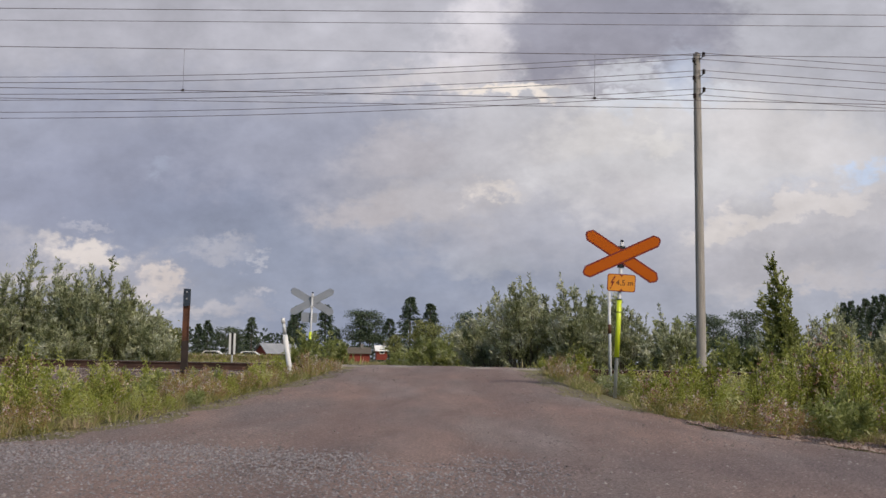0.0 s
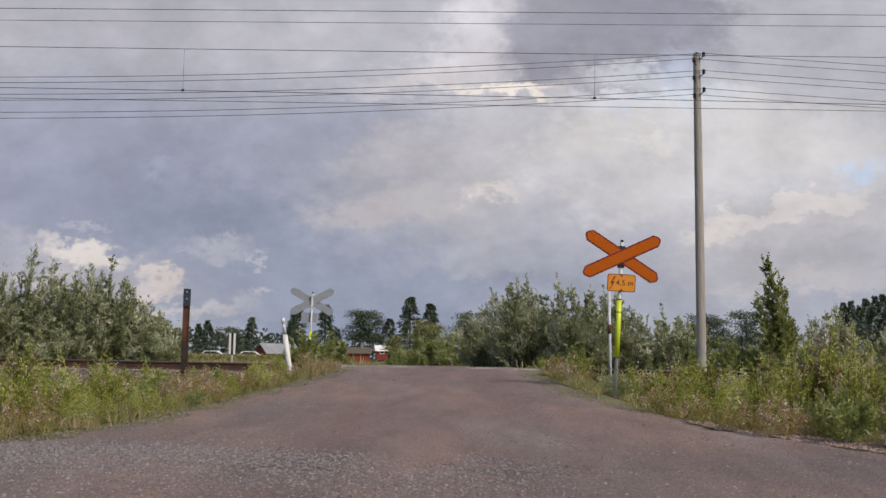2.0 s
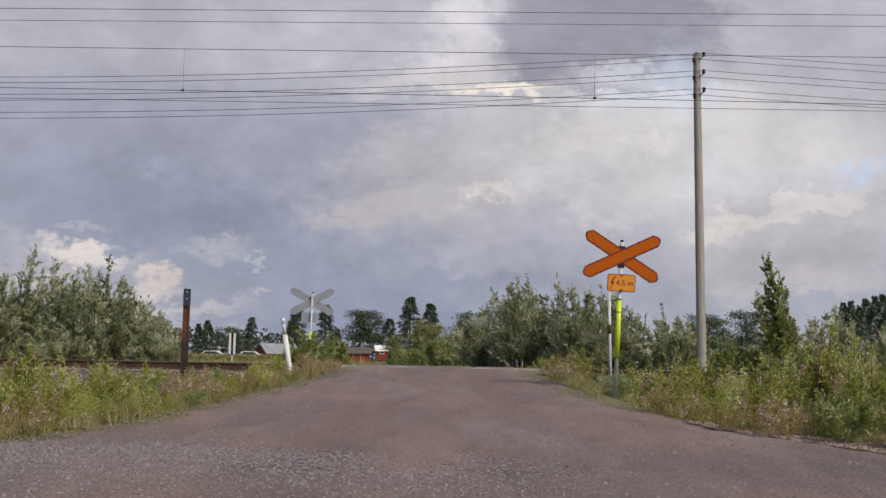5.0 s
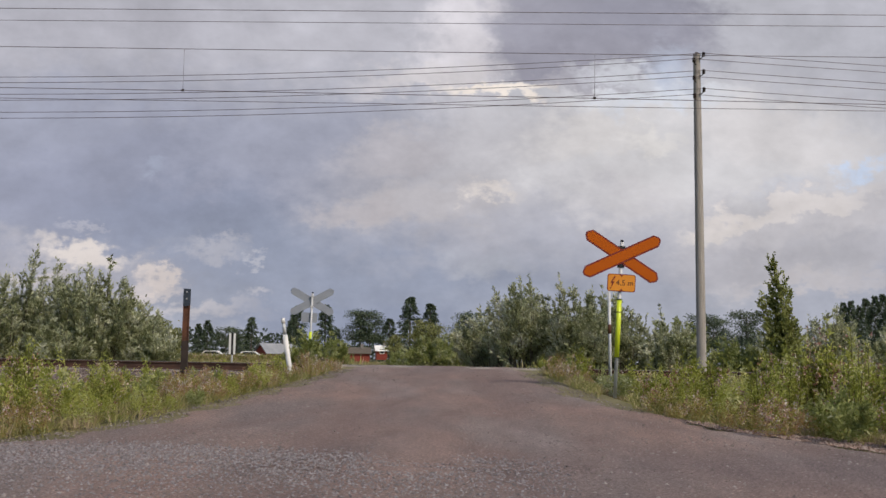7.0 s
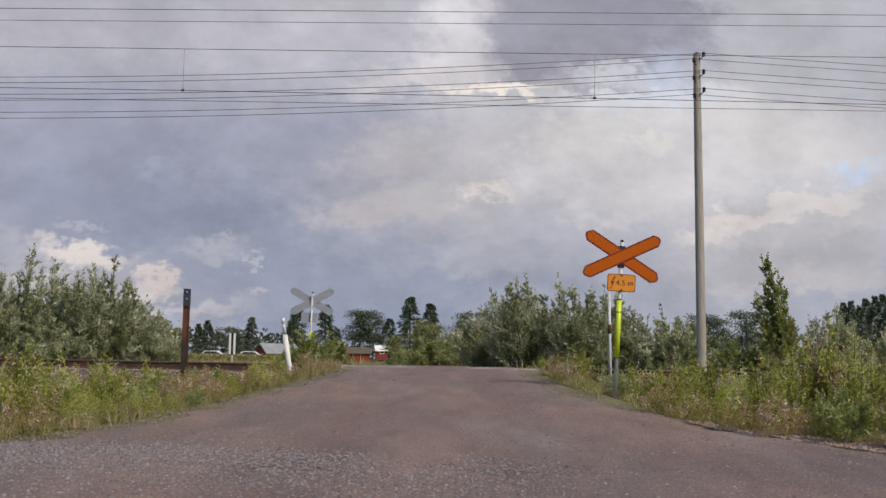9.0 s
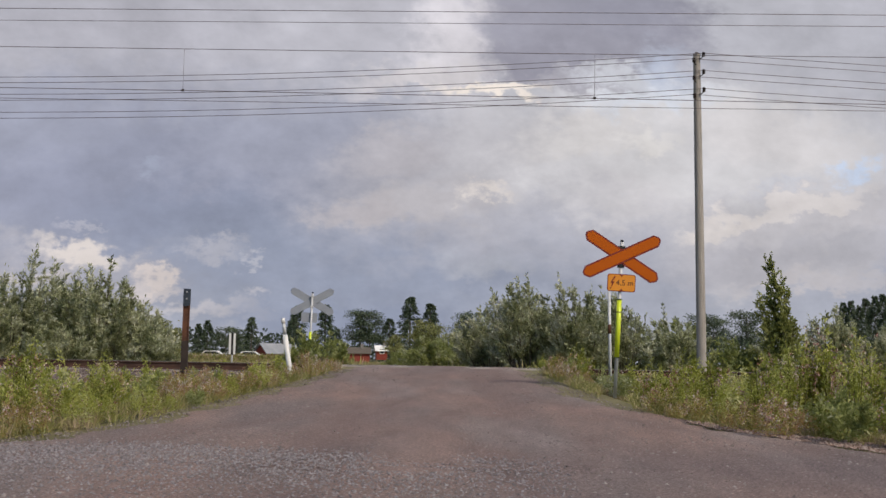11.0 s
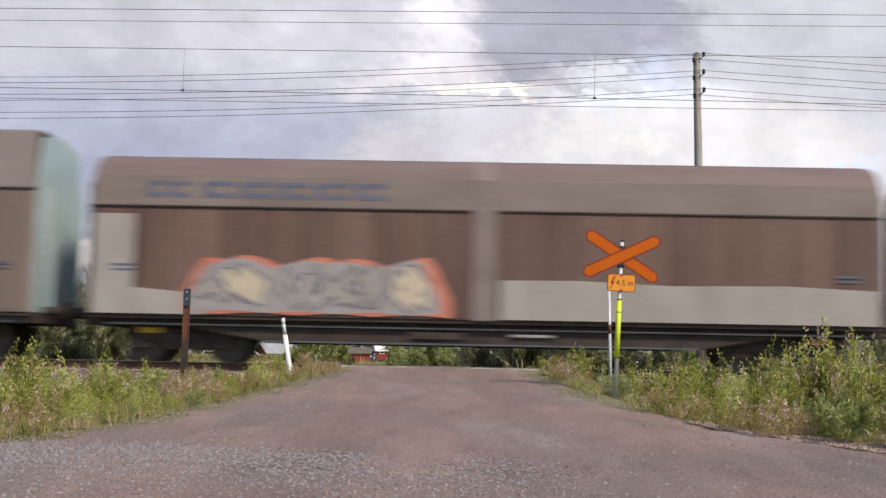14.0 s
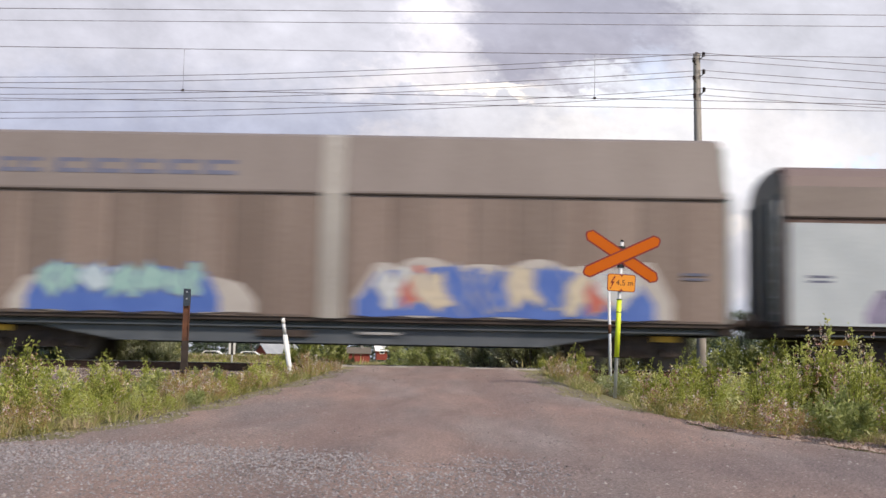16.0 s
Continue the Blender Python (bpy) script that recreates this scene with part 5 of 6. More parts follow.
def near_sign():
    t = crossbuck(True, "orange and red crossbuck sign on a grey pole")
    pl = part("height_plate", prism(B(), rounded(0.47, 0.29, 0.04), "y", -0.05, -0.04), M_SIGNRED, t, "yellow height limit plate")
    pl.location = (0.012, 0, 1.89)
    part("face", prism(B(), rounded(0.445, 0.265, 0.033), "y", -0.053, -0.05), M_SIGNYEL2, pl)
    part("bolt_symbol", prism(B(), [(-0.13, 0.10), (-0.185, -0.01), (-0.155, -0.01), (-0.18, -0.09), (-0.195, -0.075), (-0.185, -0.11), (-0.155, -0.09), (-0.168, -0.085),
                                    (-0.115, 0.02), (-0.148, 0.02), (-0.10, 0.10)], "y", -0.056, -0.053), M_SIGNRED, pl, "red lightning symbol")
    text_part("lettering", "4,5 m", 0.13, M_RUSTPOST, pl, pose(0.055, -0.056, 0.0, 90, 0, 0), "dark red-brown height figures")
    for z in (0.115, -0.115):
        part("notch", prism(B(), [(-0.03, math.copysign(0.13, z)), (0.03, math.copysign(0.13, z)), (0, z * 0.85)], "y", -0.056, -0.053), M_SIGNRED, pl)
    part("sleeve", tube(B(), (0, 0, 0.65), (0, 0, 1.62), 0.042, 0.042, 14), M_LIME, t, "lime-yellow reflective sleeve")
    for z in (0.65, 1.40, 1.61):
        part("band", tube(B(), (0, 0, z), (0, 0, z + 0.015), 0.045, 0.045, 14), M_RUBBER, t)
    t.matrix_basis = pose(2.63, 19.1, -0.42, 0, 2.4, 4)
    return t


def far_sign():
    t = crossbuck(False, "back of a bare aluminium crossbuck sign behind the track")
    pl = part("height_plate", prism(B(), rounded(0.47, 0.29, 0.04), "y", -0.05, -0.04), M_ALU, t, "bare plate back")
    pl.location = (0.06, 0, 1.86)
    part("sleeve", tube(B(), (0, 0, 0.75), (0, 0, 1.45), 0.042, 0.042, 14), M_LIME, t, "lime-yellow reflective sleeve")
    t.matrix_basis = pose(-4.27, 33.7, -0.55, 0, -1.5, 186)


near_sign()
far_sign()


def posts():
    t = empty("rail_post", "old rail post, rusted with blue-black top, beside the track", "post")
    part("web", box(B(), -0.058, 0.058, -0.012, 0.012, -0.6, 1.60), M_RUSTPOST, t)
    part("flange", box(B(), -0.062, -0.048, -0.045, 0.045, -0.6, 1.60, 0.004), M_RUSTPOST, t)
    part("flange", box(B(), 0.048, 0.062, -0.045, 0.045, -0.6, 1.60, 0.004), M_RUSTPOST, t)
    cap = part("painted_top", box(B(), -0.066, 0.066, -0.049, 0.049, 1.28, 1.61, 0.004), M_BLUEBLACK, t, "blue-black painted top")
    for z in (1.55, 1.42):
        part("bolt_hole", tube(B(), (-0.0, -0.052, z), (-0.0, -0.048, z), 0.014, 0.014, 10), M_PALEGREY, cap)
    part("dark_band", box(B(), -0.065, 0.065, -0.048, 0.048, 0.02, 0.62, 0.003), M_GRILLE, t, "dark band")
    t.matrix_basis = pose(-5.15, 22.0, -0.20, 0, 0.2, 8)

    t = empty("marker_post", "leaning white plastic marker post at the road edge", "post")
    part("shaft", tube(B(), (0, 0, -0.5), (0, 0, 0.72), 0.046, 0.044, 16), M_POSTWHITE, t)
    part("upper_tube", tube(B(), (0, 0, 0.72), (0, 0, 0.93), 0.034, 0.032, 16), M_GALV, t, "grey upper tube")
    part("top", tube(B(), (0, 0, 0.93), (0, 0, 1.02), 0.036, 0.032, 16), M_POSTWHITE, t)
    t.matrix_basis = pose(-2.98, 21.0, -0.16, 0, -9.5, 0)

    t = empty("steel_rod", "thin weathered steel rod standing behind the crossbuck sign", "post")
    part("shaft", tube(B(), (0, 0, -0.5), (0, 0, 1.75), 0.03, 0.03, 10), M_GALV, t)
    part("rust_band", tube(B(), (0, 0, 0.95), (0, 0, 1.12), 0.032, 0.032, 10), M_RUSTPOST, t)
    t.matrix_basis = pose(2.88, 21.5, -0.26, 0, -1.2, 0)

    t = empty("marker_board", "small board with two white upright stripes", "sign")
    part("board", box(B(), -0.11, 0.11, 0, 0.015, 0.65, 1.33, 0.004), M_RUBBER, t)
    for s in (-1, 1):
        part("stripe", box(B(), s * 0.07 - 0.035, s * 0.07 + 0.035, -0.004, 0.0, 0.66, 1.32), M_TRIM, t)
    part("pole", tube(B(), (0, 0.03, -0.4), (0, 0.03, 1.2), 0.025, 0.025, 8), M_GALV, t)
    t.matrix_basis = pose(-6.95, 36.0, -0.46, 0, 0, 0)


posts()


# ---- pole line and overhead wires ----
def sagging(bm, a, b, sag, r, n=40):
    a, b = Vector(a), Vector(b)
    pts = [a.lerp(b, i / n) - Vector((0, 0, 4 * sag * (i / n) * (1 - i / n))) for i in range(n + 1)]
    return chain(bm, pts, r, r, 5)


POLE_ARMS = [(8.58, 0.16), (8.42, -0.10), (8.10, 0.16), (7.93, -0.10), (7.60, 0.16), (7.43, -0.10)]


def utility_pole():
    t = empty("utility_pole", "tall weathered grey wooden utility pole behind the track", "utility pole")
    bm = B()
    chain(bm, [(0.12 * (1 - z / 8.7), 0, z) for z in (-0.9, 1.5, 4, 6.5, 8.62)], 0.135, 0.095, 16)
    part("pole", bm, M_POLE, t, "cracked grey timber")
    part("pole_cap", tube(B(), (0, 0, 8.60), (0, 0, 8.66), 0.1, 0.04, 12), M_DARK, t)
    for z, dx in POLE_ARMS:
        x0 = 0.12 * (1 - z / 8.7)
        bm = B()
        chain(bm, [(x0, -0.06, z - 0.12), (x0 + dx * 0.6, -0.12, z - 0.12), (x0 + dx, -0.12, z - 0.05)], 0.014, 0.014, 6)
        part("bracket", bm, M_DARK, t)
        bm = B()
        for k in range(3):
            tube(bm, (x0 + dx, -0.12, z - 0.06 + k * 0.04), (x0 + dx, -0.12, z - 0.025 + k * 0.04), 0.05, 0.035, 12)
        part("insulator", bm, M_INSUL, t)
    t.matrix_basis = pose(6.46, 31.0, 0.0, 0, 0, 0)
    for z, dx in POLE_ARMS:
        x = 6.46 + dx
        bm = B()
        sagging(bm, (x - 50, 30.9, z + 0.25), (x, 30.88, z + 0.03), 1.12, 0.0085)
        sagging(bm, (x, 30.88, z + 0.03), (x + 50, 30.9, z - 0.6), 0.62, 0.0085)
        tagged(part("overhead_line", bm, M_WIRE), "thin dark line strung between utility poles", "overhead wire", "lines of the utility pole")


utility_pole()


def catenary():
    t = empty("catenary", "contact wire hung by droppers from its carrying wire over the track", "overhead wire")
    def wire(name, pts, r, y):
        bm = B()
        xs = np.linspace(-90, 90, 61)
        zs = np.interp(xs, [p[0] for p in pts], [p[1] for p in pts])
        chain(bm, [(x, y, z) for x, z in zip(xs, zs)], r, r, 5)
        return part(name, bm, M_WIRE, t)
    wire("carrying_wire", [(-90, 7.28), (-10.8, 7.29), (3.1, 7.33), (10, 7.36), (90, 7.7)], 0.0085, TRACK_Y)
    wire("contact_wire", [(-90, 6.3), (-6.5, 6.31), (3.1, 6.28), (10, 6.24), (90, 6.2)], 0.009, TRACK_Y)
    for x, z0, z1 in ((-6.48, 6.31, 7.30), (3.14, 6.28, 7.33), (-16.1, 6.3, 7.29), (12.8, 6.24, 7.37)):
        d = part("dropper", tube(B(), (x, TRACK_Y, z0), (x, TRACK_Y, z1), 0.004, 0.004, 5), M_WIRE, t)
        part("clip", box(B(), x - 0.03, x + 0.03, TRACK_Y - 0.015, TRACK_Y + 0.015, z0 - 0.02, z0 + 0.03), M_DARK, d)
    for z0, z1, r, lab in ((8.995, 9.16, 0.009, "upper feeder cable high over the track"), (8.68, 8.86, 0.0075, "lower feeder cable high over the track"), (6.63, 6.66, 0.008, "return cable behind the contact wire")):
        bm = B()
        chain(bm, [(x, 29.0, z0 + (z1 - z0) * (x + 11.5) / 22) for x in np.linspace(-80, 80, 41)], r, r, 5)
        part("feeder_cable", bm, M_WIRE, t, lab)


catenary()


# ---- plants ----
def leaves(P, D, length, width, rng, droop=0.2):
    """Pointed leaves: base, two sides, tip. P: places, D: ways they point."""
    n = len(P)
    D = D / np.linalg.norm(D, axis=1, keepdims=True)
    R = rng.normal(size=(n, 3))
    S = np.cross(D, R)
    S /= np.linalg.norm(S, axis=1, keepdims=True) + 1e-9
    L = (length * rng.uniform(0.6, 1.3, n))[:, None]
    Wd = (width * rng.uniform(0.7, 1.2, n))[:, None]
    a = P
    mid = P + D * L * 0.45
    tip = P + D * L - np.array([0, 0, 1.0]) * L * droop
    V = np.stack([a, mid + S * Wd, tip, mid - S * Wd], 1).reshape(-1, 3)
    F = np.arange(4 * n).reshape(n, 4)
    return V, F


def shrub_points(rng, height, spread, stems, shoots, per_shoot, shoot_len, lean=(0.0, 0.0), low=0.12):
    """Stems fan up from the base; shoots leave them; leaf places run along the shoots."""
    P, D, woody = [], [], []
    for _ in range(stems):
        a = rng.uniform(0, 2 * np.pi)
        rr = spread * math.sqrt(rng.uniform(0.02, 1))
        h = height * (0.62 + 0.26 * rng.random() + (0.16 if rng.random() < 0.22 else 0.0)) * (1 - 0.42 * (rr / spread) ** 2)
        base = np.array([0.4 * rr * math.cos(a), 0.4 * rr * math.sin(a), 0.0])
        top = np.array([rr * math.cos(a) + lean[0] * h, rr * math.sin(a) + lean[1] * h, h])
        bend = np.array([math.cos(a), math.sin(a), 0]) * rr * 0.25
        def on(t):
            return base + (top - base) * np.array([t ** 1.2, t ** 1.2, t]) + bend * t * (1 - t)
        woody.append([on(t) for t in np.linspace(0, 1, 5)])
        for _ in range(shoots):
            t = low + (1 - low) * rng.random() ** 0.8
            p0 = on(t)
            b = rng.uniform(0, 2 * np.pi)
            d = np.array([math.cos(b), math.sin(b), rng.uniform(0.1, 1.0) + 1.7 * t * t]) + np.array([lean[0], lean[1], 0]) * 0.8
            d /= np.linalg.norm(d)
            ln = shoot_len * rng.uniform(0.5, 1.25) * (1.2 - 0.7 * t)
            s = rng.uniform(0.05, 1, per_shoot)
            q = p0 + d * (s * ln)[:, None]
            q[:, 2] += 0.12 * ln * s ** 2
            P.append(q + rng.normal(0, 0.015, q.shape))
            dd = d + rng.normal(0, 0.42, (per_shoot, 3)) + np.array([0, 0, 0.2])
            D.append(dd)
        s = rng.uniform(0.55, 1.0, per_shoot * 2)
        P.append(np.array([on(v) for v in s]) + rng.normal(0, 0.02, (len(s), 3)))
        D.append(np.array([0, 0, 0.9]) + rng.normal(0, 0.45, (len(s), 3)))
    return np.concatenate(P), np.concatenate(D), woody


def willow_points(rng, height, spread, stems, lean):
    """Stems fan up from the base, each ending in a feathery plume of short side branches."""
    P, D, woody = [], [], []
    for _ in range(stems):
        a = rng.uniform(0, 2 * np.pi)
        rr = spread * math.sqrt(rng.uniform(0.01, 1))
        h = 1.03 * height * (rng.uniform(0.6, 0.95) + (0.13 if rng.random() < 0.2 else 0.0)) * (1 - 0.36 * (rr / spread) ** 2)
        out = np.array([math.cos(a), math.sin(a), 0])
        base, top = out * 0.35 * rr, out * rr + np.array([lean[0] * h, lean[1] * h, h])
        def on(t):
            return base + (top - base) * np.array([t ** 1.3, t ** 1.3, t]) + out * 0.22 * rr * t * (1 - t)
        woody.append([on(t) for t in np.linspace(0, 1, 5)])
        axis = (top - base) / np.linalg.norm(top - base)
        for _ in range(int(6 + 4.2 * h)):
            t = 0.12 + 0.86 * rng.random() ** 0.75
            b = rng.uniform(0, 2 * np.pi)
            side = np.array([math.cos(b), math.sin(b), 0.0])
            d = axis * 0.9 + side * 0.75 + np.array([lean[0], lean[1], 0]) * 2.2
            d /= np.linalg.norm(d)
            ln = (0.07 + 0.42 * (1 - t)) * math.sqrt(height) * rng.uniform(0.6, 1.15)
            m = int(13 + 30 * ln)
            q = on(t) + d * (rng.uniform(0.08, 1, m) * ln)[:, None]
            P.append(q + rng.normal(0, 0.018, q.shape))
            D.append(d * 1.2 + rng.normal(0, 0.40, (m, 3)))
        m = int(30 * h)
        s = rng.uniform(0.45, 1.04, m)
        P.append(np.array([on(v) for v in s]) + rng.normal(0, 0.022, (m, 3)))
        D.append(axis * 1.1 + np.array([lean[0] * 2, 0, 0.1]) + rng.normal(0, 0.42, (m, 3)))
    return np.concatenate(P), np.concatenate(D), woody


def willow(label, seed, height, spread, stems, leaf, mat, lean=(0, 0), name="willow_bush", category="bush", group="willow bushes along the railway"):
    rng = np.random.default_rng(seed)
    P, D, woody = willow_points(rng, height, spread, stems, lean)
    V, F = leaves(P, D, leaf[0], leaf[1], rng, 0.12)
    t = empty(name, label, category, group)
    bm = B()
    for pts in woody:
        chain(bm, [Vector(p) for p in pts], 0.006 + 0.005 * height, 0.004, 5)
    tagged(part("stem_mass", bm, M_BARK, t, "thin grey-brown stems"), kind="stuff")
    tagged(sheet("crown", V, F.tolist(), mat, t), "fluttering silver-green leaves", kind="stuff")
    return t


def shrub(name, label, category, seed, height, spread, stems, shoots, per_shoot, shoot_len, leaf, mat, bark, group="", lean=(0, 0), droop=0.15, low=0.12):
    rng = np.random.default_rng(seed)
    P, D, woody = shrub_points(rng, height, spread, stems, shoots, per_shoot, shoot_len, lean, low)
    V, F = leaves(P, D, leaf[0], leaf[1], rng, droop)
    t = empty(name, label, category, group)
    bm = B()
    for pts in woody:
        chain(bm, [Vector(p) for p in pts], 0.006 + 0.006 * height, 0.004, 5)
    tagged(part("stem_mass", bm, bark, t, "thin grey-brown stems"), kind="stuff")
    tagged(sheet("crown", V, F.tolist(), mat, t), "fluttering leaves", kind="stuff")
    return t


def rise(x, y):
    return float(ground_z(x, y)) - 0.02


M_WILLOW = leafy("willow_leaves", [(0.105, 0.120, 0.050), (0.230, 0.250, 0.115), (0.390, 0.410, 0.235), (0.540, 0.550, 0.380), (0.740, 0.735, 0.620)], 0.4, 0.38, 1.7)
M_WILLOWPALE = leafy("bright_willow_leaves", [(0.150, 0.172, 0.051), (0.240, 0.273, 0.083), (0.320, 0.353, 0.114), (0.420, 0.444, 0.207), (0.580, 0.585, 0.414)])
M_BIRCHLEAF = leafy("birch_leaves", [(0.138, 0.155, 0.046), (0.230, 0.253, 0.075), (0.322, 0.345, 0.115), (0.414, 0.425, 0.184)])
M_WEED = leafy("weed_leaves", [(0.130, 0.150, 0.028), (0.270, 0.292, 0.052), (0.400, 0.425, 0.085), (0.520, 0.530, 0.175), (0.690, 0.680, 0.380)])
M_WEEDWARM = leafy("yellowing_weed_leaves", [(0.150, 0.140, 0.036), (0.310, 0.290, 0.072), (0.400, 0.340, 0.115), (0.400, 0.225, 0.125), (0.560, 0.470, 0.330)])
M_GRASS = leafy("verge_grass", [(0.130, 0.150, 0.036), (0.225, 0.232, 0.062), (0.310, 0.290, 0.105), (0.380, 0.310, 0.170), (0.400, 0.290, 0.230)], 0.25)
M_STEM = surface("green_brown_stem", (0.08, 0.085, 0.03), (0.16, 0.13, 0.06), 8.0, 0.8, bump=0.0)
M_FLOWER = leafy("seed_heads", [(0.30, 0.13, 0.09), (0.42, 0.27, 0.26), (0.52, 0.42, 0.40), (0.50, 0.42, 0.12), (0.66, 0.60, 0.56)], 0.2, spread=1.2)
# far needles: paler tones put the distance haze into the colour
M_SPRUCE = leafy("hazy_spruce_needles", [(0.043, 0.065, 0.038), (0.072, 0.102, 0.055), (0.116, 0.145, 0.080)], 0.1)
M_FARLEAF = leafy("far_leaves", [(0.16, 0.17, 0.055), (0.24, 0.25, 0.085), (0.32, 0.31, 0.12)], 0.25)

swaying = []


def plant_bushes():
    def place(t, x, y, sway, phase):
        t.location = (x, y, rise(x, y))
        swaying.append((t, sway, phase))
    # willow thicket left of the road, behind the rails
    spots = [(-12.2, 31.6, 3.65, 1.25), (-11.1, 32.3, 3.5, 1.2), (-9.9, 31.7, 3.75, 1.1), (-9.0, 32.2, 2.9, 0.9), (-8.35, 31.6, 2.1, 0.75), (-13.3, 32.4, 3.3, 1.5), (-10.6, 30.6, 2.0, 1.0)]
    for i, (x, y, h, s) in enumerate(spots):
        t = willow("dense silver-green willow bush beside the railway", 20 + i, h, s * 1.12, 54, (0.12, 0.019), M_WILLOW, (0.02, 0))
        place(t, x, y, 1.2 + 0.3 * (i % 3), i * 1.3)
    # thicket right of the road, behind the rails
    spots = [(2.25, 37.0, 3.35, 1.15), (4.0, 36.2, 3.85, 1.35), (5.3, 37.6, 3.5, 1.3), (1.15, 39.5, 2.3, 1.1), (6.9, 35.4, 2.6, 1.2), (3.1, 38.0, 3.3, 1.2), (-0.3, 44.0, 1.9, 1.5), (8.2, 34.0, 2.1, 1.2), (7.2, 36.5, 2.7, 1.2), (-1.6, 52.0, 1.7, 1.6)]
    for i, (x, y, h, s) in enumerate(spots):
        t = willow("wind-blown willow bush on the far side of the railway", 40 + i, h, s, 44, (0.125, 0.020), M_WILLOW if i < 6 else M_WILLOWPALE, (-0.12, 0))
        place(t, x, y, 1.4, 0.7 + i * 1.1)
    t = willow("slender young birch bending in the wind", 60, 4.35, 0.5, 20, (0.085, 0.028), M_BIRCHLEAF, (-0.15, 0), "birch_sapling", "tree", "")
    place(t, 9.55, 33.0, 2.2, 0.4)
    spots = [(11.0, 33.6, 2.9, 0.9), (12.3, 34.5, 2.3, 1.5), (13.9, 34.0, 2.6, 1.5), (9.6, 34.6, 2.0, 1.1)]
    for i, (x, y, h, s) in enumerate(spots):
        t = willow("dark green willow bush beside the young birch", 70 + i, h, s, 40, (0.115, 0.0175), M_WILLOW, (-0.04, 0))
        place(t, x, y, 1.3, 2 + i)
    t = willow("small bright willow bush round the far crossing sign", 80, 1.85, 0.95, 34, (0.12, 0.026), M_WILLOWPALE)
    place(t, -3.85, 32.5, 1.8, 0.2)


plant_bushes()


def weed_kind(seed, label, height, spread, stems, mat, leaf, heads, shoots=7):
    t = shrub("weed_clump", label, "weeds", seed, height, spread, stems, shoots, 9, 0.22, leaf, mat, M_STEM, "weeds along the verges", low=0.05, droop=0.3)
    if heads:
        rng = np.random.default_rng(seed + 500)
        P, D, _ = shrub_points(rng, height * 1.12, spread, stems, 1, 9, 0.12, (0, 0), 0.9)
        V, F = leaves(P, D, 0.034, 0.011, rng)
        tagged(sheet("seed_mass", V, F.tolist(), M_FLOWER, t), "faded pinkish seed heads", kind="stuff")
    return t


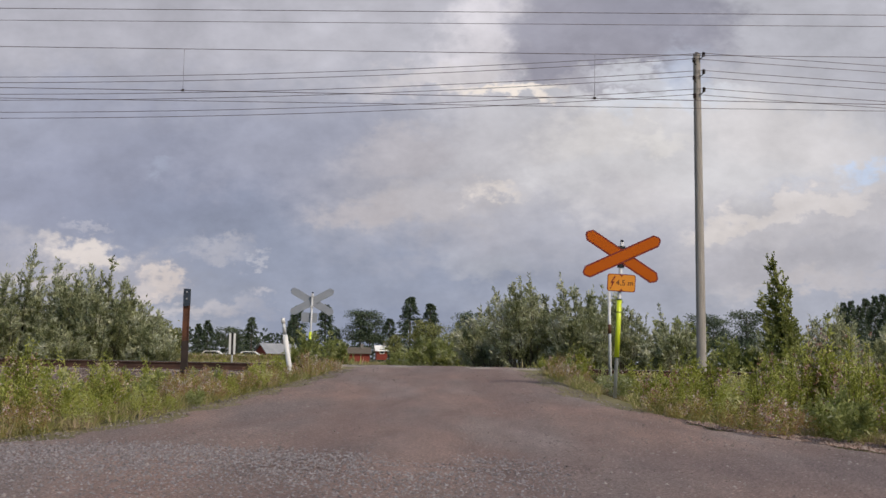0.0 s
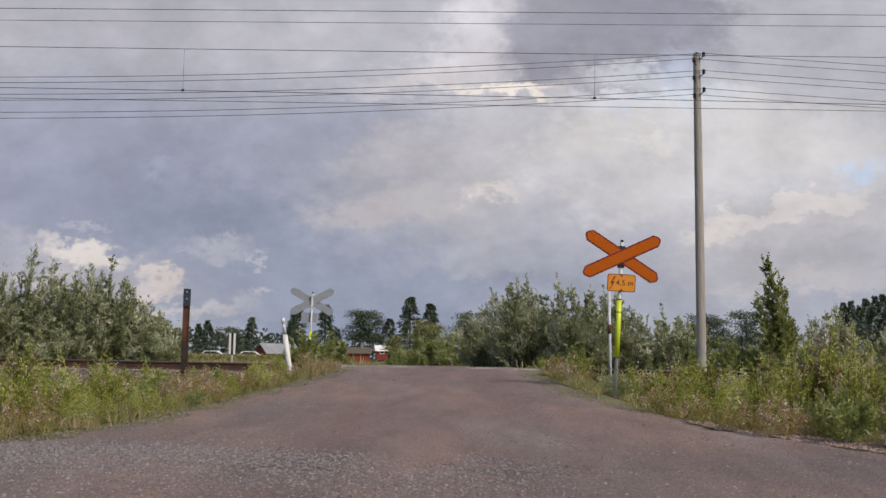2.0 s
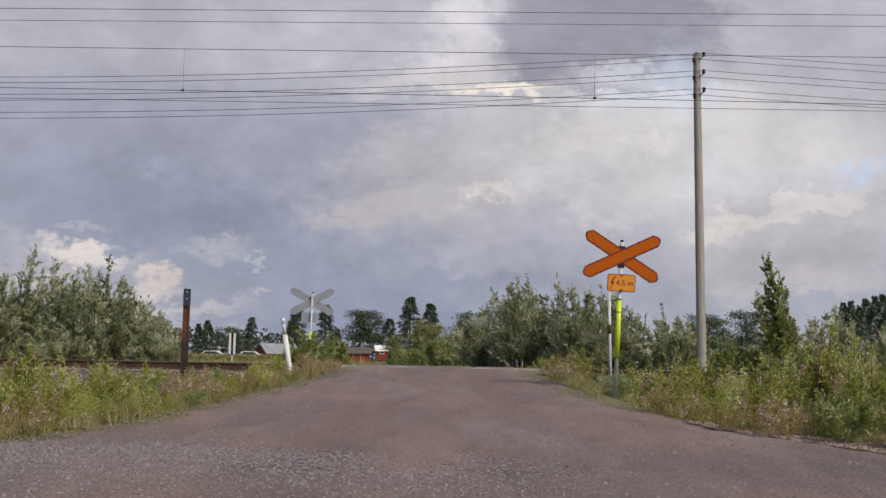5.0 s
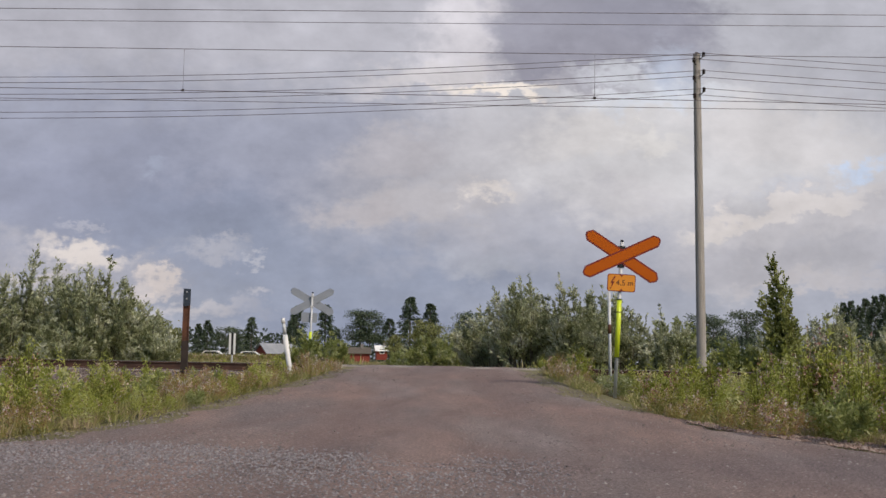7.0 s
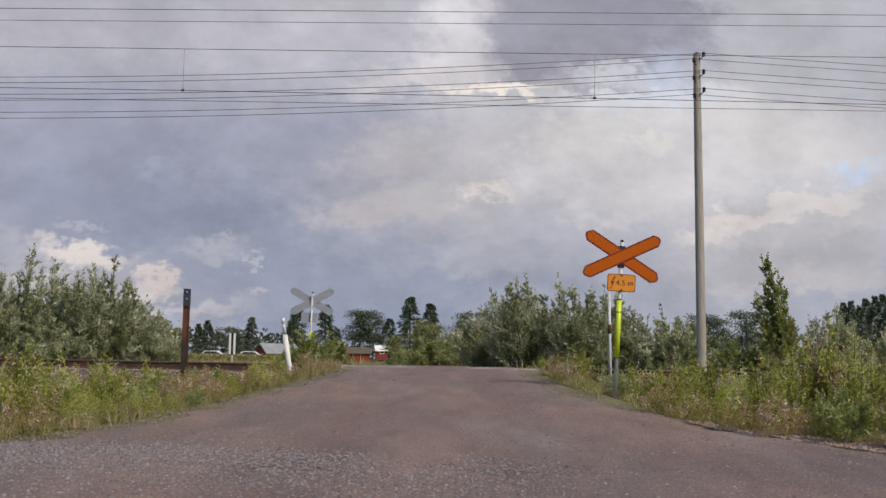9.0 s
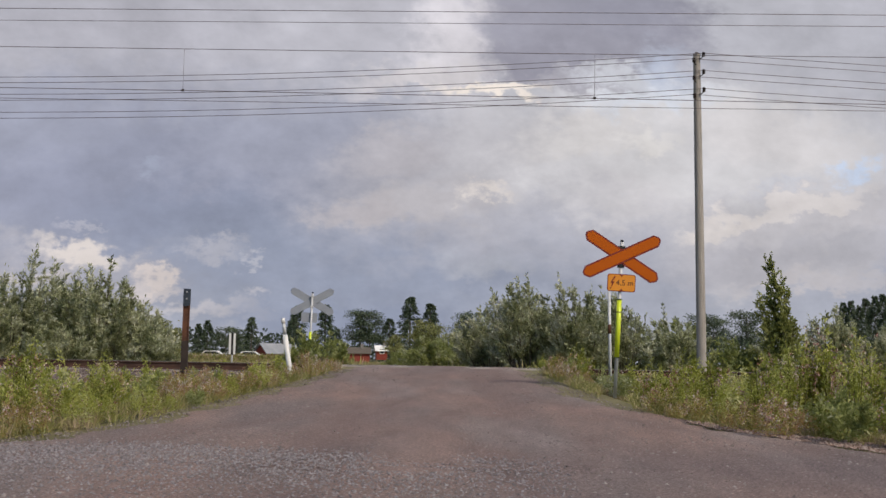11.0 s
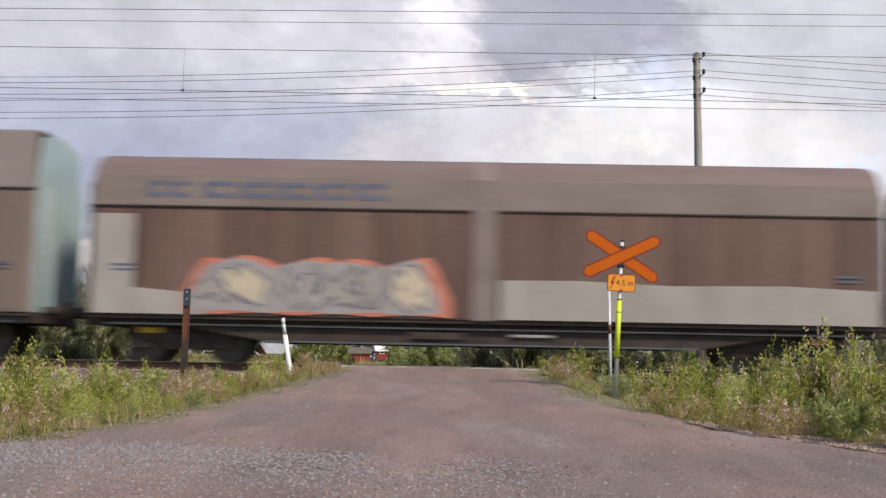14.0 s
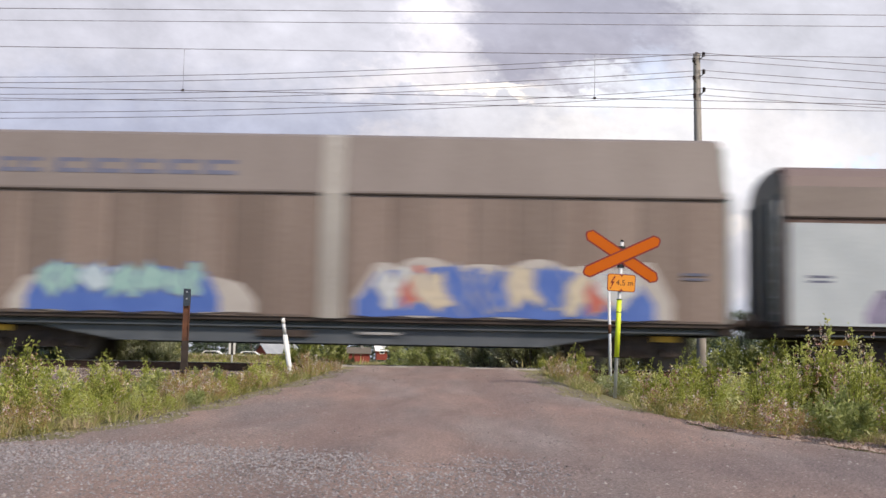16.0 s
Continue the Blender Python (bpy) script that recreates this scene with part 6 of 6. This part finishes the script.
def plant_weeds():
    kinds = [weed_kind(101, "leafy green weeds on the verge", 0.62, 0.30, 12, M_WEED, (0.060, 0.0105), False, 8),
             weed_kind(102, "yellowing weeds with faded flower heads on the verge", 0.55, 0.33, 12, M_WEEDWARM, (0.050, 0.009), True),
             weed_kind(103, "pale silvery-leaved weeds on the verge", 0.62, 0.28, 11, M_WILLOWPALE, (0.068, 0.014), False),
             weed_kind(104, "tall leafy willowherb stems on the verge", 0.95, 0.24, 10, M_WEED, (0.066, 0.0115), True, 9)]
    tall = weed_kind(105, "tall thicket of leafy willowherb on the verge", 1.35, 0.42, 22, M_WEED, (0.066, 0.0115), True, 15)
    rng = np.random.default_rng(77)
    first = [True] * 4
    crowns = []
    for t in kinds:
        me = [c for c in t.children if c.name.startswith("crown")][0].data
        crowns.append(np.array([v.co[:] for v in me.vertices]))
    heads = [np.array([v.co[:] for c in t.children if c.name.startswith("seed_mass") for v in c.data.vertices]).reshape(-1, 3) for t in kinds]
    joined = [[], [], [], [], []]
    def put(k, x, y, s, lift=0.0):
        z = s * rng.uniform(0.9, 1.15)
        t = kinds[k] if first[k] else copy_thing(kinds[k], Matrix.Identity(4))
        first[k] = False
        t.location, t.rotation_euler, t.scale = (x, y, rise(x, y) + lift), (0, 0, rng.uniform(0, 6.28)), (s, s, z)
        return t
    def scatter(k, x, y, s):
        """Adds a clump to the undergrowth that nobody could count."""
        a = rng.uniform(0, 6.28)
        for into, pts in ((k, crowns[k]), (4, heads[k])):
            v = pts * s
            joined[into].append(np.stack([v[:, 0] * math.cos(a) - v[:, 1] * math.sin(a) + x, v[:, 0] * math.sin(a) + v[:, 1] * math.cos(a) + y, v[:, 2] + rise(x, y)], -1))
    step = 0.58
    count = 0
    for left in (True, False):
        for y in np.arange(9.9, 23.6, step):
            edge = float(road_left(y) if left else road_right(y))
            wide = 4.4 + 0.30 * (y - 10)
            for d in np.arange(0.2 if left else 0.35 + 0.55 * float(smooth01((13.5 - y) / 3)), wide, step):
                dd, yy = d + rng.uniform(-0.2, 0.2), y + rng.uniform(-0.22, 0.22)
                x = edge - dd if left else edge + dd
                grow = (0.62 if left else 0.5) + (0.38 if left else 0.5) * min(1, d / 1.1)
                if not left:
                    grow *= 0.95 + 0.3 * min(1, max(0, (x - 3.4) / 2.2))
                if left:
                    grow *= 0.92 if yy < 15 else 0.9
                if yy > 21.0 and d > 1.2:
                    grow *= 0.65
                if not left and 13.5 < yy < 19.4 and abs(x - 0.138 * yy) < 0.55:
                    continue
                s = grow * rng.uniform(0.65, 1.3)
                p = [0.25, 0.65, 0.10, 0.0] if d < 0.8 else ([0.27, 0.33, 0.24, 0.16] if left else [0.38, 0.20, 0.12, 0.30])
                k = int(rng.choice(4, p=p))
                stands = d > 0.9 and (int(d / step) + int(y / step)) % 3 == 0 and yy < 20.5 and count < 230
                if stands:
                    count += 1
                    put(k, x, yy, s)
                else:
                    scatter(k, x, yy, s * 0.95)
    for i in range(170):
        x = rng.uniform(2.6, 17) if i % 3 else rng.uniform(-16, -3.2)
        scatter(int(rng.choice([0, 1, 2])), x, rng.uniform(29.8, 34), rng.uniform(0.9, 1.6))
    for k, mat, lab in ((0, M_WEED, "dense green undergrowth on the verges"), (1, M_WEEDWARM, "yellowing undergrowth on the verges"), (2, M_WILLOWPALE, "silvery undergrowth on the verges"), (3, M_WEED, "tall green undergrowth on the verges"), (4, M_FLOWER, "faded flower heads above the undergrowth")):
        V = np.concatenate(joined[k])
        tagged(sheet("undergrowth", V, np.arange(len(V)).reshape(-1, 4).tolist(), mat), lab, "weeds", kind="stuff")
    # clumps that stand out
    for x, y, s, k in ((-6.25, 17.0, 1.3, 3), (-6.5, 17.2, 1.1, 3), (-5.9, 17.4, 1.05, 2), (-3.3, 21.6, 1.1, 0), (-3.7, 21.3, 1.2, 1), (-4.0, 21.9, 1.1, 0), (-4.6, 20.6, 1.25, 2), (-4.2, 20.0, 1.2, 2), (-4.9, 19.3, 1.0, 2), (-5.6, 19.8, 0.9, 2), (2.35, 22.6, 0.95, 3), (2.0, 23.0, 0.8, 1), (2.2, 21.9, 0.85, 2),
                       ):
        t = put(k, x, y, s)
        swaying.append((t, 2.5, x * 2.1))
    for i, (x, y, s) in enumerate(((4.75, 15.2, 1.12), (5.25, 15.3, 1.05), (5.75, 14.8, 1.0), (4.3, 14.9, 0.85), (5.0, 14.3, 0.9), (4.6, 13.6, 0.8), (5.5, 13.8, 0.85), (6.2, 15.6, 0.95))):
        t = tall if i == 0 else copy_thing(tall, Matrix.Identity(4))
        t.location, t.rotation_euler, t.scale = (x, y, rise(x, y)), (0, 0, i * 1.7), (s, s, s * 1.02)
        swaying.append((t, 2.0, x * 2.1))


plant_weeds()


def verge_grass():
    rng = np.random.default_rng(31)
    for name, left in (("verge_grass_left", True), ("verge_grass_right", False)):
        n = 42000
        y = 9.2 + 14.3 * rng.random(n)
        d = np.abs(rng.normal(0, 1.6, n)) + rng.uniform(0.0, 0.25, n) + (0 if left else 0.12 + 0.75 * smooth01((14 - y) / 3.5))
        x = np.where(left, road_left(y) - d + 0.05, road_right(y) + d - 0.05)
        clump = np.sin(x * 5.1 + 2 * np.sin(y * 2.3)) * np.sin(y * 4.3 + x) > -0.45
        clump &= ~((y > 13.5) & (y < 19.2) & (np.abs(x - 0.138 * y) < 0.22))
        x, y, d = x[clump], y[clump], d[clump]
        z = ground_z(x, y)
        P = np.stack([x, y, z], -1)
        D = np.array([0, 0, 1.0]) + rng.normal(0, 0.35, P.shape)
        V, F = leaves(P, D, 0.21, 0.0045, rng, 0.25)
        ob = sheet("verge_grass", V, F.tolist(), M_GRASS)
        tagged(ob, "patchy yellow-green verge grass beside the gravel", "grass", kind="stuff")
    n = 14000
    x, y = rng.uniform(-48, 15, n), 120 + 27 * rng.random(n)
    P = np.stack([x, y, np.where((y > 144) & (x < -18), -1.2 + 0.85 * (y - 144) / 3, ground_z(x, y))], -1)
    V, F = leaves(P, np.array([0, 0, 1.0]) + rng.normal(0, 0.4, P.shape), 1.0, 0.03, rng, 0.2)
    tagged(sheet("hay_meadow", V, F.tolist(), M_GRASS), "uncut meadow across the field", "grass", kind="stuff")
    n = 7000
    x, y = rng.uniform(-48, -19, n), rng.uniform(146.2, 147.6, n)
    P = np.stack([x, y, np.full(n, -0.5)], -1)
    V, F = leaves(P, np.array([0, 0, 1.0]) + rng.normal(0, 0.3, P.shape), 1.15, 0.035, rng, 0.15)
    tagged(sheet("roadside_grass", V, F.tolist(), M_GRASS), "tall grass along the farm road bank", "grass", kind="stuff")
    n = 9000
    x, y = rng.uniform(-30, 40, n), 30 + 70 * rng.random(n) ** 2
    keep = (x < road_left(y) - 0.2) | (x > road_right(y) + 0.2)
    x, y = x[keep], y[keep]
    P = np.stack([x, y, ground_z(x, y)], -1)
    V, F = leaves(P, np.array([0, 0, 1.0]) + rng.normal(0, 0.4, P.shape), 0.4, 0.02, rng, 0.2)
    tagged(sheet("meadow_grass", V, F.tolist(), M_GRASS), "tall meadow grass beyond the railway", "grass", kind="stuff")


verge_grass()


# ---- distance ----
def conifer(seed, h, width, shape):
    """A far conifer. shape: spruce (pointed, tiered) or pine (bare trunk, broken rounded crown)."""
    rng = np.random.default_rng(seed)
    t = empty("spruce_tree" if shape == "spruce" else "pine_tree", "dark far spruce with drooping tiers" if shape == "spruce" else "dark far pine with a broken rounded crown", "tree", "far trees")
    bm = B()
    chain(bm, [(0, 0, -0.5), (0.02 * h * rng.uniform(-1, 1), 0, h * 0.5), (0, 0, h * 0.97)], 0.018 * h, 0.003 * h, 7)
    P, D = [], []
    if shape == "spruce":
        for z in np.arange(0.08, 1.0, 0.028):
            r = width * (1 - z) ** 0.8 * rng.uniform(0.75, 1.1) + 0.01
            for k in range(7):
                a = rng.uniform(0, 6.28)
                m = 16
                s = np.sqrt(rng.random(m))
                rr = r * rng.uniform(0.6, 1.15)
                q = np.stack([np.cos(a) * s * rr, np.sin(a) * s * rr, z - 0.06 * s * (rr / width) + 0.01 * rng.normal(size=m)], -1)
                P.append(q * h)
                D.append(np.stack([np.cos(a) + rng.normal(0, 0.6, m), np.sin(a) + rng.normal(0, 0.6, m), rng.normal(-0.3, 0.4, m)], -1))
    else:
        for _ in range(44):
            a = rng.uniform(0, 6.28)
            zc = rng.uniform(0.42, 0.95)
            rr = width * math.sqrt(max(0.05, 1 - ((zc - 0.68) / 0.34) ** 2)) * rng.uniform(0.3, 1)
            c = np.array([rr * math.cos(a), rr * math.sin(a), zc])
            bm2 = chain(bm, [(0, 0, (zc - 0.08) * h), tuple(c * h * np.array([0.6, 0.6, 1])), tuple(c * h)], 0.005 * h, 0.002 * h, 4)
            q = c + rng.normal(0, 1, (90, 3)) * np.array([0.06, 0.06, 0.03])
            P.append(q * h)
            D.append(rng.normal(0, 1, (90, 3)) + np.array([0, 0, 0.4]))
    part("trunk", bm, M_BARK, t)
    V, F = leaves(np.concatenate(P), np.concatenate(D), 0.04 * h, 0.007 * h, rng, 0.2)
    sheet("crown", V, F.tolist(), M_SPRUCE, t)
    return t


def broadleaf(seed, h, width):
    rng = np.random.default_rng(seed)
    t = empty("birch_tree", "light green far birch", "tree", "far trees")
    bm = B()
    chain(bm, [(0, 0, -0.3), (0.02 * h, 0, h * 0.4), (0, 0, h * 0.9)], 0.016 * h, 0.003 * h, 7)
    P = []
    for _ in range(40):
        a, zc = rng.uniform(0, 6.28), rng.uniform(0.18, 0.95)
        rr = width * math.sin(math.pi * min(0.95, zc) ** 0.9) ** 0.7 * rng.uniform(0.2, 1)
        c = np.array([rr * math.cos(a), rr * math.sin(a), zc])
        chain(bm, [(0, 0, max(0.1, zc - 0.15) * h), tuple(c * h)], 0.005 * h, 0.002 * h, 4)
        P.append((c + rng.normal(0, 1, (70, 3)) * np.array([0.05, 0.05, 0.035])) * h)
    part("trunk", bm, M_BARK, t)
    P = np.concatenate(P)
    V, F = leaves(P, rng.normal(0, 1, P.shape), 0.04 * h, 0.011 * h, rng, 0.3)
    sheet("crown", V, F.tolist(), M_FARLEAF, t)
    return t


def house(label, w, d, wall_h, roof_h, at, turn, roofing):
    t = empty("house", label, "house", "far houses")
    part("wall", box(B(), -w / 2, w / 2, -d / 2, d / 2, -0.3, wall_h), M_REDWALL, t, "falu red timber wall")
    for s in (-1, 1):
        part("gable", prism(B(), [(-d / 2, wall_h), (d / 2, wall_h), (0, wall_h + roof_h)], "x", *sorted((s * w / 2, s * (w / 2 - 0.15)))), M_REDWALL, t)
        part("roof", prism(B(), [(0, wall_h + roof_h + 0.12), (s * (d / 2 + 0.4), wall_h - 0.1), (s * (d / 2 + 0.4), wall_h - 0.22), (0, wall_h + roof_h)], "x", -w / 2 - 0.4, w / 2 + 0.4), roofing, t, "sheet roof")
    part("chimney", box(B(), w * 0.15, w * 0.15 + 0.6, -0.3, 0.3, wall_h + roof_h - 0.4, wall_h + roof_h + 0.8), M_SLEEPER, t)
    for x in (np.arange(-w / 2 + 1.2, w / 2 - 0.8, 2.2) if w < 5 else ()):
        win = part("window", box(B(), x - 0.55, x + 0.55, -d / 2 - 0.05, -d / 2, 1.0, 2.2), M_TRIM, t, "white framed window")
        part("pane", box(B(), x - 0.42, x + 0.42, -d / 2 - 0.07, -d / 2 - 0.05, 1.12, 2.08), M_PANE, win)
    t.matrix_basis = pose(*at, 0, 0, turn)


def build_distance():
    rng = np.random.default_rng(5)
    kinds = {"spruce": conifer(1, 1.0, 0.25, "spruce"), "spruce_b": conifer(2, 1.0, 0.32, "spruce"), "pine": conifer(3, 1.0, 0.32, "pine"), "birch": broadleaf(4, 1.0, 0.24)}
    used = set()
    def tree(kind, u, y, h, wide=1.0):
        x = u * y
        t = kinds[kind] if kind not in used else copy_thing(kinds[kind], Matrix.Identity(4))
        used.add(kind)
        girth = 1.0 if kind == "pine" else (0.85 if u > 0.3 else 1.35)
        t.location, t.rotation_euler, t.scale = (x, y, float(ground_z(x, y)) - 0.1), (0, 0, rng.uniform(0, 6.28)), (h * wide * girth, h * wide * girth, h)
        return t
    tree("spruce", -0.2227, 330, 10.4)
    tree("spruce", -0.2149, 330, 11.4)
    tree("spruce", -0.1767, 300, 11.5)
    tree("pine", -0.1990, 330, 9.7, 1.15)
    tree("pine", -0.1891, 320, 9.0, 1.15)
    tree("spruce", -0.1373, 280, 13.8)
    tree("spruce_b", -0.1404, 260, 10.3)
    tree("spruce", -0.1128, 280, 14.3)
    tree("spruce", -0.1024, 300, 9.0)
    tree("pine", -0.0818, 300, 14.0, 1.15)
    tree("pine", -0.0744, 300, 13.6, 1.15)
    tree("spruce_b", -0.0571, 300, 11.7)
    tree("spruce", -0.0394, 300, 17.6)
    tree("spruce", -0.0221, 300, 15.9)
    tree("birch", -0.0287, 160, 6.9)
    tree("birch", -0.0179, 150, 6.0)
    tree("birch", -0.2534, 120, 5.1)
    tree("birch", -0.2432, 140, 4.7)
    tree("birch", -0.2633, 110, 5.0)
    tree("pine", 0.0113, 260, 12.3, 1.15)
    tree("pine", 0.2153, 250, 12.4, 1.15)
    tree("pine", 0.2221, 260, 11.8, 1.15)
    tree("pine", 0.2513, 230, 12.2, 1.15)
    tree("spruce", 0.3341, 330, 20.0)
    tree("spruce", 0.3410, 330, 20.5)
    tree("spruce", 0.3536, 330, 21.3)
    tree("spruce", 0.3614, 330, 22.0)
    tree("spruce", 0.3683, 330, 22.6)
    tree("spruce", 0.3771, 330, 23.2)
    tree("spruce_b", 0.3477, 320, 18.4)
    tree("birch", -0.0519, 120, 3.8)
    tree("birch", -0.0031, 110, 3.9)
    tree("birch", 0.0189, 100, 3.9)
    house("red timber barn with a grey sheet roof", 6.0, 5.0, 1.8, 1.5, (-30.8, 200, -0.9), 35, M_ROOFTIN)
    house("red timber house half hidden by pines", 5.2, 4.0, 2.0, 1.1, (-21.2, 250, -0.6), 8, M_BARK)
    house("small red timber shed with a pale roof", 2.4, 3.0, 1.8, 1.0, (-16.6, 260, 0.3), 10, M_TRIM)
    tagged(part("embankment", prism(B(), [(144, -1.2), (147, -0.35), (154, -0.35), (157, -1.2)], "x", -70, -18), M_SOIL), "low grassy bank that carries a farm road", "embankment", kind="structure")
    # parked vehicles far across the field
    for x, y, s in ((-31.7, 150, 1), (-26.9, 150.5, 0.9)):
        t = empty("parked_car", "white car parked far across the field", "car", "far parked cars")
        part("body", prism(B(), [(-2.1, 0.25), (-2.1, 0.75), (-1.2, 0.85), (-0.7, 1.35), (0.9, 1.38), (1.6, 0.9), (2.1, 0.8), (2.1, 0.25)], "y", -0.8, 0.8), M_TRIM, t, "white body")
        part("side_glass", prism(B(), [(-1.0, 0.88), (-0.62, 1.27), (0.8, 1.29), (1.3, 0.92)], "y", -0.81, -0.8), M_PANE, t)
        for wx in (-1.3, 1.3):
            for wy in (-0.75, 0.75):
                part("wheel", tube(B(), (wx, wy - 0.1, 0.3), (wx, wy + 0.1, 0.3), 0.3, 0.3, 14), M_RUBBER, t)
        t.matrix_basis = pose(x, y, -0.55, 0, 0, 4)
    t = empty("greenhouse", "low pale plastic tunnel beyond the bushes", "greenhouse")
    arc = [(2.6 * math.cos(a), 1.35 * math.sin(a)) for a in np.linspace(0, math.pi, 13)]
    part("cover", prism(B(), arc, "x", -1.2, 1.2), M_ROOFTIN, t, "pale plastic cover")
    t.matrix_basis = pose(-3.1, 92, -1.1, 0, 0, 20)


build_distance()


def far_wood():
    rng = np.random.default_rng(15)
    n = 26000
    x = rng.uniform(-900, 900, n)
    y = 720 + rng.uniform(-40, 40, n)
    top = 9 + 3.5 * np.sin(x * 0.031) + 2.5 * np.sin(x * 0.11 + 1) + 5 * rng.random(n)
    z = -1 + top * rng.random(n) ** 0.7
    P = np.stack([x, y, z], -1)
    V, F = leaves(P, rng.normal(0, 1, P.shape) + np.array([0, 0, 0.8]), 3.2, 0.9, rng, 0.1)
    tagged(sheet("far_woods", V, F.tolist(), M_SPRUCE), "dark band of far woodland at the edge of the fields", "forest", kind="stuff")


far_wood()


# ---- what moves ----
def motions():
    # the freight train runs from the right to the left at a steady pace
    for thing, offset in train:
        rows = []
        for k in range(18):
            rows.append((k * 1.0, pose(1.51 + offset - SPEED * (k - 12.1), TRACK_Y, 0.0)))
        walk(thing, rows)
    # clouds drift left
    walk(clouds, [(float(k), pose(-1.9 * k, 0, 0)) for k in range(0, 18)])
    # bushes and tall weeds sway in the wind
    for thing, amount, phase in swaying:
        base, scale = thing.location.copy(), thing.scale.copy()
        turn = thing.rotation_euler.copy()
        rows = []
        for k in range(0, 42):
            s = k * 0.4
            a = amount * (0.6 * math.sin(1.9 * s + phase) + 0.4 * math.sin(3.7 * s + 2.1 * phase)) - 0.5 * amount
            b = 0.5 * amount * math.sin(2.3 * s + 1.7 * phase)
            rows.append((s, Matrix.Translation(base) @ Euler((radians(b), radians(a), 0)).to_matrix().to_4x4() @ Euler((0, 0, turn.z)).to_matrix().to_4x4()))
        walk(thing, rows)
        thing.scale = scale


motions()
